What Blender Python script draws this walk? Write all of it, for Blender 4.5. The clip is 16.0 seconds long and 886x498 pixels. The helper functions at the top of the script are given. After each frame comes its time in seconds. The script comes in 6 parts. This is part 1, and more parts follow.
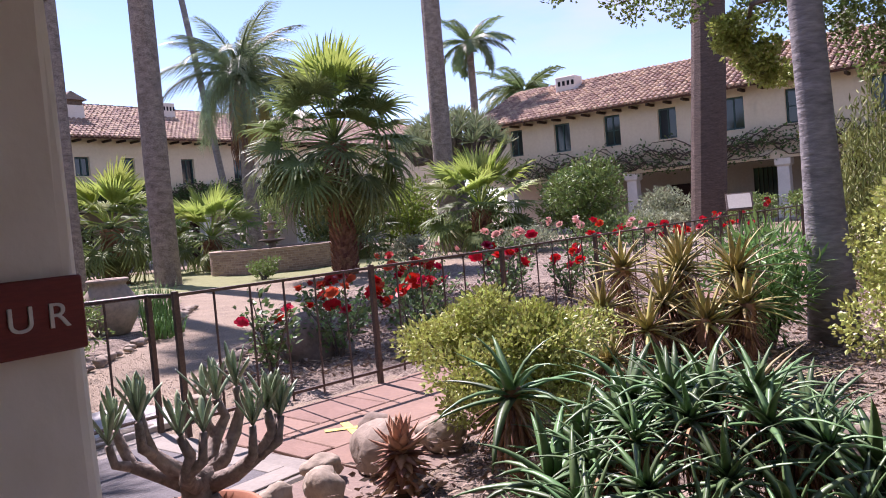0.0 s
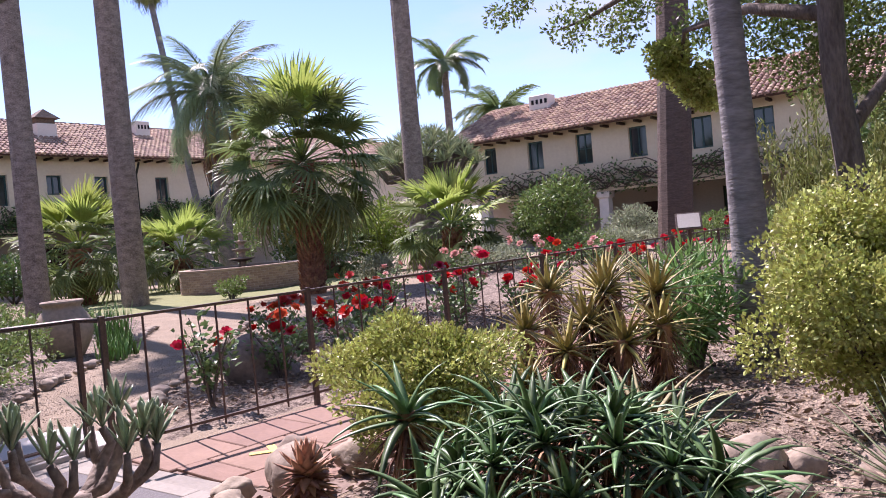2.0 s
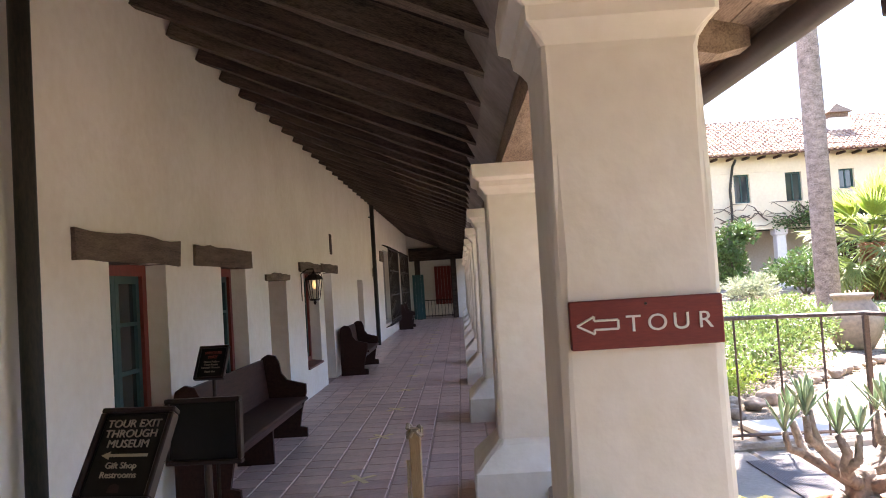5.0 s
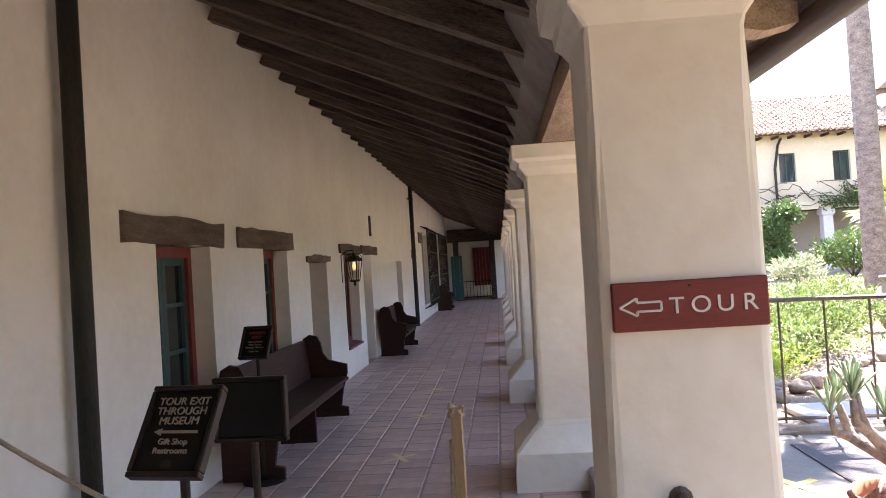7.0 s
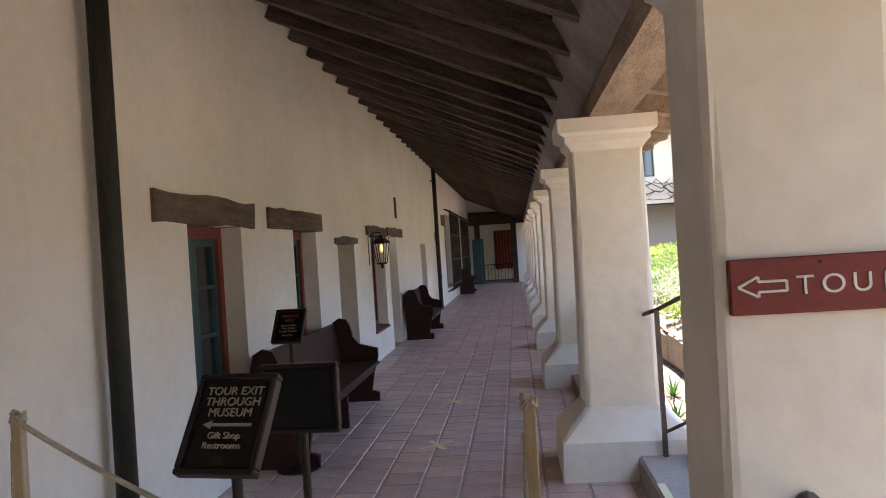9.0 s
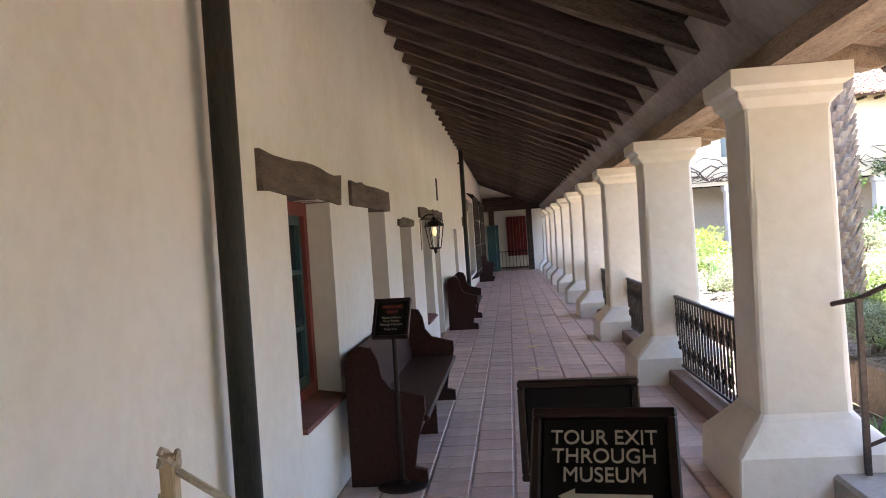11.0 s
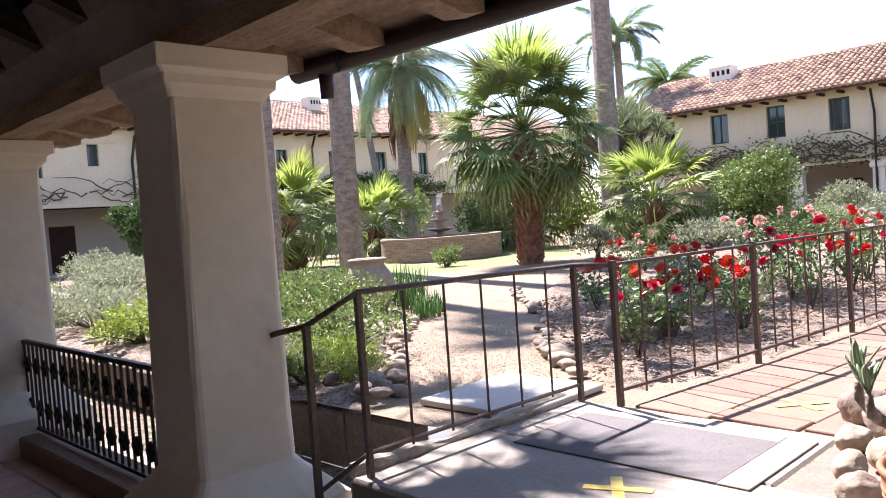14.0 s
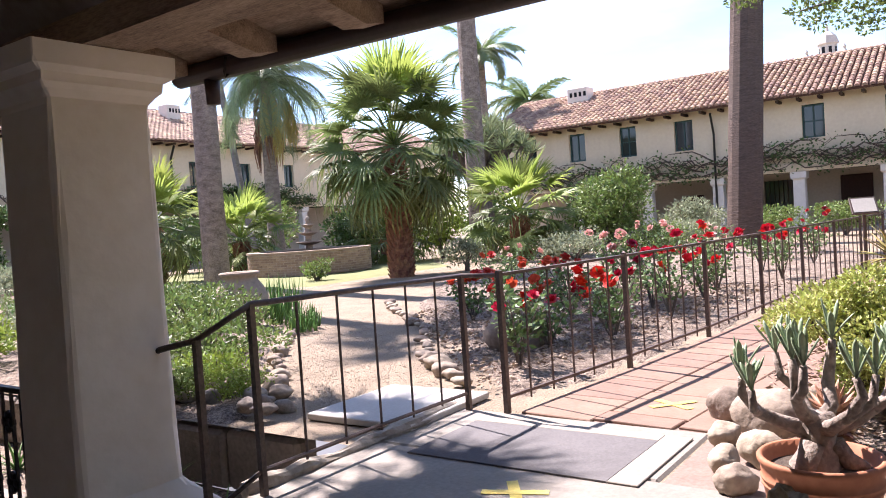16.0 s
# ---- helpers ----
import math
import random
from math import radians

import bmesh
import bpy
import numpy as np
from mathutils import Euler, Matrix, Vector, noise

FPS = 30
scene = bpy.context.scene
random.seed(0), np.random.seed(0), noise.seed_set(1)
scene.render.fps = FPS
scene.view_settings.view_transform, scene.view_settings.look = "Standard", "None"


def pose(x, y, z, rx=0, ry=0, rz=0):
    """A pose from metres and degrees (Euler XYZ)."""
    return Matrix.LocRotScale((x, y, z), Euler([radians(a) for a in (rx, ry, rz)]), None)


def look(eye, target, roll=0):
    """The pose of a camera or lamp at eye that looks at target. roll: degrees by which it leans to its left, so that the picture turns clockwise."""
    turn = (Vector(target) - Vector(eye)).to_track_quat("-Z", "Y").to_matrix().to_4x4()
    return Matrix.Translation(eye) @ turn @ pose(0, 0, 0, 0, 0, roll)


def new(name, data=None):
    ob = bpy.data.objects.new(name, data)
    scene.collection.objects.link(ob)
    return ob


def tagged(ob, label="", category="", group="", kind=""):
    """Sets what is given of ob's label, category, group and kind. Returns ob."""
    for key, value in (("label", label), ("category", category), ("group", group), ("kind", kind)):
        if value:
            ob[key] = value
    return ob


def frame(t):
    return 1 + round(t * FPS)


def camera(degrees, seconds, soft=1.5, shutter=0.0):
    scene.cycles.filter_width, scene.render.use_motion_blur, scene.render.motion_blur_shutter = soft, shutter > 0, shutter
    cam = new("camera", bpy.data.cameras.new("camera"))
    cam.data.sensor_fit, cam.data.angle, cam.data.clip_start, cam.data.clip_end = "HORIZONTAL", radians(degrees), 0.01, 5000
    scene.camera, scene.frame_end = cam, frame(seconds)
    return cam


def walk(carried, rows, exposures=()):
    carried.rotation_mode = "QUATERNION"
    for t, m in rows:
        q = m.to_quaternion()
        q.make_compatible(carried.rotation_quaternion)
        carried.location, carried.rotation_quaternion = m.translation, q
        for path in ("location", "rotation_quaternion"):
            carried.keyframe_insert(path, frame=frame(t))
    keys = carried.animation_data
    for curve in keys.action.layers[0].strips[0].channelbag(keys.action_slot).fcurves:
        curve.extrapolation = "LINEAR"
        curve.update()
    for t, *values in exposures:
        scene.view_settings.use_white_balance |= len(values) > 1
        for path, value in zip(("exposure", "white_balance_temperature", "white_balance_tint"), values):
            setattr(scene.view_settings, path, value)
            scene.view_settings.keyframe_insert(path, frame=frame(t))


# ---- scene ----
cam = camera(60.0, 16.0, 1.0)

PATH = [
    (0, (2.458, 0.473, 1.637), (4.03, 1.706, 1.549), -4.9),
    (0.5, (2.484, 0.439, 1.633), (4.069, 1.656, 1.554), -5.1),
    (1, (2.543, 0.384, 1.631), (4.142, 1.584, 1.562), -5.2),
    (1.5, (2.559, 0.262, 1.64), (4.167, 1.449, 1.581), -5.1),
    (2, (2.618, 0.116, 1.654), (4.221, 1.311, 1.605), -5.1),
    (2.5, (2.693, -0.033, 1.679), (4.138, 1.349, 1.656), -5.0),
    (3, (2.728, -0.109, 1.675), (3.8, 1.58, 1.694), -4.5),
    (3.5, (2.597, -0.179, 1.674), (3.332, 1.68, 1.724), -4.5),
    (4, (2.507, -0.193, 1.67), (2.934, 1.76, 1.741), -4.0),
    (4.5, (2.469, -0.221, 1.661), (2.585, 1.774, 1.748), -3.6),
    (5, (2.446, -0.235, 1.66), (2.407, 1.763, 1.748), -3.6),
    (7.5, (2.429, -0.252, 1.665), (2.282, 1.742, 1.697), -3.7),
    (8, (2.38, -0.239, 1.673), (2.223, 1.755, 1.694), -3.8),
    (8.5, (2.334, -0.181, 1.669), (2.164, 1.811, 1.683), -3.8),
    (9, (2.241, -0.012, 1.651), (2.052, 1.979, 1.657), -3.7),
    (9.5, (2.055, 0.16, 1.645), (1.829, 2.147, 1.645), -3.8),
    (9.7, (1.936, 0.23, 1.649), (1.699, 2.216, 1.646), -3.7),
    (12, (0.961, 1.347, 1.648), (1.076, 3.344, 1.604), -3.9),
    (12.5, (0.935, 1.609, 1.639), (1.388, 3.556, 1.6), -4.2),
    (13, (0.948, 1.862, 1.647), (1.837, 3.653, 1.59), -4.3),
    (13.5, (1.047, 2.026, 1.637), (2.228, 3.639, 1.568), -4.2),
    (14, (1.029, 2.116, 1.642), (2.428, 3.543, 1.563), -4.1),
    (14.5, (1.003, 2.164, 1.644), (2.547, 3.433, 1.558), -3.9),
    (15, (0.967, 2.205, 1.636), (2.563, 3.407, 1.554), -3.9),
    (15.5, (0.931, 2.235, 1.631), (2.547, 3.411, 1.556), -3.9),
    (16, (0.919, 2.235, 1.634), (2.547, 3.394, 1.567), -3.9),
]
EXPOSURE = [(0.0, 1.26, 6250, 36), (2.4, 1.26, 6250, 36), (3.2, 1.32, 6250, 36), (3.6, 1.72, 6350, 33), (4.2, 2.5, 6600, 27), (4.8, 3.35, 6700, 23), (5.2, 3.58, 6680, 22), (7.5, 3.55, 6650, 22), (8.6, 3.5, 6620, 22), (9.1, 3.54, 6580, 19), (9.7, 3.95, 6550, 18),
            (12.0, 4.05, 6600, 20), (12.8, 3.38, 6600, 23), (13.6, 2.36, 6500, 24), (14.4, 1.98, 6450, 25), (16.0, 1.88, 6450, 25)]
walk(cam, [(t, look(eye, target, roll)) for t, eye, target, roll in PATH], EXPOSURE)

# ---- light ----
SUN_DIR = Vector((0.28 * 0.595, 0.96 * 0.595, 0.804)).normalized()
world = bpy.data.worlds.new("sky")
scene.world = world
world.use_nodes = True
wn, wl = world.node_tree.nodes, world.node_tree.links
wn.clear()
sky = wn.new("ShaderNodeTexSky")
sky.sky_type, sky.sun_disc = "NISHITA", False
sky.sun_elevation = math.asin(SUN_DIR.z)
sky.sun_rotation = math.atan2(SUN_DIR.x, SUN_DIR.y)
sky.air_density, sky.dust_density, sky.ozone_density = 1.0, 0.05, 3.5
# thin drifting cloud veil
tc = wn.new("ShaderNodeTexCoord")
mp = wn.new("ShaderNodeMapping")
mp.inputs["Scale"].default_value = (1.3, 1.3, 5.0)
cn = wn.new("ShaderNodeTexNoise")
cn.inputs["Scale"].default_value, cn.inputs["Detail"].default_value, cn.inputs["Roughness"].default_value = 1.6, 8, 0.55
cr = wn.new("ShaderNodeValToRGB")
cr.color_ramp.elements[0].position, cr.color_ramp.elements[1].position = 0.46, 0.74
cr.color_ramp.elements[1].color = (0.85, 0.85, 0.85, 1)
cm = wn.new("ShaderNodeMixRGB")
cm.inputs["Color2"].default_value = (4.2, 4.4, 4.8, 1)
bg = wn.new("ShaderNodeBackground")
bg.inputs["Strength"].default_value = 0.09
wo = wn.new("ShaderNodeOutputWorld")
wl.new(tc.outputs["Generated"], mp.inputs["Vector"])
wl.new(mp.outputs["Vector"], cn.inputs["Vector"])
wl.new(cn.outputs["Fac"], cr.inputs["Fac"])
wl.new(cr.outputs["Color"], cm.inputs["Fac"])
wl.new(sky.outputs["Color"], cm.inputs["Color1"])
wl.new(cm.outputs["Color"], bg.inputs["Color"])
wl.new(bg.outputs["Background"], wo.inputs["Surface"])
sun = new("sun", bpy.data.lights.new("sun", "SUN"))
sun.data.energy, sun.data.angle, sun.data.color = 4.4, radians(0.6), (1.0, 0.955, 0.9)
sun.matrix_world = look(SUN_DIR * 60, (0, 0, 0))


# ---- materials ----
def material(name, base, dark=None, scale=3.0, fine=40.0, rough=0.8, bump=0.2, metal=0.0, spread=0.5, random_hue=0.0,
             island=False, translucent=0.0, ramp=(0.35, 0.7), dist=0.01, spec=0.4, stretch=None, third=None):
    m = bpy.data.materials.new(name)
    m.use_nodes = True
    n, l = m.node_tree.nodes, m.node_tree.links
    p = n["Principled BSDF"]
    p.inputs["Roughness"].default_value, p.inputs["Metallic"].default_value = rough, metal
    p.inputs["Specular IOR Level"].default_value = spec
    co = n.new("ShaderNodeTexCoord")
    src = co.outputs["Object"]
    if stretch:
        sp = n.new("ShaderNodeMapping")
        sp.inputs["Scale"].default_value = stretch
        l.new(src, sp.inputs["Vector"])
        src = sp.outputs["Vector"]
    big = n.new("ShaderNodeTexNoise")
    big.inputs["Scale"].default_value, big.inputs["Detail"].default_value, big.inputs["Roughness"].default_value = scale, 6, 0.6
    small = n.new("ShaderNodeTexNoise")
    small.inputs["Scale"].default_value, small.inputs["Detail"].default_value = fine, 5
    l.new(src, big.inputs["Vector"])
    l.new(src, small.inputs["Vector"])
    add = n.new("ShaderNodeMath")
    add.operation = "MULTIPLY_ADD"
    add.inputs[1].default_value = spread
    sub = n.new("ShaderNodeMath")
    sub.operation = "MULTIPLY"
    sub.inputs[1].default_value = 1 - spread
    l.new(big.outputs["Fac"], sub.inputs[0])
    l.new(small.outputs["Fac"], add.inputs[0])
    l.new(sub.outputs["Value"], add.inputs[2])
    rp = n.new("ShaderNodeValToRGB")
    e = rp.color_ramp.elements
    e[0].position, e[1].position = ramp
    d = dark or tuple(c * 0.6 for c in base)
    e[0].color, e[1].color = (*d, 1), (*base, 1)
    if third:
        x = e.new(0.5 * (ramp[0] + ramp[1]))
        x.color = (*third, 1)
    l.new(add.outputs["Value"], rp.inputs["Fac"])
    out = rp.outputs["Color"]
    if random_hue:
        if island:
            g = n.new("ShaderNodeNewGeometry")
            r = g.outputs["Random Per Island"]
        else:
            g = n.new("ShaderNodeObjectInfo")
            r = g.outputs["Random"]
        hs = n.new("ShaderNodeHueSaturation")
        mr = n.new("ShaderNodeMapRange")
        mr.inputs["To Min"].default_value, mr.inputs["To Max"].default_value = 1 - random_hue, 1 + random_hue
        l.new(r, mr.inputs["Value"])
        l.new(mr.outputs["Result"], hs.inputs["Value"])
        mh = n.new("ShaderNodeMapRange")
        mh.inputs["To Min"].default_value, mh.inputs["To Max"].default_value = 0.5 - 0.05 * random_hue, 0.5 + 0.05 * random_hue
        l.new(r, mh.inputs["Value"])
        l.new(mh.outputs["Result"], hs.inputs["Hue"])
        l.new(out, hs.inputs["Color"])
        out = hs.outputs["Color"]
    l.new(out, p.inputs["Base Color"])
    if bump:
        bp = n.new("ShaderNodeBump")
        bp.inputs["Strength"].default_value, bp.inputs["Distance"].default_value = bump, dist
        l.new(add.outputs["Value"], bp.inputs["Height"])
        l.new(bp.outputs["Normal"], p.inputs["Normal"])
    if translucent:
        t = n.new("ShaderNodeBsdfTranslucent")
        l.new(out, t.inputs["Color"])
        mx = n.new("ShaderNodeMixShader")
        mx.inputs["Fac"].default_value = translucent
        l.new(p.outputs["BSDF"], mx.inputs[1])
        l.new(t.outputs["BSDF"], mx.inputs[2])
        l.new(mx.outputs["Shader"], n["Material Output"].inputs["Surface"])
    return m


M = {
    "plaster": material("plaster", (0.86, 0.80, 0.705), (0.73, 0.655, 0.54), 0.9, 11, 0.92, 0.5, spread=0.3, dist=0.03, ramp=(0.28, 0.6)),
    "facade": material("facade_plaster", (0.74, 0.65, 0.49), (0.62, 0.53, 0.385), 0.5, 8, 0.92, 0.2, spread=0.35),
    "darkwood": material("dark_wood", (0.135, 0.088, 0.066), (0.014, 0.0095, 0.008), 2.5, 30, 0.8, 0.6, stretch=(1, 8, 8), random_hue=0.3, ramp=(0.38, 0.72), spec=0.1),
    "cove": material("gray_plaster", (0.40, 0.35, 0.31), (0.20, 0.17, 0.15), 1.6, 14, 0.95, 0.5, spread=0.35, dist=0.03),
    "rafter": material("rafter_wood", (0.165, 0.122, 0.098), (0.022, 0.015, 0.012), 2.2, 30, 0.85, 0.7, stretch=(1, 8, 8), random_hue=0.25, ramp=(0.36, 0.66), spec=0.15),
    # boards coloured near black to carry the shade between deep rafters
    "deck": material("roof_boards_shaded", (0.035, 0.024, 0.019), (0.010, 0.007, 0.006), 2.0, 18, 0.9, 0.4, stretch=(3, 3, 3), spec=0.05),
    "oldwood": material("weathered_wood", (0.46, 0.34, 0.24), (0.13, 0.085, 0.06), 1.8, 22, 0.85, 0.7, stretch=(6, 1, 6), ramp=(0.3, 0.62)),
    "lintel": material("lintel_wood", (0.26, 0.19, 0.14), (0.07, 0.05, 0.036), 2.5, 26, 0.9, 0.8, stretch=(6, 1, 8), random_hue=0.15),
    "bench": material("bench_wood", (0.075, 0.03, 0.022), (0.02, 0.009, 0.008), 4, 40, 0.5, 0.15, stretch=(8, 1, 8), spec=0.15),
    "post": material("pale_wood", (0.58, 0.44, 0.27), (0.4, 0.28, 0.16), 6, 50, 0.7, 0.2, stretch=(8, 8, 1)),
    "rope": material("rope", (0.60, 0.52, 0.40), (0.4, 0.33, 0.24), 30, 120, 0.95, 0.5),
    "iron": material("iron", (0.022, 0.02, 0.019), (0.05, 0.032, 0.024), 8, 60, 0.5, 0.2, metal=0.6),
    "fence": material("brown_iron", (0.15, 0.105, 0.085), (0.06, 0.042, 0.035), 9, 60, 0.45, 0.25, metal=0.2),
    "pipe": material("copper_pipe", (0.055, 0.043, 0.032), (0.016, 0.022, 0.018), 2.0, 25, 0.55, 0.15, stretch=(3, 3, .7), spec=0.2),
    "gutter": material("gutter_paint", (0.06, 0.035, 0.03), (0.035, 0.02, 0.018), 3, 40, 0.5, 0.1),
    "floor": material("terracotta_floor", (0.66, 0.475, 0.415), (0.45, 0.31, 0.265), 2.2, 24, 0.38, 0.35, random_hue=0.14, spread=0.4, spec=0.5),
    "floor_join": material("terracotta_far", (0.66, 0.475, 0.415), (0.45, 0.31, 0.265), 2.2, 24, 0.38, 0.35, random_hue=0.14, island=True, spec=0.5),
    "mortar": material("mortar", (0.56, 0.46, 0.40), (0.38, 0.3, 0.26), 5, 50, 0.95, 0.5),
    "paver": material("path_paver", (0.275, 0.172, 0.126), (0.20, 0.122, 0.088), 3, 35, 0.85, 0.4, random_hue=0.1, spread=0.4),
    "concrete": material("concrete", (0.31, 0.278, 0.236), (0.215, 0.192, 0.163), 1.6, 45, 0.9, 0.3),
    "step": material("step_concrete", (0.44, 0.40, 0.36), (0.30, 0.27, 0.24), 2, 45, 0.9, 0.3),
    "mat": material("rubber_mat", (0.175, 0.165, 0.165), (0.12, 0.113, 0.113), 3, 60, 0.8, 0.3),
    "matframe": material("mat_frame", (0.32, 0.288, 0.243), (0.235, 0.211, 0.178), 4, 40, 0.85, 0.2),
    "slab": material("white_slab", (0.58, 0.55, 0.50), (0.46, 0.43, 0.385), 2, 45, 0.85, 0.2),
    "dirt": material("dirt", (0.355, 0.28, 0.20), (0.20, 0.152, 0.105), 2.2, 60, 0.98, 1.0, dist=0.04, spread=0.55),
    "mulch": material("mulch", (0.36, 0.285, 0.22), (0.085, 0.06, 0.045), 9, 55, 0.98, 1.0, dist=0.06, ramp=(0.42, 0.6)),
    "chips": material("wood_chips", (0.42, 0.33, 0.25), (0.2, 0.14, 0.1), 6, 40, 0.95, 0.3, random_hue=0.4, island=True),
    "grass": material("lawn", (0.24, 0.25, 0.10), (0.14, 0.15, 0.06), 3, 50, 0.95, 0.8),
    "rock": material("boulder", (0.40, 0.325, 0.25), (0.21, 0.165, 0.125), 3, 22, 0.9, 0.6, random_hue=0.2, dist=0.03),
    "stone": material("wall_stone", (0.36, 0.31, 0.26), (0.2, 0.17, 0.14), 4, 30, 0.95, 0.6, random_hue=0.22, dist=0.03),
    "brick": material("fountain_brick", (0.43, 0.31, 0.24), (0.30, 0.21, 0.17), 4, 30, 0.9, 0.4, random_hue=0.22),
    "pot": material("terracotta_pot", (0.46, 0.19, 0.10), (0.33, 0.125, 0.065), 3, 30, 0.75, 0.2),
    "urn": material("clay_urn", (0.46, 0.35, 0.26), (0.25, 0.2, 0.155), 3, 20, 0.9, 0.4),
    "soil": material("potting_soil", (0.1, 0.075, 0.055), (0.035, 0.025, 0.02), 20, 80, 1.0, 1.0),
    "tile": material("roof_tile", (0.47, 0.335, 0.245), (0.25, 0.155, 0.108), 1.0, 12, 0.88, 0.3, random_hue=0.36, island=True),
    "tileone": material("roof_tile_single", (0.47, 0.335, 0.245), (0.25, 0.155, 0.108), 1.0, 12, 0.88, 0.3, random_hue=0.36),
    "underroof": material("roof_under", (0.13, 0.065, 0.045), (0.08, 0.042, 0.03), 2, 20, 0.95, 0.2),
    "chimney": material("chimney_plaster", (0.78, 0.71, 0.64), (0.66, 0.58, 0.5), 2, 20, 0.9, 0.2),
    # facade plaster browned and darkened: portico shade is put into the colour
    "shade_wall": material("portico_plaster_shaded", (0.55, 0.47, 0.38), (0.45, 0.38, 0.3), 0.8, 10, 0.95, 0.2),
    "teal": material("teal_paint", (0.03, 0.085, 0.08), (0.02, 0.055, 0.052), 3, 30, 0.5, 0.1),
    "red": material("red_paint", (0.27, 0.045, 0.03), (0.17, 0.03, 0.022), 3, 30, 0.55, 0.15),
    "sill": material("sill_paint", (0.26, 0.10, 0.08), (0.17, 0.065, 0.05), 4, 30, 0.7, 0.2),
    "signred": material("sign_paint", (0.23, 0.035, 0.025), (0.15, 0.024, 0.018), 3, 40, 0.6, 0.15, stretch=(1, 6, 6)),
    "white": material("white_paint", (0.78, 0.74, 0.68), (0.66, 0.62, 0.56), 6, 40, 0.7, 0.1),
    "black": material("sign_black", (0.012, 0.011, 0.011), (0.008, 0.0075, 0.0075), 4, 40, 0.3, 0.0, spec=0.15),
    "frame": material("sign_frame", (0.035, 0.018, 0.015), (0.015, 0.009, 0.008), 6, 40, 0.35, 0.1, spec=0.25),
    "gold": material("sign_letter", (0.40, 0.36, 0.29), (0.34, 0.3, 0.24), 6, 40, 0.6, 0.0),
    "signtext": material("notice_red", (0.45, 0.09, 0.06), (0.36, 0.07, 0.05), 6, 40, 0.6, 0.0),
    "tape": material("yellow_tape", (0.76, 0.64, 0.17), (0.6, 0.45, 0.08), 8, 60, 0.6, 0.1),
    "tapepale": material("pale_tape", (0.80, 0.78, 0.50), (0.70, 0.66, 0.40), 10, 60, 0.7, 0.1),
    "tapeworn": material("worn_tape", (0.88, 0.78, 0.42), (0.68, 0.55, 0.34), 14, 60, 0.8, 0.1),
    "trunk": material("palm_trunk", (0.38, 0.305, 0.255), (0.13, 0.098, 0.08), 3.5, 20, 0.95, 1.0, stretch=(1.4, 1.4, 2.4), dist=0.04, spread=0.5, ramp=(0.38, 0.64)),
    "trunkgray": material("ringed_trunk", (0.31, 0.295, 0.29), (0.13, 0.12, 0.12), 3, 14, 0.9, 0.7, stretch=(0.8, 0.8, 3), dist=0.03),
    "trunkdark": material("dark_trunk", (0.17, 0.12, 0.095), (0.07, 0.05, 0.042), 4, 16, 0.95, 0.9, stretch=(0.7, 0.7, 5), dist=0.05),
    "boot": material("frond_base", (0.36, 0.17, 0.095), (0.14, 0.06, 0.035), 6, 25, 0.9, 0.5, random_hue=0.35, island=True),
    "scale": material("trunk_scale", (0.42, 0.34, 0.29), (0.2, 0.15, 0.12), 6, 25, 0.95, 0.5, random_hue=0.3, island=True),
    "bark": material("bark", (0.22, 0.18, 0.15), (0.08, 0.064, 0.053), 5, 25, 0.95, 1.0, stretch=(2, 2, 0.6), dist=0.03),
    "fan": material("fan_leaf", (0.22, 0.28, 0.095), (0.09, 0.13, 0.042), 3, 25, 0.5, 0.1, random_hue=0.3, translucent=0.35, spec=0.3),
    "fannew": material("young_leaf", (0.40, 0.47, 0.11), (0.23, 0.31, 0.065), 4, 30, 0.5, 0.1, random_hue=0.2, translucent=0.45, spec=0.3),
    "fanold": material("old_leaf", (0.24, 0.265, 0.09), (0.12, 0.14, 0.05), 4, 30, 0.6, 0.1, random_hue=0.35, translucent=0.25, spec=0.25),
    "feather": material("feather_leaf", (0.20, 0.27, 0.10), (0.11, 0.165, 0.06), 4, 30, 0.42, 0.1, random_hue=0.35, translucent=0.35),
    "yellowfr": material("palm_fruit", (0.5, 0.4, 0.12), (0.35, 0.27, 0.08), 8, 30, 0.8, 0.2),
    "aloe": material("aloe_leaf", (0.17, 0.28, 0.10), (0.07, 0.14, 0.055), 4, 20, 0.42, 0.1, random_hue=0.45, spec=0.45, island=True),
    "aloeleaf": material("aloe_leaf_single", (0.17, 0.28, 0.10), (0.07, 0.14, 0.055), 4, 20, 0.42, 0.1, random_hue=0.45, spec=0.45),
    "aloetip": material("aloe_sunburnt", (0.46, 0.33, 0.12), (0.24, 0.24, 0.075), 4, 20, 0.45, 0.1, random_hue=0.4, island=True),
    "aloedry": material("aloe_dead_leaf", (0.42, 0.235, 0.145), (0.19, 0.095, 0.06), 5, 30, 0.9, 0.3, random_hue=0.45, island=True),
    "aloered": material("aloe_red_leaf", (0.50, 0.30, 0.19), (0.30, 0.14, 0.09), 4, 30, 0.6, 0.2, random_hue=0.35, island=True),
    "agave": material("agave_leaf", (0.312, 0.351, 0.169), (0.169, 0.221, 0.117), 4, 30, 0.5, 0.1, random_hue=0.3, island=True, translucent=0.25),
    "finger": material("finger_leaf", (0.42, 0.50, 0.30), (0.26, 0.36, 0.24), 5, 30, 0.4, 0.1, random_hue=0.3, island=True, translucent=0.15),
    "stemgray": material("succulent_stem", (0.40, 0.33, 0.275), (0.15, 0.117, 0.097), 8, 40, 0.9, 0.9, dist=0.02),
    "jade": material("jade_leaf", (0.54, 0.55, 0.18), (0.33, 0.37, 0.09), 3, 20, 0.4, 0.0, random_hue=0.45, island=True, translucent=0.2),
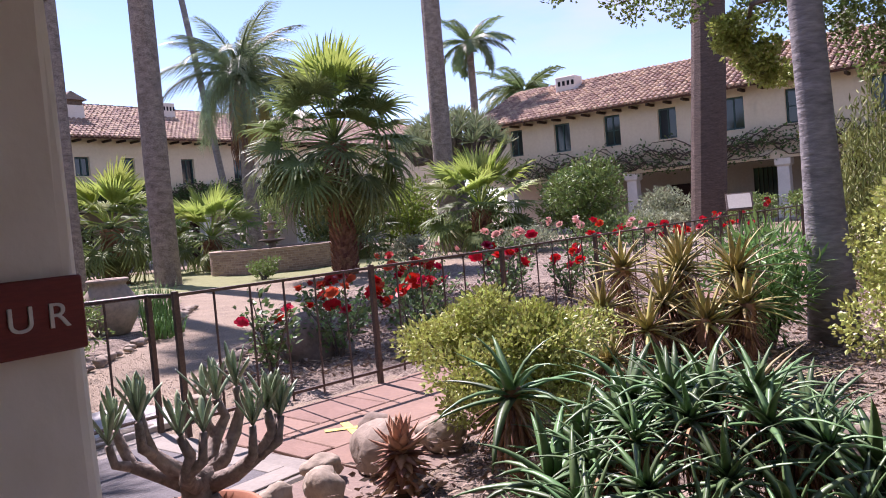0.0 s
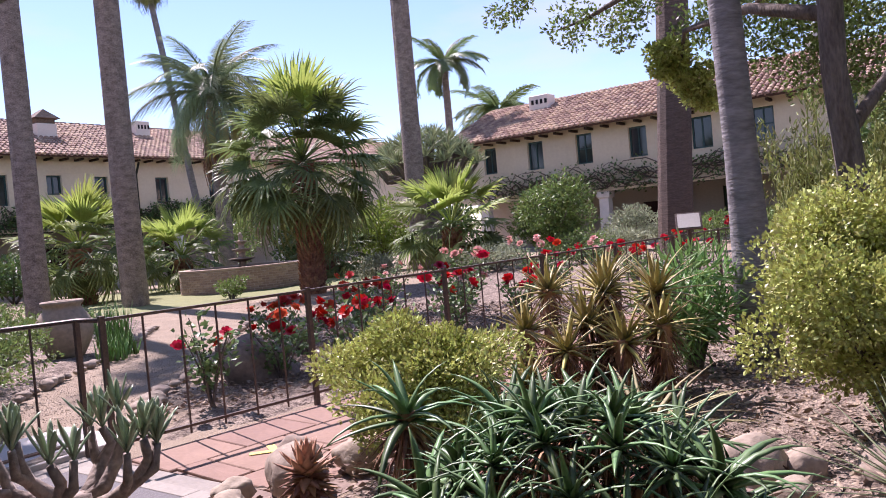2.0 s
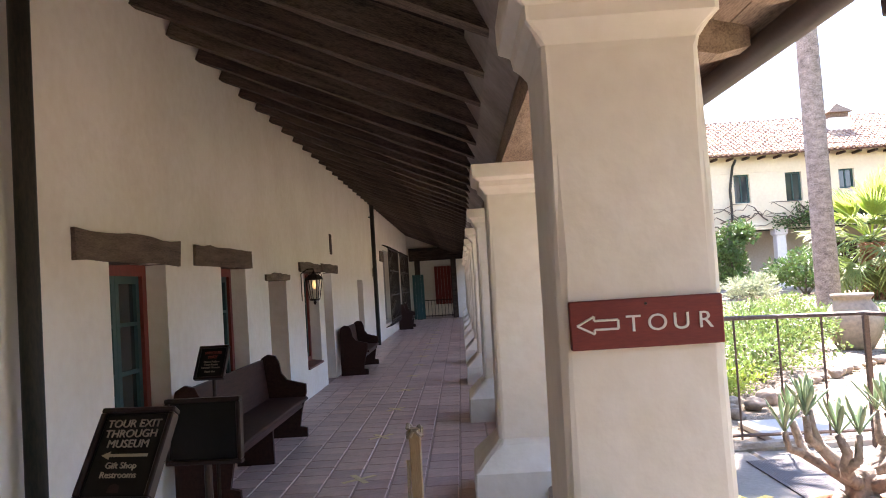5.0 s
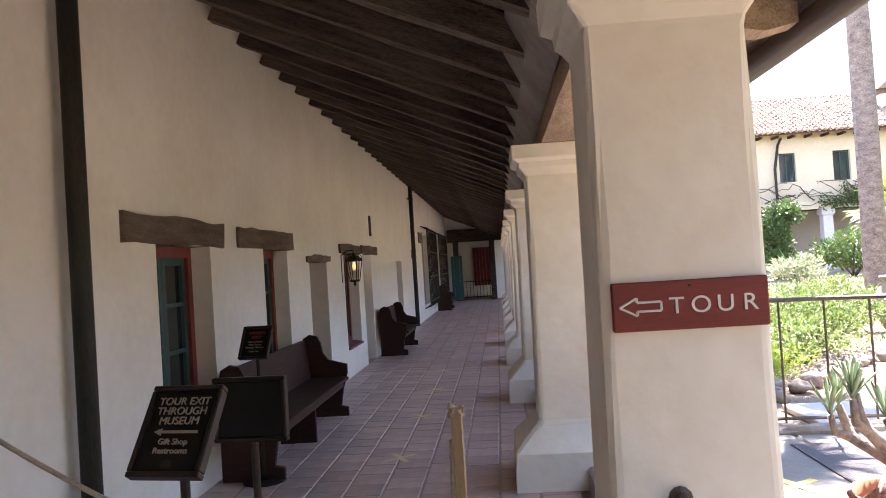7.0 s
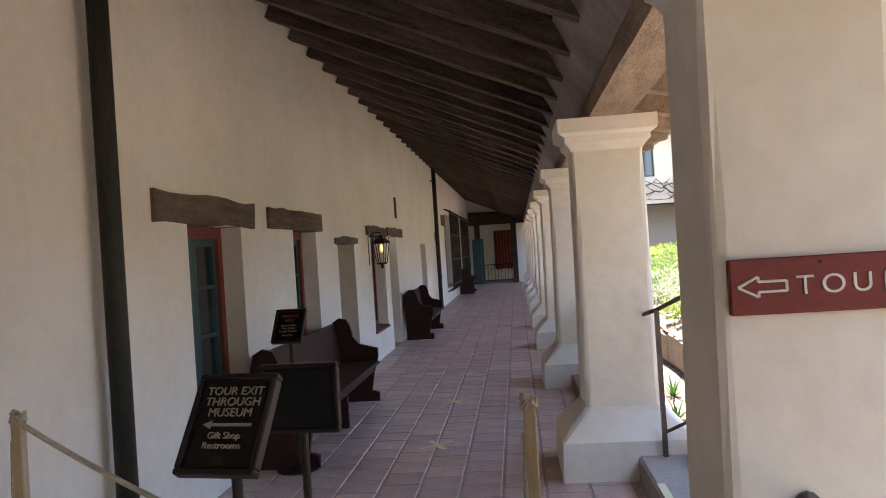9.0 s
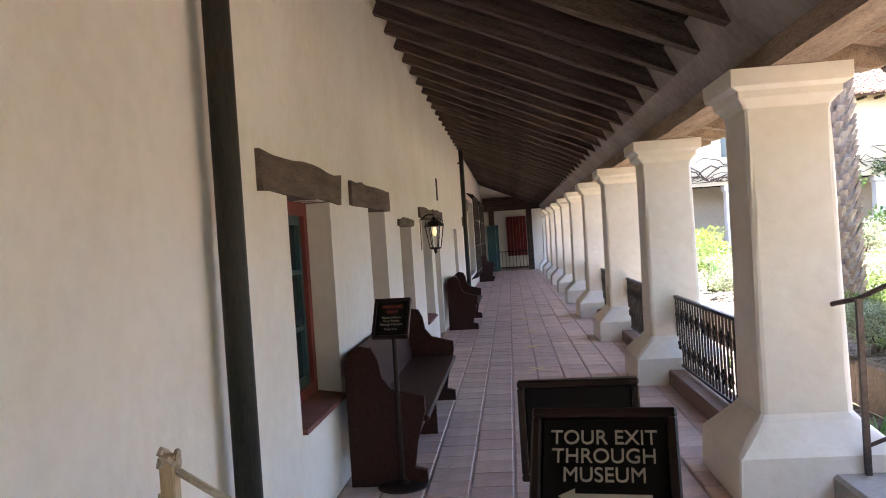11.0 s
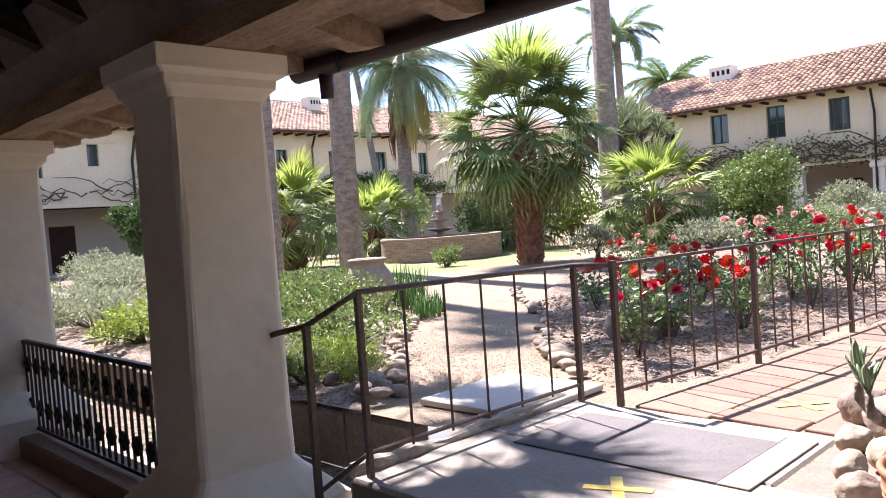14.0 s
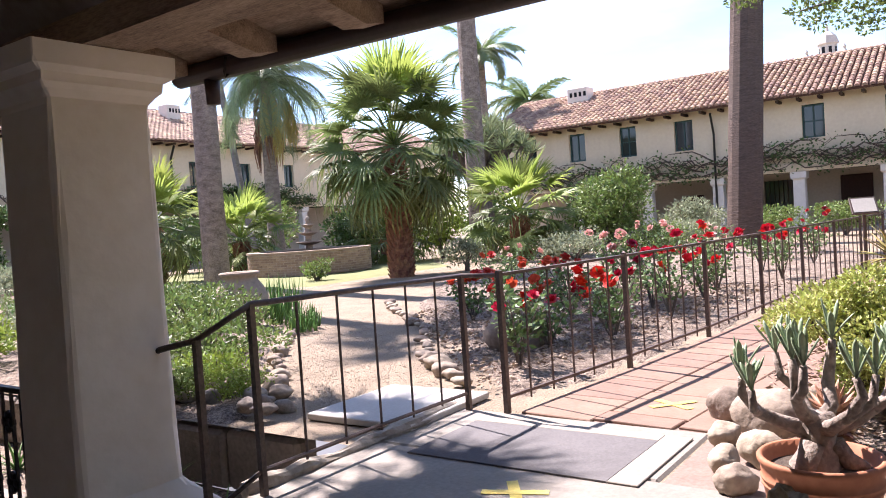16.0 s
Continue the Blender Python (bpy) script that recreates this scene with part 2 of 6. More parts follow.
    "shrub": material("shrub_leaf", (0.215, 0.29, 0.085), (0.11, 0.165, 0.042), 2, 12, 0.5, 0.0, random_hue=0.45, island=True, translucent=0.3),
    "shrubgray": material("gray_shrub_leaf", (0.36, 0.395, 0.25), (0.22, 0.255, 0.155), 2, 12, 0.7, 0.0, random_hue=0.35, island=True, translucent=0.25),
    "shrublime": material("lime_leaf", (0.30, 0.38, 0.07), (0.18, 0.26, 0.04), 2, 12, 0.5, 0.0, random_hue=0.35, island=True, translucent=0.35),
    "shrubdark": material("dark_leaf", (0.117, 0.182, 0.052), (0.052, 0.098, 0.026), 2, 12, 0.45, 0.0, random_hue=0.45, island=True, translucent=0.2),
    "oak": material("oak_leaf", (0.221, 0.286, 0.078), (0.104, 0.156, 0.039), 1, 8, 0.45, 0.0, random_hue=0.5, island=True, translucent=0.35),
    "reed": material("reed_leaf", (0.221, 0.377, 0.117), (0.117, 0.234, 0.065), 3, 20, 0.5, 0.0, random_hue=0.35, island=True, translucent=0.3),
    "roseleaf": material("rose_leaf", (0.195, 0.299, 0.104), (0.091, 0.156, 0.052), 3, 20, 0.45, 0.0, random_hue=0.4, island=True, translucent=0.25),
    "rosered": material("red_petal", (0.72, 0.014, 0.035), (0.5, 0.008, 0.02), 8, 40, 0.5, 0.0, random_hue=0.25, translucent=0.25),
    "rosecoral": material("coral_petal", (0.72, 0.10, 0.05), (0.55, 0.06, 0.035), 8, 40, 0.5, 0.0, random_hue=0.2, translucent=0.3),
    "rosepink": material("pale_petal", (0.78, 0.46, 0.42), (0.7, 0.36, 0.32), 8, 40, 0.5, 0.0, random_hue=0.15, translucent=0.3),
    "floorjoint": material("floor_joint", (0.52, 0.41, 0.36), (0.36, 0.275, 0.235), 6, 50, 0.95, 0.4),
    "grit": material("grit", (0.38, 0.30, 0.225), (0.25, 0.195, 0.145), 6, 40, 0.95, 0.2, random_hue=0.3, island=True),
    "queenleaf": material("queen_palm_leaf", (0.30, 0.37, 0.19), (0.17, 0.23, 0.11), 4, 30, 0.45, 0.1, random_hue=0.3, translucent=0.35),
    "oaklime": material("young_oak_leaf", (0.44, 0.48, 0.14), (0.28, 0.34, 0.08), 2, 12, 0.5, 0.0, random_hue=0.35, island=True, translucent=0.4),
    "paverbed": material("paver_joint", (0.28, 0.21, 0.17), (0.18, 0.13, 0.105), 6, 50, 0.95, 0.5),
    "cactus": material("slender_leaf", (0.32, 0.34, 0.11), (0.15, 0.18, 0.055), 2, 12, 0.6, 0.0, random_hue=0.4, island=True, translucent=0.25),
    "vine": material("bare_vine", (0.15, 0.105, 0.08), (0.06, 0.042, 0.033), 6, 30, 0.95, 0.5),
    "flax": material("strappy_dry", (0.40, 0.34, 0.17), (0.22, 0.2, 0.1), 3, 20, 0.7, 0.1, random_hue=0.35, island=True),
    "towerstone": material("tower_stone", (0.55, 0.5, 0.44), (0.42, 0.38, 0.33), 1, 10, 0.9, 0.2),
}
mg = bpy.data.materials.new("window_glass")
mg.use_nodes = True
gp = mg.node_tree.nodes["Principled BSDF"]
gp.inputs["Base Color"].default_value = (0.02, 0.028, 0.032, 1)
gp.inputs["Roughness"].default_value, gp.inputs["Specular IOR Level"].default_value = 0.06, 0.7
M["glass"] = mg
ml = bpy.data.materials.new("lamp_glow")
ml.use_nodes = True
ml.node_tree.nodes["Principled BSDF"].inputs["Base Color"].default_value = (0.9, 0.75, 0.5, 1)
ml.node_tree.nodes["Principled BSDF"].inputs["Emission Color"].default_value = (1, 0.62, 0.22, 1)
ml.node_tree.nodes["Principled BSDF"].inputs["Emission Strength"].default_value = 0.14
M["glow"] = ml
mt = bpy.data.materials.new("lantern_glass")
mt.use_nodes = True
tp = mt.node_tree.nodes["Principled BSDF"]
tp.inputs["Base Color"].default_value = (0.85, 0.8, 0.62, 1)
tp.inputs["Roughness"].default_value, tp.inputs["Transmission Weight"].default_value = 0.15, 0.9
M["lampglass"] = mt


# ---- mesh helpers ----
class G:
    """Collects vertices and faces."""

    def __init__(self):
        self.v, self.f = [], []

    def add(self, vs, fs, m=None):
        k = len(self.v)
        self.v += [tuple(m @ Vector(p)) for p in vs] if m else [tuple(p) for p in vs]
        self.f += [tuple(k + i for i in f) for f in fs]
        return self

    def box(self, x0, y0, z0, x1, y1, z1, m=None):
        vs = [(x, y, z) for x in (x0, x1) for y in (y0, y1) for z in (z0, z1)]
        return self.add(vs, [(0, 1, 3, 2), (4, 6, 7, 5), (0, 4, 5, 1), (2, 3, 7, 6), (0, 2, 6, 4), (1, 5, 7, 3)], m)

    def cbox(self, x0, y0, z0, x1, y1, z1, b=0.01, m=None):
        """A box with chamfered edges."""
        bm = bmesh.new()
        bmesh.ops.create_cube(bm, size=1)
        for q in bm.verts:
            q.co = Vector(((x0 + x1) / 2 + q.co.x * (x1 - x0), (y0 + y1) / 2 + q.co.y * (y1 - y0), (z0 + z1) / 2 + q.co.z * (z1 - z0)))
        bmesh.ops.bevel(bm, geom=bm.edges[:], offset=b, segments=1, affect="EDGES")
        bm.verts.index_update()
        self.add([q.co.copy() for q in bm.verts], [[q.index for q in f.verts] for f in bm.faces], m)
        bm.free()
        return self

    def rings(self, rs, caps=True):
        """Skin over rings of equal length."""
        k, n = len(self.v), len(rs[0])
        for r in rs:
            self.v += [tuple(p) for p in r]
        for a in range(len(rs) - 1):
            for b in range(n):
                c = (b + 1) % n
                self.f.append((k + a * n + b, k + a * n + c, k + (a + 1) * n + c, k + (a + 1) * n + b))
        if caps:
            self.f.append(tuple(k + b for b in reversed(range(n))))
            self.f.append(tuple(k + (len(rs) - 1) * n + b for b in range(n)))
        return self

    def tube(self, pts, radii, n=8, caps=True, wob=0.0, flat=1.0):
        pts = [Vector(p) for p in pts]
        if not hasattr(radii, "__len__"):
            radii = [radii] * len(pts)
        rs, u = [], None
        for i, p in enumerate(pts):
            d = (pts[min(i + 1, len(pts) - 1)] - pts[max(i - 1, 0)]).normalized()
            if u is None:
                u = d.cross(Vector((0.13, 0.21, 0.97)) if abs(d.z) < 0.9 else Vector((1, 0.1, 0))).normalized()
            u = (u - d * u.dot(d)).normalized()
            w = d.cross(u)
            rs.append([p + (u * math.cos(2 * math.pi * j / n) + w * flat * math.sin(2 * math.pi * j / n)) * radii[i]
                       * (1 + wob * (random.random() - 0.5)) for j in range(n)])
        return self.rings(rs, caps)

    def lathe(self, prof, n=24, c=(0, 0, 0), caps=True):
        return self.rings([[(c[0] + r * math.cos(2 * math.pi * j / n), c[1] + r * math.sin(2 * math.pi * j / n), c[2] + z)
                            for j in range(n)] for r, z in prof], caps)

    def mesh(self, name, mat=None, smooth=False):
        me = bpy.data.meshes.new(name)
        me.from_pydata(self.v, [], self.f)
        if smooth:
            me.polygons.foreach_set("use_smooth", [True] * len(me.polygons))
        if mat:
            me.materials.append(M[mat])
        me.update()
        return me


def put_mesh(name, me, parent=None, m=None, label=""):
    ob = new(name, me)
    if parent:
        ob.parent = parent
    if m is not None:
        ob.matrix_local = m
    return tagged(ob, label)


def part(name, g, mat, parent=None, label="", smooth=False, m=None):
    return put_mesh(name, g.mesh(name, mat, smooth), parent, m, label)


def empty(name, m, label, category, group=""):
    ob = new(name)
    ob.empty_display_size = 0.1
    ob.matrix_basis = m
    return tagged(ob, label, category, group)


def setting(ob, label, category):
    return tagged(ob, label, category, kind="structure")


def rr(a, b):
    return random.uniform(a, b)


def lettering(text, size, mat, parent, m, align="CENTER", depth=0.002):
    cu = bpy.data.curves.new("lettering", "FONT")
    cu.body, cu.size, cu.align_x, cu.extrude = text, size, align, depth
    ob = bpy.data.objects.new("lettering_source", cu)
    scene.collection.objects.link(ob)
    me = bpy.data.meshes.new_from_object(ob.evaluated_get(bpy.context.evaluated_depsgraph_get()))
    bpy.data.objects.remove(ob)
    me.materials.clear()
    me.materials.append(M[mat])
    return put_mesh("lettering", me, parent, m)


# ---- arcade structure ----
def rrect(hx, hy, z, r, cx, cy, wob=0.0):
    pts = []
    for sx, sy, a0 in ((1, 1, 0), (-1, 1, 90), (-1, -1, 180), (1, -1, 270)):
        for a in (0, 30, 60, 90):
            t = radians(a0 + a)
            pts.append((cx + sx * (hx - r) + r * math.cos(t) + rr(-wob, wob), cy + sy * (hy - r) + r * math.sin(t) + rr(-wob, wob), z))
    return pts


COLX = 2.93
COL_Y = [-8.2, -4.95, -1.72, 2.09, 5.76, 9.29, 12.6, 15.75, 18.9, 22.0, 25.1, 28.2, 31.3, 34.4]


def make_column():
    g = G()
    prof = [(0.47, 0.0, 0.02), (0.465, 0.12, 0.02), (0.46, 0.27, 0.02), (0.445, 0.285, 0.03), (0.37, 0.37, 0.05), (0.30, 0.44, 0.05), (0.27, 0.48, 0.045),
            (0.266, 0.7, 0.04), (0.263, 1.0, 0.04), (0.258, 1.35, 0.04), (0.254, 1.7, 0.035), (0.252, 2.0, 0.035), (0.25, 2.27, 0.03),
            (0.252, 2.30, 0.03), (0.275, 2.335, 0.02), (0.30, 2.36, 0.02), (0.305, 2.40, 0.015), (0.345, 2.425, 0.015), (0.35, 2.45, 0.015), (0.35, 2.525, 0.015)]
    g.rings([rrect(h, h * (0.92 if z > 0.5 else 0.95), z, r, 0, 0, 0.004) for h, z, r in prof])
    return g.mesh("column_body", "plaster")


col_mesh = make_column()
for i, y in enumerate(COL_Y):
    c = tagged(put_mesh("column", col_mesh, None, pose(COLX, y, 0) if i != 3 else pose(COLX + .002, y, 0) @ Matrix.Diagonal((.885, .93, 1, 1))), "cream plastered square column with flared base", "column", "arcade columns")
    c.data.polygons.foreach_set("use_smooth", [False] * len(c.data.polygons))

# long plastered wall with window and door openings: y0, y1, z0, z1
OPEN = [(5.08, 6.12, 0.60, 1.96), (7.60, 8.50, 0.60, 1.97), (9.52, 10.52, 0.05, 1.84), (11.75, 12.95, 0.45, 1.98), (13.45, 14.35, 0.02, 1.98),
        (18.0, 19.0, 0.05, 1.86), (24.4, 28.0, 0.45, 2.85), (29.2, 33.6, 0.45, 2.85)]
WT = 0.62
g = G()
ys = sorted({-9.0, 36.5, *[v for o in OPEN for v in o[:2]]})
for a, b in zip(ys, ys[1:]):
    o = next((o for o in OPEN if o[0] <= a and b <= o[1]), None)
    if o:
        if o[2] > 0.06:
            g.box(-WT, a, -0.3, 0, b, o[2])
        g.box(-WT, a, o[3], 0, b, 5.2)
    else:
        g.box(-WT, a, -0.3, 0, b, 5.2)
wall_west = setting(part("wall_west", g, "plaster"), "cream plastered adobe wall with deep openings", "wall")

# floor bed and terracotta tiles
g = G()
g.box(-0.6, -9, -0.3, 3.02, 40.5, -0.008)
floor = setting(part("floor", g, "floorjoint"), "arcade floor of worn terracotta tiles", "floor")

# rafters, boards and beam of the lean-to roof
SL = math.atan2(0.43, 1)
def roof_z(x):
    return 3.99 - x * 0.43


# ceiling boards; shade of the rafter gaps is in their near-black colour
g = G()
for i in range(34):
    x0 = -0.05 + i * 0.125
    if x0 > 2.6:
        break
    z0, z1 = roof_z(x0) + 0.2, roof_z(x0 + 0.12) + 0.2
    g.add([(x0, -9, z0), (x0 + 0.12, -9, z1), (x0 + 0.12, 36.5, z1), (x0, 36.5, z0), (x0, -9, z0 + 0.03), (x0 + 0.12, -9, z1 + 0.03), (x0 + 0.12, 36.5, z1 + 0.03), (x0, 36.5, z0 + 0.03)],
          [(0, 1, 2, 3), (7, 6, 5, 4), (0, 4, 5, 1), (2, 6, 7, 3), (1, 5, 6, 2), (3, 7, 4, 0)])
ceiling = setting(part("ceiling", g, "deck"), "board ceiling of the lean-to roof, blackened for shade between rafters", "ceiling")
g = G()
for i in range(5):
    x0 = 3.07 + i * 0.148
    z0, z1 = 2.83 - (x0 - 3.06) * .24, 2.83 - (x0 + .15 - 3.06) * .24
    g.add([(x0, -9, z0), (x0 + .142, -9, z1), (x0 + .142, 36.5, z1), (x0, 36.5, z0), (x0, -9, z0 + .028), (x0 + .142, -9, z1 + .028), (x0 + .142, 36.5, z1 + .028), (x0, 36.5, z0 + .028)],
          [(0, 1, 2, 3), (7, 6, 5, 4), (0, 4, 5, 1), (2, 6, 7, 3), (1, 5, 6, 2), (3, 7, 4, 0)])
setting(part("eaves_boards", g, "oldwood"), "weathered pale boards under the eaves", "ceiling")
# outer tiled skin above the boards
g = G()
g.add([(-0.7, -9, 4.95), (3.86, -9, 2.74), (3.86, 36.5, 2.74), (-0.7, 36.5, 4.95), (-0.7, -9, 4.85), (3.86, -9, 2.69), (3.86, 36.5, 2.69), (-0.7, 36.5, 4.85)],
      [(0, 1, 2, 3), (7, 6, 5, 4), (0, 4, 5, 1), (2, 6, 7, 3), (1, 5, 6, 2), (3, 7, 4, 0)])
setting(part("roof_skin", g, "underroof"), "clay covered arcade roof", "roof")

rg = G()
L = math.hypot(2.66, 2.66 * 0.43)
nseg = 7
rg.rings([[(L * k / nseg, -0.065 + rr(-.004, .004), -0.0 + rr(-.006, .006)), (L * k / nseg, 0.065 + rr(-.004, .004), 0.0 + rr(-.006, .006)),
           (L * k / nseg, 0.065, 0.185), (L * k / nseg, -0.065, 0.185)] for k in range(nseg + 1)])
raf = rg.mesh("rafter", "rafter")
y = -8.94
while y < 36:
    ob = put_mesh("rafter", raf, None, Matrix.Translation((0.0, y, 3.99)) @ Matrix.Rotation(SL, 4, "Y") @ Matrix.Rotation(radians(rr(-0.6, 0.6)), 4, "Z"))
    tagged(ob, "dark rough-hewn roof rafter over the walkway", "rafter", "arcade rafters")
    y += 0.735 + rr(-0.02, 0.02)
og = G()
og.rings([[(0, -0.07, 0), (0, 0.07, 0), (0, 0.07, 0.15), (0, -0.07, 0.15)], [(0.56, -0.07, -0.118), (0.56, 0.07, -0.118), (0.56, 0.07, 0.032), (0.56, -0.07, 0.032)],
          [(0.70, -0.065, -0.09), (0.70, 0.065, -0.09), (0.70, 0.065, 0.0), (0.70, -0.065, 0.0)]])
outl = og.mesh("rafter_tail", "oldwood")
for i in range(61):
    tagged(put_mesh("rafter_tail", outl, None, pose(3.04, -8.68 + i * 0.735, 2.672, 0, 0, rr(-1.5, 1.5))), "weathered brown rafter tail under the eaves", "rafter", "eaves rafter tails")
for i, (a, b) in enumerate(zip(COL_Y, COL_Y[1:])):
    g = G()
    n = 8
    g.rings([[(2.815 + rr(-.006, .006), a + (b - a) * k / n, 2.528 + rr(-.006, .006) + 0.002), (3.10 + rr(-.006, .006), a + (b - a) * k / n, 2.533 + rr(-.006, .006)),
              (3.10, a + (b - a) * k / n, 2.805), (2.815, a + (b - a) * k / n, 2.805)] for k in range(n + 1)])
    tagged(part("beam", g, "oldwood"), "weathered timber beam resting on the columns", "beam", "arcade beams")
g = G()
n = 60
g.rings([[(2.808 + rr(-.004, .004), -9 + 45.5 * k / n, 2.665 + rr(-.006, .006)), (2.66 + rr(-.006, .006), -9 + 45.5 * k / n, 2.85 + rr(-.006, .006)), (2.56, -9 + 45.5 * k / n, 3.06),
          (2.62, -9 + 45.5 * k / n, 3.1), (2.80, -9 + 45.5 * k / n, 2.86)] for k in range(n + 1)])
setting(part("plaster_cove", g, "cove"), "mottled gray plaster cove between rafter ends and beam", "trim")
g = G()
g.tube([(3.80, -9, 2.565), (3.80, 2.0, 2.57), (3.80, 6.12, 2.598)], 0.062, 14)
gut = tagged(part("gutter", g, "gutter", smooth=True), "dark brown round rain gutter under the eaves", "gutter")
for y, z in ((5.84, 2.555), (2.07, 2.535)):
    part("outlet", G().tube([(3.81, y, z), (3.81, y, z - 0.15)], [0.046, 0.04], 12), "gutter", gut, smooth=True)
g = G().tube([(3.74, 5.62, 2.63), (3.74, 5.64, 2.55), (3.76, 5.66, 2.53), (3.78, 5.64, 2.55)], 0.008, 6)
part("hook", g, "iron", gut)

# end of the walkway: timber screen, far white room with a red door
g = G()
g.box(-0.6, 36.0, 0, 0.55, 36.3, 4.6)
g.box(2.1, 36.0, 0, 4.2, 36.3, 4.6)
g.box(0.55, 36.0, 3.35, 2.1, 36.3, 4.6)
setting(part("wall_end", g, "plaster"), "plastered end wall of the walkway", "wall")
# unseen end wall, added to cut sky light on south-facing column sides
setting(part("wall_south", G().box(-0.62, -9.4, -0.3, 3.9, -9.004, 5.0), "plaster"), "unseen plastered wall added to keep sky light out of the walkway", "wall")
g = G()
g.cbox(0.35, 35.8, 0, 0.6, 36.0, 2.9)
g.cbox(2.05, 35.8, 0, 2.3, 36.0, 2.9)
g.cbox(0.1, 35.78, 2.75, 3.3, 36.0, 3.35)
setting(part("door_frame", g, "darkwood"), "dark heavy timber doorway frame", "door frame")
g = G()
g.box(-0.6, 40.3, 0, 4.4, 40.6, 4.2)
g.box(-0.6, 36.3, 0, -0.4, 40.3, 4.2)
g.box(4.2, 36.3, 0, 4.4, 37.2, 4.2)
g.box(-0.6, 36.3, 4.2, 4.4, 40.6, 4.3)
setting(part("wall_far_room", g, "plaster"), "white wall of the far vestibule", "wall")
door = empty("door_1", pose(1.62, 40.27, 0.55), "closed red plank door in the far white wall", "door")
g = G()
for i in range(6):
    g.cbox(-0.5 + i * 0.167, -0.05, 0, -0.5 + i * 0.167 + 0.16, 0, 2.0, 0.008)
part("leaf", g, "red", door)
part("handle", G().tube([(0.36, -0.06, 0.95), (0.36, -0.1, 1.0), (0.36, -0.06, 1.05)], 0.012), "iron", door)
door["kind"] = "structure"
fen = empty("metal_gate", pose(1.4, 36.6, 0), "low black iron gate at the end of the walkway", "gate")
for i in range(11):
    part("bar", G().tube([(-0.7 + i * 0.16, 0, 0.05), (-0.7 + i * 0.16, 0, 0.85)], 0.012, 6), "iron", fen)
part("rail", G().box(-0.75, -0.015, 0.84, 0.95, 0.015, 0.88), "iron", fen)
part("rail", G().box(-0.75, -0.015, 0.1, 0.95, 0.015, 0.13), "iron", fen)
gp_ = empty("green_door", pose(0.25, 35.3, 0), "open green painted plank door leaf beside the end doorway", "door")
for i in range(4):
    part("plank", G().cbox(0.0 + i * 0.13, -0.03, 0.05, 0.125 + i * 0.13, 0.03, 2.1, 0.006), "teal", gp_)

# ---- openings in the wall ----
for i, (y0, y1, z0, z1, ext0, ext1) in enumerate([(4.57, 6.40, 1.955, 2.165, 0, 0), (6.80, 8.70, 1.965, 2.17, 0, 0), (9.36, 10.70, 1.83, 1.925, 0, 0), (11.40, 13.10, 1.97, 2.125, 0, 0), (13.3, 15.05, 1.98, 2.14, 0, 0),
                                                   (21.3, 22.3, 1.95, 2.2, 0, 0), (23.4, 24.5, 2.45, 2.78, 0, 0)]):
    g = G()
    n = 9
    g.rings([[(-0.3, y0 + (y1 - y0) * k / n, z0 + rr(-.01, .01)), (0.03 + rr(-.008, .008), y0 + (y1 - y0) * k / n + rr(-.012, .012), z0 + rr(-.010, .010)),
              (0.03 + rr(-.008, .008), y0 + (y1 - y0) * k / n, z1 + rr(-.012, .012) - 0.02 * abs(k / n - .5)), (-0.3, y0 + (y1 - y0) * k / n, z1)] for k in range(n + 1)])
    tagged(part("lintel", g, "lintel"), "rough dark timber lintel set in the plaster wall", "lintel", "window lintels")


def window(y0, y1, z0, z1, n):
    """Deep-set casement window: red frame, green sash with panes."""
    w = tagged(empty(n, pose(-0.23, y0, z0), "deep-set casement window with red frame and green sash", "window"), kind="structure")
    W, H = y1 - y0, z1 - z0
    g = G()
    g.box(-0.04, 0, 0, 0.06, 0.08, H).box(-0.04, W - 0.08, 0, 0.06, W, H).box(-0.04, 0.08, H - 0.09, 0.06, W - 0.08, H).box(-0.04, 0.08, 0, 0.06, W - 0.08, 0.07)
    part("window_frame", g, "red", w, "dark red painted frame")
    for s in (0, 1):
        a, b = (0.08, W / 2 - 0.003) if s == 0 else (W / 2 + 0.003, W - 0.08)
        g = G()
        g.box(-0.02, a, 0.07, 0.03, a + 0.06, H - 0.09).box(-0.02, b - 0.06, 0.07, 0.03, b, H - 0.09)
        for zz in (0.07, 0.07 + (H - 0.2) * 0.34, 0.07 + (H - 0.2) * 0.68, H - 0.15):
            g.box(-0.02, a + 0.06, zz, 0.03, b - 0.06, zz + (0.06 if zz in (0.07, H - 0.15) else 0.03))
        sash = part("sash", g, "teal", w, "green painted sash")
        part("pane", G().box(-0.005, a + 0.05, 0.1, 0.002, b - 0.05, H - 0.12), "glass", sash)
    # sloping tiled sill
    g = G()
    g.add([(0.06, 0, 0.004), (0.06, W, 0.004), (0.26, W + 0.0, -0.025), (0.26, 0, -0.025), (0.06, 0, -0.05), (0.06, W, -0.05), (0.26, W, -0.055), (0.26, 0, -0.055)],
          [(0, 3, 2, 1), (4, 5, 6, 7), (3, 7, 6, 2), (0, 1, 5, 4), (0, 4, 7, 3), (1, 2, 6, 5)])
    part("window_sill", g, "sill", w, "red-brown sloping sill")
    return w


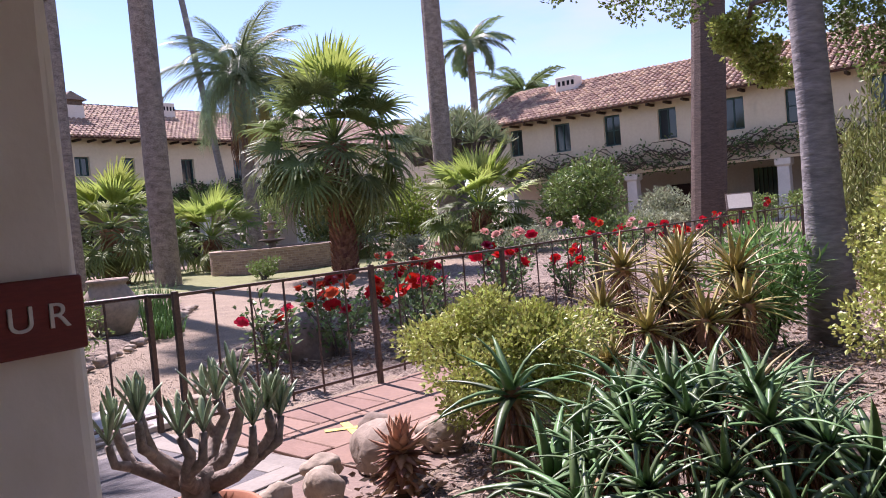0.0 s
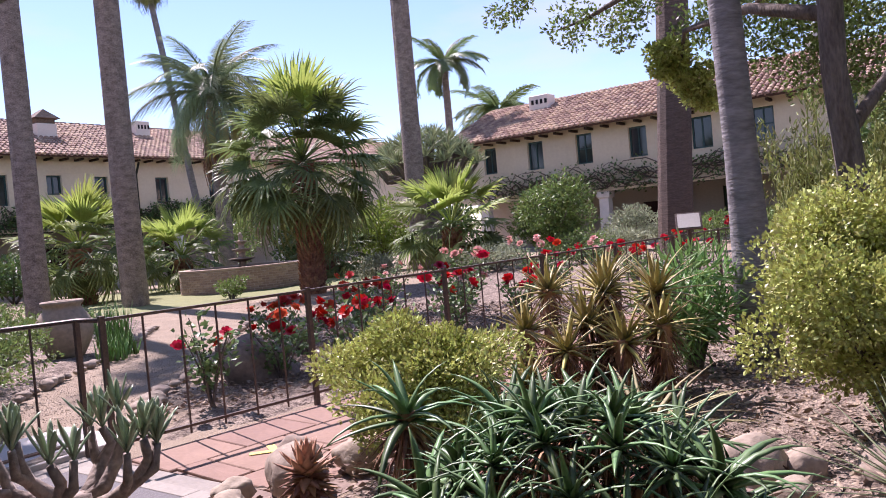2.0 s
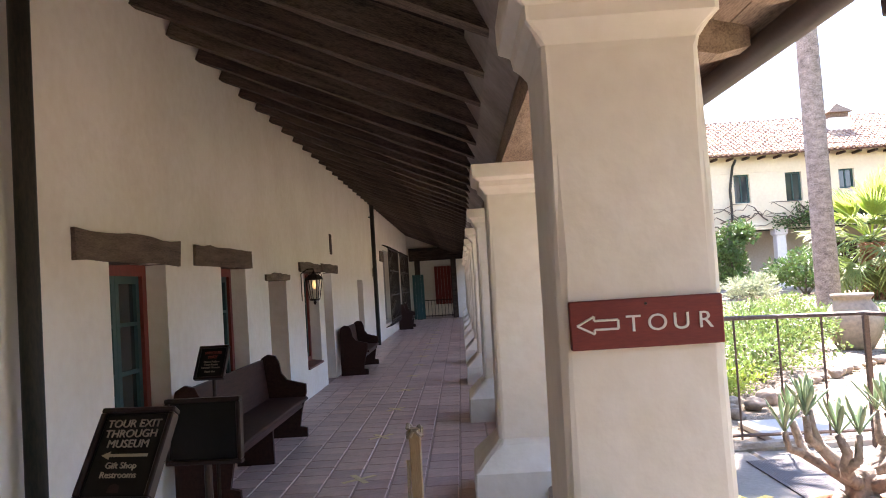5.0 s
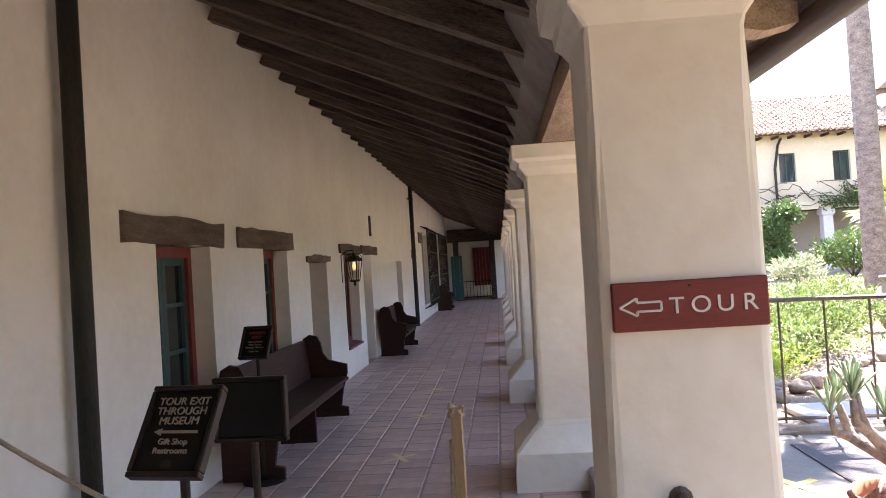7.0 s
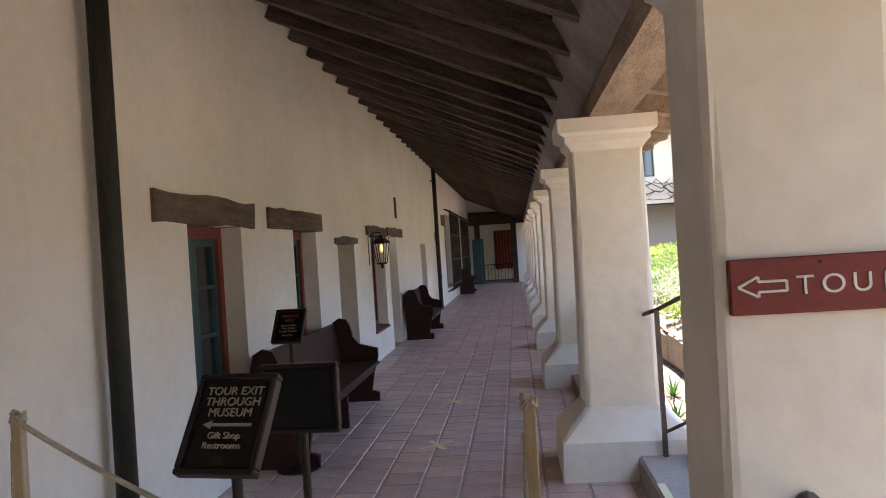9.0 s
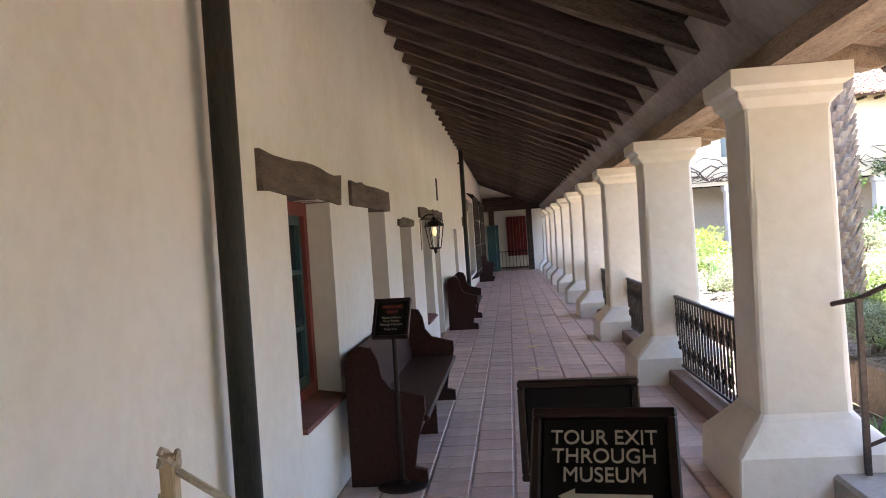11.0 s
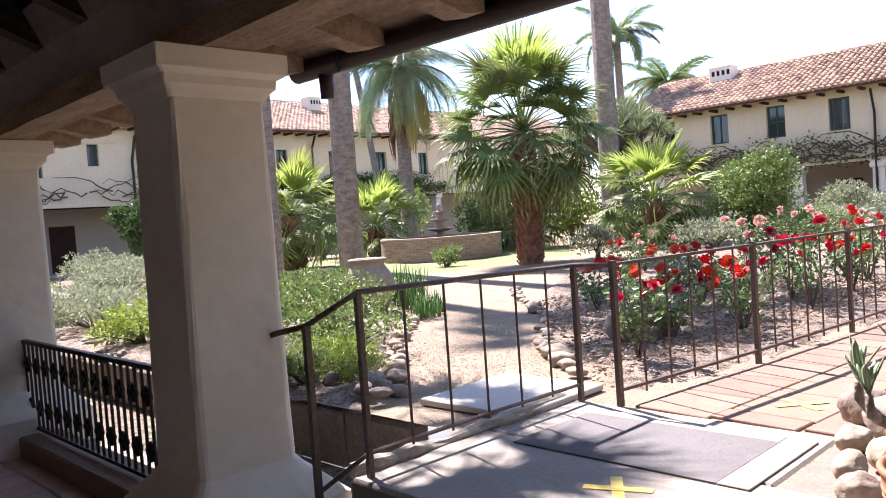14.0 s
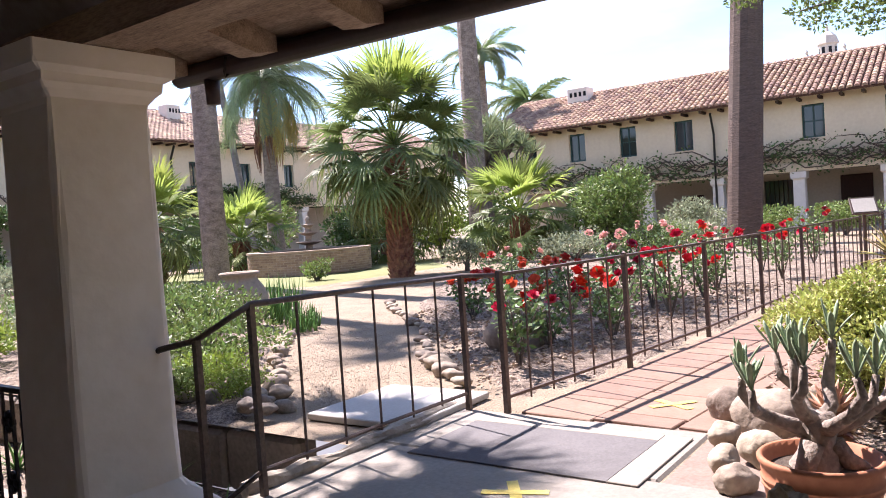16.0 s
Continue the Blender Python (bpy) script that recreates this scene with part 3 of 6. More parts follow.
window(5.08, 6.12, 0.64, 1.96, "window_1")
window(7.60, 8.50, 0.64, 1.97, "window_2")
window(11.75, 12.95, 0.49, 1.98, "window_3")
for n, (y0, y1) in (("door_2", (9.52, 10.52)), ("door_3", (13.45, 14.35)), ("door_4", (18.0, 19.0))):
    d = tagged(empty(n, pose(-0.45, y0, 0.02), "closed plank door deep in the plaster wall", "door"), kind="structure")
    for i in range(6):
        part("plank", G().cbox(-0.03, (y1 - y0) * i / 6 + 0.003, 0, 0.02, (y1 - y0) * (i + 1) / 6 - 0.003, 1.83, 0.006), "sill" if n != "door_3" else "bench", d)
    part("door_handle", G().tube([(0.02, 0.9, 0.95), (0.06, 0.9, 0.98), (0.02, 0.9, 1.03)], 0.01), "iron", d)
for n, (y0, y1) in (("window_4", (24.4, 28.0)), ("window_5", (29.2, 33.6))):
    w = tagged(empty(n, pose(-0.3, y0, 0.45), "tall window behind a projecting iron grille", "window"), kind="structure")
    part("pane", G().box(-0.02, 0, 0, 0, y1 - y0, 2.4), "glass", w)
    for i in range(9):
        yy = (y1 - y0) * i / 8
        part("bar", G().tube([(0.3, yy, -0.1), (0.5, yy, -0.05), (0.5, yy, 2.5), (0.3, yy, 2.55)], 0.02, 6), "iron", w)
    for zz in (0.1, 0.9, 1.7, 2.4):
        part("crossbar", G().box(0.48, 0, zz, 0.52, y1 - y0, zz + 0.03), "iron", w)
g = G().box(-0.01, 14.34, 2.34, 0.012, 14.56, 2.73)
tagged(part("wall_slot", g, "darkwood"), "small dark timber end showing in the wall", "vent")

# ---- drain pipes ----
for y, lo in ((3.90, 0.05), (21.1, 0.05)):
    pi = empty("drain_pipe", pose(0.1, y, 0), "dark weathered copper downpipe on the plaster wall", "drain pipe", "wall downpipes")
    part("pipe", G().tube([(0, 0, lo), (0, 0, 1.3), (0, 0, 2.6), (0, 0, 4.4)], 0.058, 12), "pipe", pi, smooth=True)
    for zz in (3.6,):
        part("bracket", G().box(-0.1, -0.07, zz, 0.062, 0.07, zz + 0.03), "pipe", pi)

# ---- railings between the columns ----
def railing(y0, y1, name="railing"):
    W = y1 - y0
    r = empty("railing", pose(COLX, y0, 0), "black wrought-iron railing with scrolled rosettes between columns", "railing", "arcade railings")
    part("top_rail", G().box(-0.02, 0, 0.87, 0.02, W, 0.90), "iron", r)
    part("bottom_rail", G().box(-0.015, 0, 0.18, 0.015, W, 0.205), "iron", r)
    n = max(6, round(W / 0.105))
    bar = G().box(-0.008, -0.008, 0.2, 0.008, 0.008, 0.875).mesh("bar", "iron")
    ros = G()
    for a, b in ((0.028, 0), (-0.028, 0), (0, 0.028), (0, -0.028)):
        ros.lathe([(0.001, -0.012), (0.02, -0.01), (0.024, 0), (0.02, 0.01), (0.001, 0.012)], 6)
        k = len(ros.v) - 30
        ros.v[k:] = [(z, y_ * 0.9 + a, x_ * 0.9 + b) for x_, y_, z in ros.v[k:]]
    ros = ros.mesh("rosette", "iron")
    for i in range(n + 1):
        put_mesh("bar", bar, r, pose(0, W * i / n, 0))
        if i < n and i % 2 == 0:
            for zz in (0.36, 0.70):
                put_mesh("rosette", ros, r, pose(0, W * (i + .5) / n, zz) @ Matrix.Diagonal((1.3, 1.35, 1.35, 1)))
    return r


for a, b in list(zip(COL_Y, COL_Y[1:]))[4:12]:
    railing(a + 0.26, b - 0.26)
g = G()
for a, b in list(zip(COL_Y, COL_Y[1:]))[4:13]:
    g.cbox(2.78, a + 0.3, -0.1, 3.1, b - 0.3, 0.15, 0.015)
setting(part("kerb", g, "paver"), "low brown kerb under the railings", "kerb")

# ---- ground outside: one sheet to the horizon, with the arcade let into it ----
HX0, HX1, HY0, HY1 = -0.7, 4.3, -9.2, 40.6
B = 900
g = G()
xs = [-B, HX0, HX1, B]
ys = [-B, HY0, HY1, B]
for i in range(3):
    for j in range(3):
        if (i, j) == (1, 1):
            continue
        g.add([(xs[i], ys[j], 0.33), (xs[i + 1], ys[j], 0.33), (xs[i + 1], ys[j + 1], 0.33), (xs[i], ys[j + 1], 0.33)], [(0, 1, 2, 3)])
ground = setting(part("ground", g, "dirt"), "bare packed earth of the courtyard", "ground")


def inside(p, poly):
    x, y, r = p[0], p[1], False
    for (x0, y0), (x1, y1) in zip(poly, poly[1:] + poly[:1]):
        if (y0 > y) != (y1 > y) and x < (x1 - x0) * (y - y0) / (y1 - y0) + x0:
            r = not r
    return r


def bed(name, poly, z, h, mat, label, step=0.2):
    """Uneven soil laid over the ground inside a plan outline."""
    x0, x1 = min(p[0] for p in poly), max(p[0] for p in poly)
    y0, y1 = min(p[1] for p in poly), max(p[1] for p in poly)
    nx, ny = int((x1 - x0) / step) + 1, int((y1 - y0) / step) + 1
    ok, idx, g = {}, {}, G()

    def vert(i, j):
        if (i, j) not in idx:
            x, y = x0 + i * step, y0 + j * step
            n = noise.noise((x * 0.6, y * 0.6, 3.1)) * 0.6 + noise.noise((x * 2.3, y * 2.3, 1.7)) * 0.4
            idx[(i, j)] = len(g.v)
            g.v.append((x + rr(-.04, .04), y + rr(-.04, .04), z + h * n + rr(-.012, .012)))
        return idx[(i, j)]

    for i in range(nx):
        for j in range(ny):
            if inside((x0 + (i + .5) * step, y0 + (j + .5) * step), poly):
                g.f.append((vert(i, j), vert(i + 1, j), vert(i + 1, j + 1), vert(i, j + 1)))
    use = {}
    for f in g.f:
        for q in f:
            use[q] = use.get(q, 0) + 1
    for q, k in use.items():
        if k < 4:
            g.v[q] = (g.v[q][0], g.v[q][1], 0.322)
    return setting(part(name, g, mat, smooth=True), label, "ground")


ROSE = [(5.55, 5.0), (6.9, 4.75), (12.0, 4.3), (17.5, 3.85), (24, 5.5), (24, 12), (15.5, 12.6), (10.5, 9.7), (5.85, 5.35)]
bed("rose_bed", ROSE, 0.37, 0.05, "mulch", "mulched rose bed", 0.16)
SOUTH = [(3.3, -9), (20, -9), (20, 1.6), (14, 2.45), (8, 3.05), (6.2, 3.15), (5.1, 3.0), (4.4, 2.5), (3.3, 2.25)]
bed("succulent_bed", SOUTH, 0.39, 0.06, "mulch", "dry mulched succulent bed", 0.16)
LEFT = [(4.3, 6.2), (4.9, 6.9), (10.3, 12.2), (12.3, 16.2), (11.5, 19), (12, 32), (4.3, 33)]
bed("herb_bed", LEFT, 0.38, 0.06, "mulch", "planted herb bed beside the walkway", 0.2)
bed("lawn", [(11.5, 17.5), (14.0, 15.4), (20, 15.5), (24, 19), (23, 27), (16, 29), (13, 24)], 0.355, 0.02, "grass", "thin lawn round the fountain", 0.4)

# planted trench along the arcade
g = G()
g.box(3.02, 5.2, -0.5, 4.3, 40.6, -0.12)
setting(part("trench", g, "mulch"), "damp planted trench beside the walkway", "ground")
g = G()
g.box(3.02, -9, -0.4, 4.3, 2.2, 0.34)
setting(part("bed_edge", g, "plaster"), "plastered edge of the raised bed", "kerb")
g = G()
g.cbox(3.25, 5.95, -0.12, 3.45, 36, -0.02, 0.02)
setting(part("gutter_channel", g, "concrete"), "pale concrete strip in the trench", "channel")

# entrance steps and landing
g = G()
g.cbox(2.98, 2.43, -0.1, 3.40, 5.38, 0.17, 0.02)
tagged(part("step", g, "step"), "worn gray concrete entrance step", "step")
g = G()
g.cbox(3.355, 2.0, -0.4, 4.40, 5.295, 0.345, 0.02).cbox(4.398, 3.55, -0.4, 5.27, 5.293, 0.345, 0.02)
landing = setting(part("landing", g, "concrete"), "pale concrete landing at the garden entrance", "landing")
g = G()
g.box(2.992, 3.55, 0.1705, 3.038, 4.70, 0.1735)
tagged(part("edge_tape", g, "tapepale"), "pale yellow warning tape on the step edge", "tape", "step edge tapes")
g = G()
g.box(3.362, 3.60, 0.3455, 3.41, 4.54, 0.3485)
tagged(part("edge_tape", g, "tapepale"), "pale yellow warning tape on the landing edge", "tape", "step edge tapes")
mt_ = empty("door_mat", pose(4.67, 4.345, 0.345), "gray ribbed rubber mat set in a pale frame", "mat")
g = G()
g.cbox(0.322, -0.582, 0.002, 0.43, 0.62, 0.011, 0.003).cbox(-0.40, -0.74, 0.002, 0.43, -0.584, 0.011, 0.003)
part("mat_border", g, "matframe", mt_)
g = G()
g.rings([[(-0.40 + k * 0.0081, yy, 0.0015 if side else (0.0065 if k % 2 else 0.0105)) for side, k in [(0, k) for k in range(90)] + [(1, 89), (1, 0)]] for yy in (-0.58, 0.62)])
part("ribbed_rubber", g, "mat", mt_)
g = G()
kp = [(3.40 + 1.86 * t, 5.315 - .02 * t) for t in [i / 14 for i in range(15)]]
g.tube([(x, y + rr(-.015, .015), 0.352 + rr(-.012, .012)) for x, y in kp], [0.045 + rr(-.012, .016) for _ in kp], 9, wob=0.3)
tagged(part("kerb_stone", g, "stone"), "rough rounded stone kerb below the railing", "kerb")
sl = tagged(part("utility_slab", G().cbox(-0.48, -0.45, 0, 0.48, 0.45, 0.045, 0.006), "slab", m=pose(5.12, 5.69, 0.338, 0, 0, 1)), "pale concrete utility cover slab on the path", "cover slab")


def tape_cross(x, y, z, mat, s, rot, label):
    c = empty("tape_cross", pose(x, y, z, 0, 0, rot), label, "floor marking", "distance markers")
    part("strip", G().box(-s, -0.028, 0.0006, s, 0.028, 0.002), mat, c)
    part("strip", G().box(-s, -0.028, 0.0021, s, 0.028, 0.0035), mat, c, m=pose(0, 0, 0, 0, 0, 78))


for i in range(12):
    tape_cross(1.465 + 0.004 * i, 6.48 + 1.83 * i, 0.007, "tapeworn", 0.17, 40 + 5 * (i % 3), "worn yellow tape cross stuck on the tiled floor")
tape_cross(3.98, 4.095, 0.346, "tape", 0.16, 35, "bright yellow tape cross on the concrete landing")
tape_cross(5.795, 3.95, 0.3535, "tape", 0.16, 60, "bright yellow tape cross on the paver path")


# ---- plants: builders ----
def quads_mesh(name, v, mat, n=4):
    """v: array of shape (count, n, 3), one face each."""
    me = bpy.data.meshes.new(name)
    k = len(v)
    me.from_pydata(v.reshape(-1, 3).tolist(), [], np.arange(k * n).reshape(k, n).tolist())
    me.materials.append(M[mat])
    me.update()
    return me


def unit(a):
    return a / np.maximum(np.linalg.norm(a, axis=-1, keepdims=True), 1e-9)


def leaf_quads(pos, axis, length, width):
    """Folded rhombus leaves at pos along axis."""
    n = len(pos)
    side = unit(np.cross(axis, np.random.normal(size=(n, 3))))
    nor = np.cross(axis, side)
    length, width = np.broadcast_to(length, n)[:, None], np.broadcast_to(width, n)[:, None]
    return np.stack([pos, pos + axis * length * 0.45 + side * width / 2 + nor * width * 0.15, pos + axis * length, pos + axis * length * 0.45 - side * width / 2 + nor * width * 0.15], 1)


def lumps(center, radii, n, count, lump=0.38, low=-0.2, up=0.3):
    """Leaf positions and directions on the skins of overlapping lumps: an uneven crown."""
    c = unit(np.random.normal(size=(n, 3))) * np.random.uniform(0.35, 0.85, (n, 1))
    c[:, 2] = np.maximum(c[:, 2], low)
    pick = np.random.randint(0, n, count)
    d = unit(np.random.normal(size=(count, 3)))
    p = c[pick] + d * lump * np.random.uniform(0.55, 1.05, (count, 1)) * np.random.uniform(0.7, 1.2, n)[pick][:, None]
    ax = unit(d + np.array([0, 0, up]) + np.random.normal(size=(count, 3)) * 0.6)
    return p * np.array(radii) + np.array(center), ax, c * np.array(radii) + np.array(center)


def shrub(name, x, y, z, rx, ry, h, count, leaf, mat, label, category="shrub", n=22, wide=0.5, stems=7, stem_mat="bark", lump=0.38, group="", low=-0.5):
    e = empty(name, pose(x, y, z), label, category, group)
    p, a, c = lumps((0, 0, h * 0.55), (rx, ry, h * 0.5), n, count, lump, low)
    p[:, 2] = np.maximum(p[:, 2], 0.02)
    put_mesh("foliage", quads_mesh("foliage", leaf_quads(p, a, leaf * np.random.uniform(0.6, 1.3, count), leaf * wide), mat), e)
    g = G()
    for i in range(stems):
        q = c[i % len(c)]
        g.tube([(rr(-.05, .05), rr(-.05, .05), -0.03), (q[0] * .4, q[1] * .4, q[2] * .5), tuple(q)], [0.02 + .012 * h, 0.015 + .006 * h, 0.006], 5)
    tagged(part("stem", g, stem_mat, e), kind="stuff")
    return e


def blade(g, base, az, elev, length, width, curl, seg=5, thick=0.25, paddle=False):
    """A fleshy tapering leaf with a rounded keel, bending by curl."""
    d = Vector((math.cos(az) * math.cos(elev), math.sin(az) * math.cos(elev), math.sin(elev)))
    side = Vector((-math.sin(az), math.cos(az), 0))
    p, rs = Vector(base), []
    for k in range(seg + 1):
        t = k / seg
        w = width * ((.45 + 1.3 * t * (1 - t * .5)) * (1 - t ** 9) if paddle else (1 - t) ** 0.75 * (1 if k else 0.85)) + 0.0015
        nrm = d.cross(side)
        rs.append([p + side * w * .5 - nrm * w * .12, p - nrm * 0.0 + nrm * w * thick * -0.9, p - side * w * .5 - nrm * w * .12, p + nrm * w * thick * 0.35])
        d = (Matrix.Rotation(-curl / seg, 3, side) @ d).normalized()
        p = p + d * length / seg
    g.rings(rs, True)


def rosette(n, length, width, e0, e1, curl, name, mat, seg=5, thick=0.25):
    g = G()
    for i in range(n):
        t = i / max(1, n - 1)
        az = i * 2.39996 + rr(-.2, .2)
        e = radians(e0 + (e1 - e0) * t + rr(-7, 7))
        blade(g, (0.012 * math.cos(az), 0.012 * math.sin(az), 0.03 * t), az, e, length * rr(0.8, 1.1) * (0.75 + 0.25 * (1 - t)), width * rr(.85, 1.1), -curl * rr(.4, 1.2), seg, thick)
    return g.mesh(name, mat, True)


def fan_leaf(R, Lp, seg=27, spread=128, droop=0.25, mat="fan"):
    """One fan frond: stalk along x, pleated segments split half way, with drooping tips."""
    g = G()
    g.tube([(0, 0, 0), (Lp * .5, 0, 0.05 * Lp), (Lp, 0, 0)], [0.024, 0.014, 0.01], 4)
    for i in range(seg):
        a = radians(-spread + 2 * spread * i / (seg - 1))
        L = R * (1 - 0.22 * abs(a) / 2.2) * rr(.86, 1.08)
        d = Vector((math.cos(a), math.sin(a), 0))
        s = Vector((-d.y, d.x, 0))
        w = R * 0.042
        o = Vector((Lp, 0, 0))
        fall = droop * rr(.4, 1.6)
        cup = .10 * abs(math.sin(a)) * R
        sw = s * rr(-.07, .07) * R
        pl = Vector((0, 0, .022 * R))
        m1 = o + d * L * .30 + Vector((0, 0, cup * .5))
        m2 = o + d * L * .52 + Vector((0, 0, cup - fall * R * .12))
        m3 = o + d * L * .82 + Vector((0, 0, cup - fall * R * .5)) + sw * .4
        tip = o + d * L * .97 + Vector((0, 0, cup - fall * R * 1.1)) + sw
        k = len(g.v)
        g.v += [tuple(q) for q in (o, m1 + s * w * .95, m1 + pl, m1 - s * w * .95, m2 + s * w * .72, m2 + pl * .8, m2 - s * w * .72, m3 + s * w * .38, m3 - s * w * .38, tip)]
        g.f += [(k, k + 1, k + 2), (k, k + 2, k + 3), (k + 1, k + 4, k + 5, k + 2), (k + 2, k + 5, k + 6, k + 3), (k + 4, k + 7, k + 5), (k + 5, k + 7, k + 8), (k + 5, k + 8, k + 6), (k + 7, k + 9, k + 8)]
    return g.mesh("frond", mat)


FAN = [fan_leaf(.95, 0.75, 20, 52, .06, "fannew"), fan_leaf(.85, 1.0, 24, 95, .2, "fannew"), fan_leaf(.82, 1.12, 26, 115, .3), fan_leaf(.84, 1.15, 26, 120, .45), fan_leaf(.84, 1.05, 26, 122, .7, "fanold")]


def fan_palm(name, x, y, z, trunk_h, r, R, n, label, boots=True, top=80, bottom=-62, young=0.25, lean=(0, 0), bark="trunk", scale="boot"):
    e = empty(name, pose(x, y, z), label, "palm tree")
    g = G()
    tx, ty = lean
    g.tube([(tx * k / 6, ty * k / 6, trunk_h * k / 6 - (0.05 if k == 0 else 0)) for k in range(7)], [r * (1.15 - 0.25 * k / 6) for k in range(7)], 14, wob=.08)
    part("trunk", g, bark if not boots else scale, e)
    if boots:
        g = G()
        for i in range(int(trunk_h / 0.075) * 9):
            a, h = i * 2.39996, (i + .5) / (int(trunk_h / 0.075) * 9) * trunk_h
            rad = r * (1.12 - .2 * h / trunk_h)
            m = Matrix.Translation((math.cos(a) * rad, math.sin(a) * rad, h)) @ Matrix.Rotation(a, 4, "Z") @ Matrix.Rotation(radians(28), 4, "Y")
            w = 0.06
            g.add([(0, -w, -.07), (0, w, -.07), (.03, 0, -.08), (0, -w * .7, .09), (0, w * .7, .09), (.035, 0, .1)], [(0, 2, 5, 3), (2, 1, 4, 5), (3, 5, 4), (0, 1, 2)], m)
        tagged(part("bark", g, scale, e), kind="stuff")
    for i in range(n):
        t = i / (n - 1)
        el = top + (bottom - top) * t ** 0.74 + rr(-9, 9)
        k = 0 if t < young * .5 else (1 if t < young else (2 if t < 0.6 else (3 if t < .86 else 4)))
        m = Matrix.Translation((tx, ty, trunk_h + .12 * (1 - t))) @ Matrix.Rotation(i * 2.39996 + rr(-.15, .15), 4, "Z") @ Matrix.Rotation(radians(-el), 4, "Y") @ Matrix.Rotation(rr(-.5, .5), 4, "X") @ Matrix.Diagonal((R * (.62 if t < young else .55) * rr(.85, 1.1),) * 3 + (1,))
        put_mesh("frond", FAN[k], e, m)
    return e


def feather_leaf(L, n=74, arch=1.3, hang=0.6, mat="feather", w=0.019, ll=0.27, fluff=0.2):
    g = G()
    p, d, pts = Vector((0, 0, 0)), Vector((1, 0, 0)), []
    for k in range(13):
        pts.append(p.copy())
        d = (Matrix.Rotation(arch / 12, 3, "Y") @ d).normalized()
        p = p + d * L / 12
    g.tube(pts, [0.022 - 0.0016 * k for k in range(13)], 4)
    for i in range(n):
        t = .12 + .86 * i / n
        f = t * 12
        a = pts[int(f)].lerp(pts[min(12, int(f) + 1)], f - int(f))
        tang = (pts[min(12, int(f) + 1)] - pts[int(f)]).normalized() if int(f) < 12 else d
        for s in (1, -1):
            out = Vector((0, s, 0)) + tang * .55 + Vector((rr(-.1, .1), 0, rr(-fluff * .75, fluff * 1.25)))
            out.normalize()
            ln = L * ll * (1 - .55 * abs(t - .45) * 1.6) * rr(.85, 1.1)
            mid = a + out * ln * .5 + Vector((0, 0, -hang * ln * .12))
            tip = a + out * ln * .85 + Vector((0, 0, -hang * ln * .65))
            q = tang * w
            k = len(g.v)
            g.v += [tuple(v) for v in (a - q * .4, a + q * .4, mid + q * .5, mid - q * .5, tip)]
            g.f += [(k, k + 1, k + 2, k + 3), (k + 3, k + 2, k + 4)]
    return g.mesh("frond", mat)


FEA = [feather_leaf(1.0, arch=1.5), feather_leaf(1.0, arch=2.1, hang=.9), feather_leaf(1.0, arch=.8, hang=.4)]
QUEEN = [feather_leaf(1.0, 84, arch=a, hang=hg, w=.0085, ll=.2, mat="queenleaf", fluff=.3) for a, hg in ((1.6, 1.8), (2.0, 2.1), (1.2, 1.4))]


def feather_palm(name, x, y, z, h, r, L, n, label, lean=(0, 0), top=70, bottom=-35, mat="trunk", leaf=None):
    e = empty(name, pose(x, y, z), label, "palm tree")
    tx, ty = lean
    k = 10
    part("trunk", G().tube([(tx * (i / k) ** 1.3, ty * (i / k) ** 1.3, h * i / k - (0.1 if i == 0 else 0)) for i in range(k + 1)], [r * (1.5 if i == 0 else 1.12 if i == 1 else 1.0 - .3 * i / k) for i in range(k + 1)], 14, wob=.06), mat, e, smooth=True)
    for i in range(n):
        t = i / max(1, n - 1)
        el = top + (bottom - top) * t + rr(-8, 8)
        m = Matrix.Translation((tx, ty, h)) @ Matrix.Rotation(i * 2.39996 + rr(-.2, .2), 4, "Z") @ Matrix.Rotation(radians(-el), 4, "Y") @ Matrix.Rotation(rr(-.3, .3), 4, "X") @ Matrix.Diagonal((L * rr(.85, 1.1),) * 3 + (1,))
        put_mesh("frond", (leaf or FEA)[2 if t < .25 else (0 if t < .65 else 1)], e, m)
    return e


def boulder(x, y, z, sx, sy, sz, label="rounded tan boulder in the garden bed", mat="rock", group="garden boulders", rot=None):
    bm = bmesh.new()
    bmesh.ops.create_icosphere(bm, subdivisions=3, radius=1)
    o = Vector((rr(-9, 9), rr(-9, 9), rr(-9, 9)))
    for v in bm.verts:
        v.co *= 1 + .40 * noise.noise(v.co * .9 + o) + .16 * noise.noise(v.co * 2.4 + o) + .05 * noise.noise(v.co * 6 + o)
        v.co = Vector((v.co.x * sx, v.co.y * sy, v.co.z * sz))
    me = bpy.data.meshes.new("boulder")
    bm.to_mesh(me)
    bm.free()
    me.polygons.foreach_set("use_smooth", [True] * len(me.polygons))
    me.materials.append(M[mat])
    return tagged(put_mesh("boulder", me, None, pose(x, y, z, 0, 0, rr(0, 360) if rot is None else rot)), label, "rock", group)


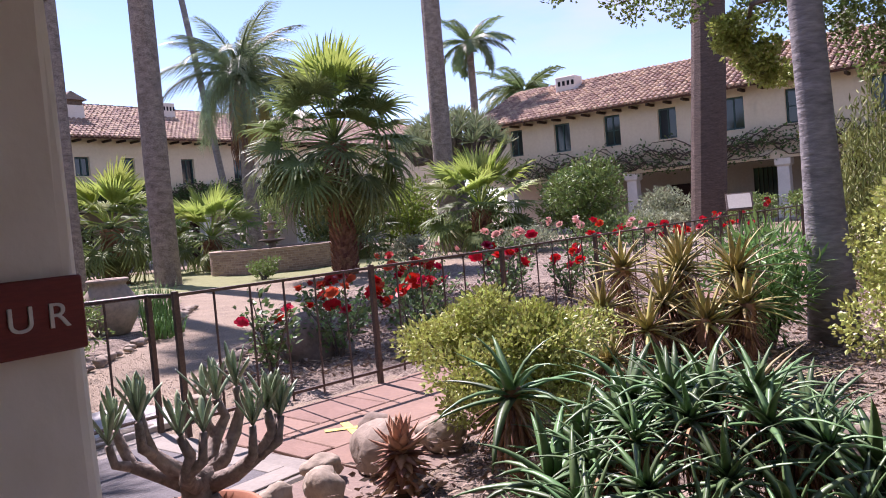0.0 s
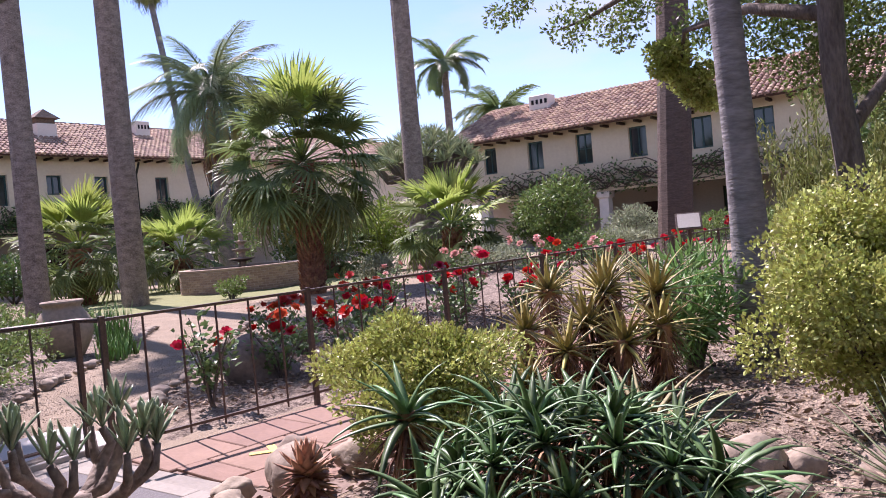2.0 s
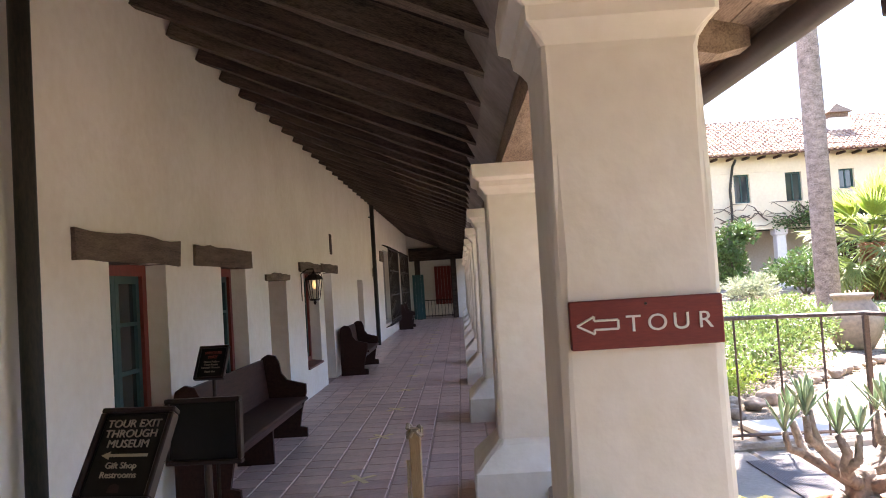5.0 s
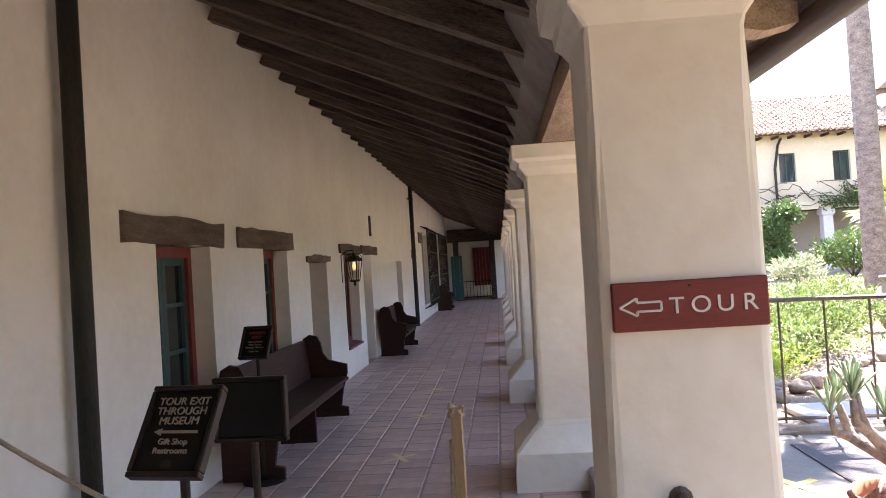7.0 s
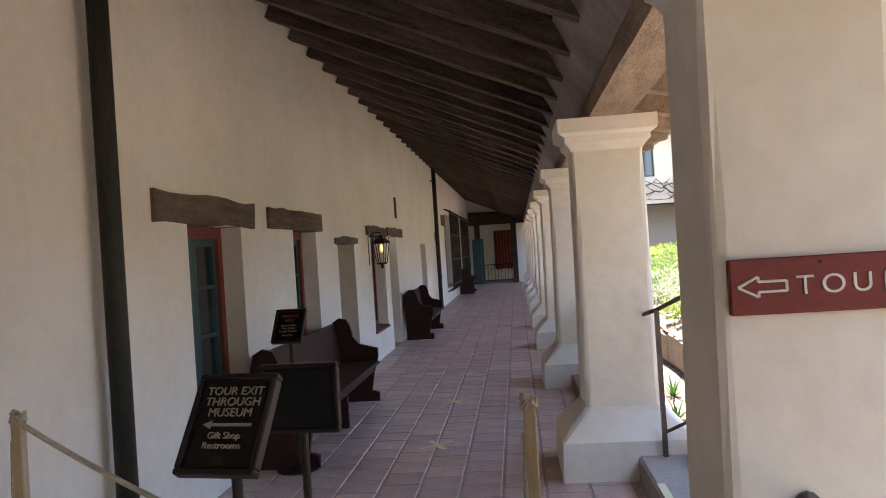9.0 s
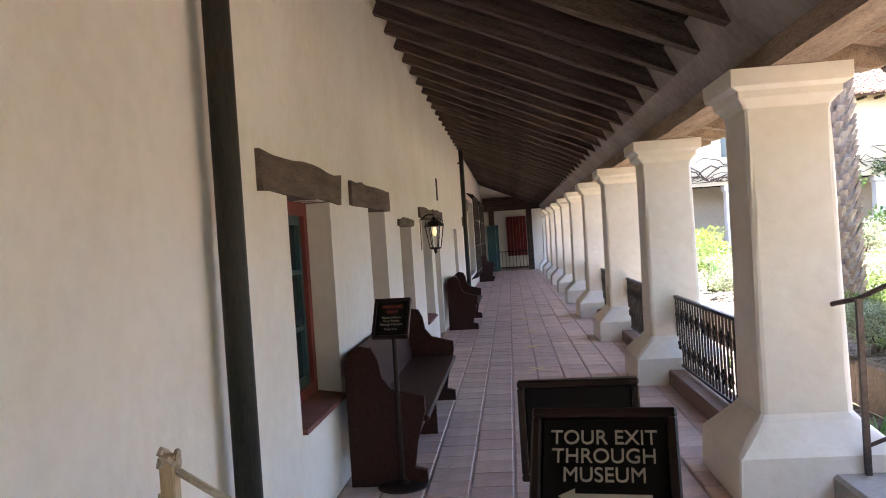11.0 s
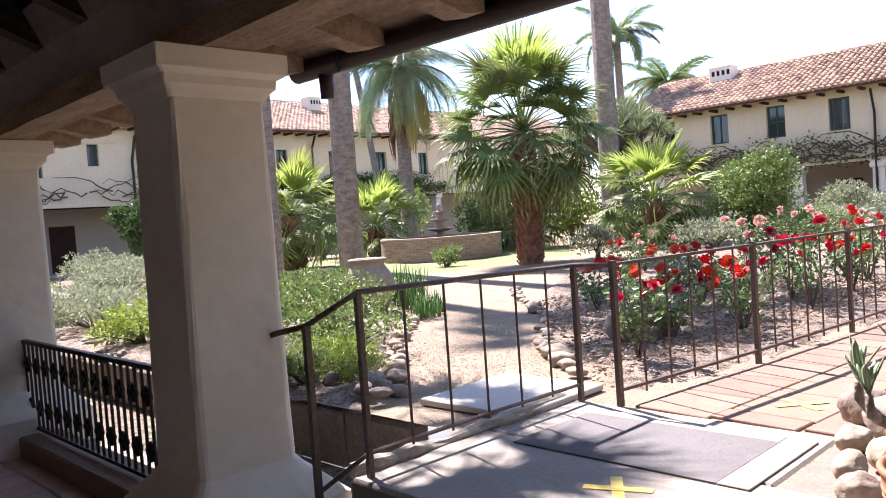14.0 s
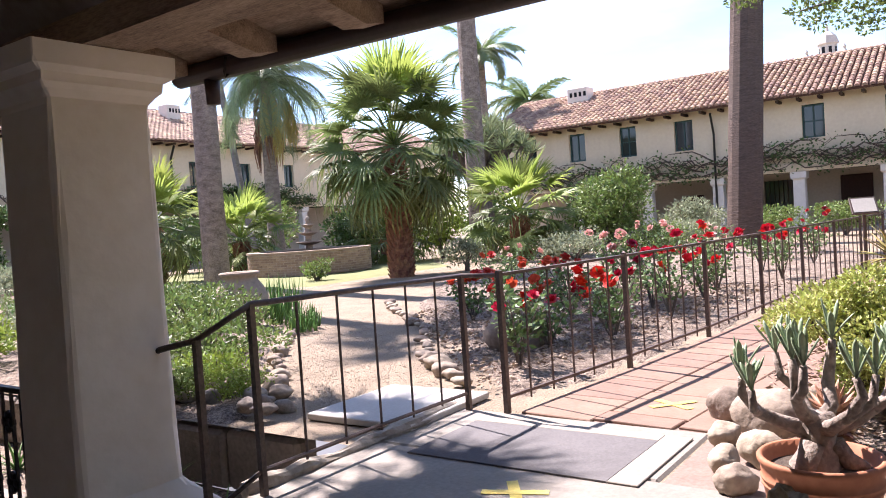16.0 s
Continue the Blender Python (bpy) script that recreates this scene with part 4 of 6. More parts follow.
# ---- furniture and signs in the walkway ----
def bench(y0, y1, x=0.07):
    b = empty("bench", pose(x, y0, 0), "dark-stained wooden pew with scrolled ends against the wall", "bench", "walkway pews")
    W = y1 - y0
    prof = [(0.0, 0.0), (0.52, 0.0), (0.52, 0.1), (0.44, 0.12), (0.47, 0.3), (0.53, 0.5), (0.53, 0.60), (0.42, 0.63), (0.31, 0.66), (0.25, 0.74), (0.23, 0.86), (0.19, 0.94), (0.10, 0.96), (0.03, 0.92), (0.0, 0.8)]
    for yy in (0.0, W - 0.05):
        g = G()
        g.rings([[(px, yy, pz) for px, pz in prof], [(px, yy + 0.05, pz) for px, pz in prof]])
        part("end_panel", g, "bench", b)
    part("seat", G().cbox(0.04, 0.05, 0.42, 0.55, W - 0.05, 0.46, 0.012), "bench", b, "worn seat board")
    g = G()
    g.rings([[(0.06, yy, 0.46), (0.10, yy, 0.46), (0.05, yy, 0.90), (0.01, yy, 0.90)] for yy in (0.05, W * .5, W - 0.05)])
    part("backrest", g, "bench", b)
    part("front_rail", G().box(0.45, 0.05, 0.34, 0.48, W - 0.05, 0.42), "bench", b)
    if W > 2:
        part("middle_leg", G().box(0.1, W / 2 - .025, 0, 0.46, W / 2 + .025, 0.42), "bench", b)
    return b


bench(5.93, 8.66)
bench(14.5, 16.4)
bench(28.6, 30.2)


def sign_stand(x, y, w, h, ztop, tilt, turn, label, lines, arrow=False):
    s = empty("sign_stand", pose(x, y, 0, 0, 0, turn), label, "sign stand")
    part("pole", G().tube([(0, 0.03, 0.02), (0, 0.03, ztop - h * .5)], 0.016, 10), "iron", s)
    part("base_plate", G().lathe([(0.17, 0), (0.17, 0.012), (0.06, 0.025), (0.02, 0.05)], 20, (0, 0.02, 0.004)), "iron", s)
    m = Matrix.Translation((0, 0, ztop - h / 2)) @ Matrix.Rotation(radians(-tilt), 4, "X")
    bd = part("board", G().cbox(-w / 2, 0, -h / 2, w / 2, 0.02, h / 2, 0.004), "black", s, m=m)
    t = 0.018
    g = G()
    g.cbox(-w / 2 - t, -0.012, -h / 2 - t, w / 2 + t, 0.028, -h / 2, 0.004).cbox(-w / 2 - t, -0.012, h / 2, w / 2 + t, 0.028, h / 2 + t, 0.004)
    g.cbox(-w / 2 - t, -0.012, -h / 2, -w / 2, 0.028, h / 2, 0.004).cbox(w / 2, -0.012, -h / 2, w / 2 + t, 0.028, h / 2, 0.004)
    part("board_frame", g, "frame", s, m=m)
    for txt, size, zz in lines:
        lettering(txt, size, "signtext" if txt in ("WRONG", "WAY") else "gold", bd, Matrix.Translation((0, -0.003, zz)) @ Matrix.Rotation(radians(90), 4, "X"))
    if arrow:
        g = G()
        g.add([(-.08, -.003, -.0), (-.05, -.003, .014), (-.05, -.003, .005), (.08, -.003, .005), (.08, -.003, -.005), (-.05, -.003, -.005), (-.05, -.003, -.014)], [(0, 6, 5, 4, 3, 2, 1)])
        part("arrow", g, "gold", bd, m=pose(0, 0, -0.006))
        part("emblem", G().add([(-.02, -.003, -.01), (.02, -.003, -.01), (.017, -.003, .012), (0, -.003, .02), (-.017, -.003, .012)], [(0, 1, 2, 3, 4)]), "frame", bd, m=pose(0, 0, -0.115))
    return s


sign_stand(1.375, 2.15, 0.222, 0.275, 1.33, 36, -10, "black framed museum exit sign on a slim pole", [("TOUR EXIT", 0.037, 0.088), ("THROUGH", 0.037, 0.054), ("MUSEUM", 0.037, 0.020), ("Gift Shop", 0.028, -0.048), ("Restrooms", 0.028, -0.078)], True)
sign_stand(1.39, 2.82, 0.275, 0.225, 1.245, 2, -4, "blank black framed board on a slim pole", [])
sign_stand(0.42, 5.90, 0.215, 0.255, 1.27, 32, -6, "small black framed wrong-way notice on a pole", [("WRONG", 0.036, 0.07), ("WAY", 0.036, 0.032), ("Please Follow", 0.024, -0.005), ("Tour Route", 0.024, -0.03), ("Through Museum", 0.022, -0.055), ("Thank You", 0.02, -0.09)])

# rope barrier
for px, py, ph in ((0.33, 2.72, 0.11), (2.25, 2.52, 0.12)):
    r = empty("rope_post", pose(px, py, 0), "pale square wooden barrier post with a rope collar", "barrier post", "rope barrier posts")
    part("post", G().cbox(-0.02, -0.02, 0, 0.02, 0.02, 1.03 + ph, 0.004), "post", r)
    part("base", G().cbox(-0.13, -0.13, 0.004, 0.13, 0.13, 0.05, 0.01), "post", r)
    part("rope_collar", G().tube([(0.024 * math.cos(a), 0.024 * math.sin(a), 1.0 + ph + 0.012 * math.sin(3 * a) + 0.02 * a / 6) for a in [i * .5 for i in range(20)]], 0.009, 6), "rope", r)
    part("tassel", G().tube([(-0.028, 0, 1.04), (-0.03, -0.01, 0.85), (-0.02, -0.02, 0.72)], 0.007, 5), "rope", r)
g = G()
g.tube([(0.33 + 1.92 * t, 2.72 - .2 * t, 1.11 * (1 - t) + .42 * t - .45 * t * (1 - t)) for t in [i / 16 for i in range(17)]], 0.011, 7)
tagged(part("barrier_rope", g, "rope"), "slack natural-fibre rope between two barrier posts", "rope")

# lantern on a bracket
la = empty("wall_lantern", pose(0.20, 11.55, 1.71), "lit black iron wall lantern with glass sides", "lantern")
g = G()
g.lathe([(0.06, -0.2), (0.075, -0.19), (0.08, -0.17)], 6).lathe([(0.135, 0.12), (0.14, 0.135), (0.09, 0.19), (0.03, 0.22), (0.02, 0.25)], 6).lathe([(0.012, -0.26), (0.025, -0.23), (0.02, -0.2)], 6)
part("cap", g, "iron", la)
for i in range(6):
    a = i * math.pi / 3
    part("rib", G().tube([(0.077 * math.cos(a), 0.077 * math.sin(a), -0.18), (0.128 * math.cos(a), 0.128 * math.sin(a), 0.125)], 0.007, 5), "iron", la)
    part("scroll", G().tube([(0.13 * math.cos(a), 0.13 * math.sin(a), 0.13), (0.12 * math.cos(a), 0.12 * math.sin(a), 0.2), (0.05 * math.cos(a), 0.05 * math.sin(a), 0.24)], 0.006, 5), "iron", la)
part("bracket", G().tube([(0, 0, 0.25), (0, 0, 0.29), (-0.10, 0, 0.29), (-0.20, 0, 0.22), (-0.20, 0, -0.2)], 0.011, 6), "iron", la)
part("bulb", G().lathe([(0.005, -0.02), (0.022, 0.01), (0.03, 0.05), (0.02, 0.08), (0.012, 0.11)], 10), "glow", la, smooth=True)

# carved tour sign on the entrance column
sg = empty("tour_sign", pose(2.941, 1.883, 1.52, 0, 0, 0) @ Matrix.Diagonal((.916, 1, .85, 1)), "dark red wooden board with carved arrow and white lettering", "sign")
part("board", G().cbox(-0.225, -0.036, -0.078, 0.225, 0.0, 0.078, 0.004), "signred", sg)
for i, ch in enumerate("TOUR"):
    lettering(ch, 0.075, "white", sg, Matrix.Translation((-0.040 + i * 0.070, -0.038, -0.026)) @ Matrix.Rotation(radians(90), 4, "X"))
out = [(-.205, 0), (-.155, .028), (-.155, .014), (-.085, .014), (-.085, -.014), (-.155, -.014), (-.155, -.028)]
g = G()
for (ax, az), (bx, bz) in zip(out, out[1:] + out[:1]):
    g.tube([(ax, -0.037, az), (bx, -0.037, bz)], 0.004, 5)
part("arrow_outline", g, "white", sg)
part("screw", G().lathe([(0.005, 0), (0.004, 0.003)], 8), "iron", sg, m=pose(0.0, -0.037, 0.06, 90, 0, 0))

# ---- entrance railing and garden fence ----
FZ = 0.345
rail = empty("handrail", pose(0, 0, 0), "brown iron entrance handrail bolted to the column", "railing")
part("wall_bracket", G().lathe([(0.035, 0), (0.035, 0.02), (0.02, 0.03)], 10), "fence", rail, m=pose(3.10, 5.60, 1.10, 90, 0, 0))
part("top_rail", G().tube([(3.10, 5.60, 1.10), (3.10, 5.55, 1.105), (3.115, 5.50, 1.12), (3.158, 5.287, 1.163), (3.43, 5.21, 1.30), (4.3, 5.20, 1.285), (5.242, 5.183, 1.267), (5.255, 4.884, 1.266)], 0.016, 8), "fence", rail, smooth=True)
part("bottom_rail", G().tube([(3.158, 5.287, 0.33), (3.43, 5.21, 0.47), (4.3, 5.20, 0.47), (5.242, 5.183, 0.46)], 0.013, 6), "fence", rail)
for x, y, z0, z1, r in ((3.158, 5.287, 0.17, 1.163, .0155), (3.43, 5.21, FZ, 1.30, .0155), (5.242, 5.183, 0.345, 1.267, .0165)):
    part("post", G().box(x - r, y - r, z0, x + r, y + r, z1), "fence", rail)
for i in range(1, 6):
    t = i / 6
    x, y = 3.43 + (5.242 - 3.43) * t, 5.21 - .027 * t
    part("baluster", G().tube([(x, y, 0.44), (x, y, 1.275)], 0.008, 6), "fence", rail)
stub = empty("wall_handrail", pose(0, 0, 0), "dark brown round handrail bolted to the column", "railing")
part("tube", G().tube([(2.882, 1.845, 1.005), (2.886, 1.80, 1.0), (2.905, 1.60, 0.975), (2.93, 1.36, 0.945), (2.935, 1.32, 0.93), (2.935, 1.30, 0.90)], 0.017, 10), "fence", stub, smooth=True)
part("wall_plate", G().lathe([(0.032, 0), (0.032, 0.008), (0.02, 0.016)], 12), "fence", stub, m=pose(2.882, 1.86, 1.003, 90, 0, 0))
part("bracket", G().tube([(2.882, 1.85, 0.955), (2.886, 1.80, 0.955), (2.888, 1.775, 0.985)], 0.009, 8), "fence", stub, smooth=True)


def fence_run(pts, label):
    for (x0, y0), (x1, y1) in zip(pts, pts[1:]):
        f = empty("fence", pose(x0, y0, FZ, 0, 0, math.degrees(math.atan2(y1 - y0, x1 - x0))), label, "fence", "garden fence panels")
        W = math.hypot(x1 - x0, y1 - y0)
        part("post", G().box(-.018, -.018, 0, .018, .018, .95), "fence", f)
        part("top_rail", G().box(0, -.018, .915, W, .018, .935), "fence", f)
        part("bottom_rail", G().box(0, -.012, .095, W, .012, .115), "fence", f)
        n = 6
        for i in range(1, n):
            part("baluster", G().tube([(W * i / n, 0, .05), (W * i / n, 0, .92)], 0.008, 6), "fence", f)


fence_run([(5.255, 4.884), (6.86, 4.665), (8.48, 4.50), (10.15, 4.37), (11.85, 4.24), (13.55, 4.1), (15.25, 3.96), (17.0, 3.8), (18.7, 3.62), (20.4, 3.44)], "brown iron garden fence panel beside the path")

po = empty("podium_sign", pose(12.88, 3.62, 0.36), "small framed plaque on a slim lectern post", "plaque")
part("post", G().tube([(0, 0, 0), (0, 0, 1.0)], 0.025, 8), "fence", po)
part("panel", G().cbox(-.17, -.015, -.14, .17, .015, .14, .005), "fence", po, m=pose(0, 0, 1.12, -38, 0, -68))
part("text_plate", G().box(-.145, -.019, -.115, .145, -.0155, .115), "slab", po, m=pose(0, 0, 1.12, -38, 0, -68))



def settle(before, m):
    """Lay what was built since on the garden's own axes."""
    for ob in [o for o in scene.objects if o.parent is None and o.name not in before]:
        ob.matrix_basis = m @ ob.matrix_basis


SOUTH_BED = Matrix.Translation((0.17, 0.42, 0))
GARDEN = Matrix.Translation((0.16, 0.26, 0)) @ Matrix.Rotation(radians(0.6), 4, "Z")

# ---- potted finger succulent ----
pot = empty("potted_succulent", pose(3.92, 2.76, 0.345) @ Matrix.Diagonal((0.92, 0.92, 0.965, 1)), "old finger-leaved succulent with gnarled stems in a terracotta pot", "potted plant")
part("pot", G().lathe([(0.15, 0), (0.17, 0.02), (0.205, 0.2), (0.215, 0.26), (0.221, 0.262), (0.221, 0.268), (0.216, 0.27), (0.218, 0.285), (0.224, 0.287), (0.224, 0.293), (0.219, 0.295), (0.225, 0.345), (0.234, 0.352), (0.236, 0.366), (0.228, 0.374), (0.214, 0.372), (0.205, 0.33), (0.19, 0.315)], 40), "pot", pot, "terracotta pot with incised rings", True)
part("soil", G().lathe([(0.206, 0.318), (0.12, 0.33), (0.04, 0.335)], 24), "soil", pot)
part("trunk", G().tube([(-.015, .01, 0.29), (-.015, 0.01, 0.335), (-.005, 0.005, 0.375), (0.008, 0.0, 0.43), (0.012, 0.0, 0.49), (0.012, 0.0, 0.53)], [0.105, 0.092, 0.072, 0.064, 0.068, 0.05], 16, wob=.28), "stemgray", pot, "swollen gray trunk", True)
for a in (160, 285):
    ca, sa_ = math.cos(radians(a)), math.sin(radians(a))
    part("root", G().tube([(ca * .05, sa_ * .05, .42), (ca * .10, sa_ * .10, .35), (ca * .17, sa_ * .17, .325)], [.045, .04, .018], 9, wob=.3), "stemgray", pot, smooth=True)
tips = []
# azimuth, reach, tip height, height where it leaves the trunk, forks
for az, d, h, z0, forks in [(118, .29, .68, .46, 1), (165, .17, .76, .50, 1), (222, .22, .70, .47, 1), (302, .30, .72, .46, 3), (345, .19, .78, .49, 0), (30, .22, .72, .48, 1)]:
    a = radians(az + rr(-6, 6))
    u = Vector((math.cos(a), math.sin(a), 0))
    v = Vector((-u.y, u.x, 0))
    p0 = Vector((.012, 0, z0)) + u * .02
    p1 = p0 + u * d * .42 + v * rr(-.02, .02) + Vector((0, 0, (h - z0) * .18))
    p2 = p0 + u * d * .76 + v * rr(-.025, .025) + Vector((0, 0, (h - z0) * .42))
    p3 = p0 + u * d * .93 + v * rr(-.02, .02) + Vector((0, 0, (h - z0) * .72))
    p4 = Vector((u.x * d, u.y * d, h))
    part("branch", G().tube([p0, p1, p2, p3, p4], [0.036, 0.028, 0.023, 0.019, 0.015], 10, wob=.3), "stemgray", pot, smooth=True)
    tips.append(p4)
    for k in range(forks):
        b = a + (1, -1, .3)[k] * rr(.7, 1.2)
        q0 = p1.lerp(p2, .5) if k == 1 else p2
        q = q0 + Vector((math.cos(b) * .085, math.sin(b) * .085, (h - q0.z) * rr(.75, 1.05)))
        m_ = q0.lerp(q, .45) + Vector((math.cos(b) * .03, math.sin(b) * .03, -.02))
        part("branch", G().tube([q0, m_, q], [0.022, 0.018, 0.014], 9, wob=.3), "stemgray", pot, smooth=True)
        tips.append(q)
for q in tips:
    g = G()
    n = random.randint(6, 9)
    for i in range(n):
        blade(g, (0, 0, 0.003 * i), i * 2.39996, radians(54 + 32 * i / n + rr(-8, 8)), rr(.105, .16), rr(.019, .026), rr(-.35, .05), 8, .3, paddle=True)
    put_mesh("leaf_tuft", g.mesh("leaf_tuft", "finger", True), pot, Matrix.Translation(q))

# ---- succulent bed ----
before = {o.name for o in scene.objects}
ALO = [rosette(19, .36, .052, 0, 80, 1.2, "rosette", "aloe") for _ in range(4)]
ALT = [rosette(34, .36, .05, -8, 80, .5, "rosette", "aloetip") for _ in range(3)]
DRY = [rosette(60, .32, .028, -82, 0, .9, "dead_leaves", "aloedry", 4, .12) for _ in range(2)]
def leaf_pool(count, length, width, curl, mat, thick=.25):
    out = []
    for _ in range(count):
        g = G()
        blade(g, (0.012, 0, 0), 0, 0, length * rr(.85, 1.1), width * rr(.9, 1.1), -curl * rr(.4, 1.2), 5, thick)
        out.append(g.mesh("leaf", mat, True))
    return out


def leafy_rosette(parent, m, pool, n, e0, e1, mat):
    """A rosette whose leaves are parts of their own round a short bud."""
    r = part("rosette", G().lathe([(.014, -.03), (.016, 0), (.008, .03)], 7), mat, parent, m=m)
    for i in range(n):
        t = i / (n - 1)
        s = .75 + .25 * (1 - t)
        put_mesh("leaf", random.choice(pool), r, Matrix.Translation((0, 0, .03 * t)) @ Matrix.Rotation(i * 2.39996 + rr(-.2, .2), 4, "Z") @ Matrix.Rotation(-radians(e0 + (e1 - e0) * t + rr(-8, 8)), 4, "Y") @ Matrix.Diagonal((s, s, s, 1)))


POOL = leaf_pool(9, .34, .046, 1.15, "aloeleaf")
cl = empty("aloe_clump", pose(4.75, 0.95, 0.38), "broad clump of dark green spiky aloes", "succulent")
for i in range(46):
    a, d = i * 2.39996, .72 * math.sqrt((i + .5) / 46)
    x, y = math.cos(a) * d * 1.0, math.sin(a) * d * .92
    z = .48 * (1 - (d / .75) ** 2) + rr(-.04, .08) + .08
    m = Matrix.Translation((x, y, z)) @ Matrix.Rotation(rr(0, 6.28), 4, "Z") @ Matrix.Rotation(.55 * d, 4, Vector((-math.sin(a), math.cos(a), 0))) @ Matrix.Diagonal((rr(.65, 1.08),) * 3 + (1,))
    if x + .4 * y < -.12 and i < 45:
        leafy_rosette(cl, m, POOL, 16, 0, 80, "aloe")
    else:
        tagged(put_mesh("rosette", random.choice(ALO), cl, m), kind="stuff")
    if i % 2 == 0:
        put_mesh("dead_leaves", DRY[i % 2], cl, Matrix.Translation((x * .9, y * .9, z - .03)) @ Matrix.Diagonal((.8, .8, .8, 1)))
g = G()
for i in range(14):
    a, d = i * 2.39996, .55 * math.sqrt((i + .5) / 14)
    g.tube([(math.cos(a) * d * .6, math.sin(a) * d * .6, -.02), (math.cos(a) * d, math.sin(a) * d, .38 * (1 - d * d) + .02)], [.03, .012], 6, wob=.3)
tagged(part("stem", g, "aloedry", cl), kind="stuff")
sa = empty("single_aloe", pose(5.0, 1.86, 0.38), "tall green aloe on a stem skirted with dead leaves", "succulent")
part("stem", G().tube([(0, 0, 0), (-.02, .0, .5)], .04, 8), "aloedry", sa)
leafy_rosette(sa, pose(-.02, 0, .46), leaf_pool(5, .44, .068, 1.1, "aloeleaf"), 20, 0, 80, "aloe")
put_mesh("dead_leaves", DRY[0], sa, pose(-.02, 0, .42))
put_mesh("dead_leaves", DRY[1], sa, pose(-.02, 0, .36, 0, 0, 40))
for i, (x, y, h, s) in enumerate([(7.25, 2.38, .98, 1.0), (6.85, 2.35, .72, .95), (7.1, 2.02, .74, 1.05), (7.35, 2.0, .95, 1.1), (7.5, 1.68, .92, 1.15), (6.75, 2.0, .6, .9), (6.6, 2.5, .55, .85), (7.75, 2.15, 1.0, 1.0), (7.0, 1.72, .62, 1.0), (7.2, 1.55, .7, 1.0), (6.5, 2.15, .42, .9)]):
    h *= .86
    ta = empty("tree_aloe", pose(x, y, 0.38), "sun-reddened aloe standing on a skirt of dry leaves", "succulent", "skirted aloes")
    part("stem", G().tube([(0, 0, 0), (rr(-.03, .03), rr(-.03, .03), h - .05)], .05, 8), "aloedry", ta)
    put_mesh("rosette", ALT[i % 3], ta, Matrix.Translation((0, 0, h - .08)) @ Matrix.Rotation(i, 4, "Z") @ Matrix.Diagonal((s, s, s, 1)))
    for j in range(int(h / .16)):
        put_mesh("dead_leaves", DRY[j % 2], ta, Matrix.Translation((0, 0, h - .1 - j * .14)) @ Matrix.Rotation(i + j, 4, "Z") @ Matrix.Diagonal((s * .85, s * .85, s * .9, 1)))
da = empty("red_aloe", pose(4.93, 2.48, 0.37), "reddish drought-stressed aloe rosette over dead leaves", "succulent")
part("stem", G().tube([(0, 0, -.02), (0, 0, .2)], .035, 8), "aloedry", da)
for j in range(3):
    put_mesh("dead_leaves", rosette(22, .2 - .02 * j, .075, -30 + 8 * j, 18, .5, "dead_leaves", "aloedry", 5, .18), da, pose(0, 0, .05 + .05 * j, 0, 0, 50 * j))
leafy_rosette(da, pose(0, 0, .19), leaf_pool(5, .175, .085, -.25, "aloered", .3), 24, 12, 84, "aloered")
ag = empty("strappy_agave", pose(6.35, 1.35, 0.38), "tangle of long half-dry yellow-green strap leaves", "succulent")
put_mesh("leaves", rosette(70, .75, .05, 0, 60, .9, "leaves", "flax", 6, .1), ag, pose(0, 0, .05))
put_mesh("leaves", rosette(50, .6, .045, 0, 70, .8, "leaves", "agave", 6, .15), ag, pose(-.45, .25, .05))
sy = empty("spiky_yucca", pose(5.75, 0.0, 0.38), "gray-green narrow-leaved yucca in dry soil", "succulent")
put_mesh("leaves", rosette(60, .62, .022, 5, 80, .2, "leaves", "agave", 5, .2), sy, pose(0, 0, .1))
rs_ = empty("red_sedum", pose(5.05, 0.05, 0.38), "low dry reddish succulent mat", "succulent")
for i in range(9):
    put_mesh("rosette", rosette(18, .12, .014, 10, 80, .3, "rosette", "aloered", 3), rs_, pose(rr(-.25, .25), rr(-.2, .2), .03))
shrub("lime_succulent", 4.65, -0.1, 0.38, .25, .25, .22, 500, .05, "shrublime", "low lime-green fleshy succulent", "succulent", wide=.8)
shrub("euphorbia_bush", 5.62, 2.3, 0.37, .62, .62, .84, 26000, .03, "jade", "rounded yellow-green shrub beside the paver path", wide=.6, stems=14, n=40, lump=.3)
shrub("jade_bush", 6.95, 0.22, 0.38, .8, .8, 1.35, 44000, .029, "jade", "dense yellow-green jade plant bush", wide=.8, stems=16, n=55, lump=.26)
shrub("jade_bush", 8.0, -0.75, 0.38, 1.1, 1.1, 1.2, 26000, .034, "jade", "dense yellow-green jade plant bush", wide=.8, stems=12, n=50, lump=.27)
shrub("green_aloe_shrub", 8.35, 1.75, 0.38, .45, .45, .95, 1500, .16, "reed", "upright green narrow-leaved shrub", wide=.16, n=14)
for x, y, s, sz in ((5.18, 2.85, .17, .14), (5.45, 3.1, .13, .11), (4.68, 2.76, .12, .1), (4.5, 2.9, .085, .065), (4.3, 2.47, .11, .09), (4.24, 2.78, .085, .07), (5.35, 1.95, .19, .18), (5.15, 1.6, .2, .14), (5.55, 2.75, .12, .1),
                    (6.05, 0.72, .17, .15), (5.85, 0.5, .1, .08), (5.65, .3, .09, .05), (5.3, 0.1, .1, .05), (6.3, .2, .13, .1), (4.9, 3.02, .1, .07), (4.05, 2.35, .09, .07), (5.95, .95, .12, .1), (6.2, .55, .1, .09)):
    boulder(x, y, .37 + sz * .45, s * 1.1, s * .9, sz)

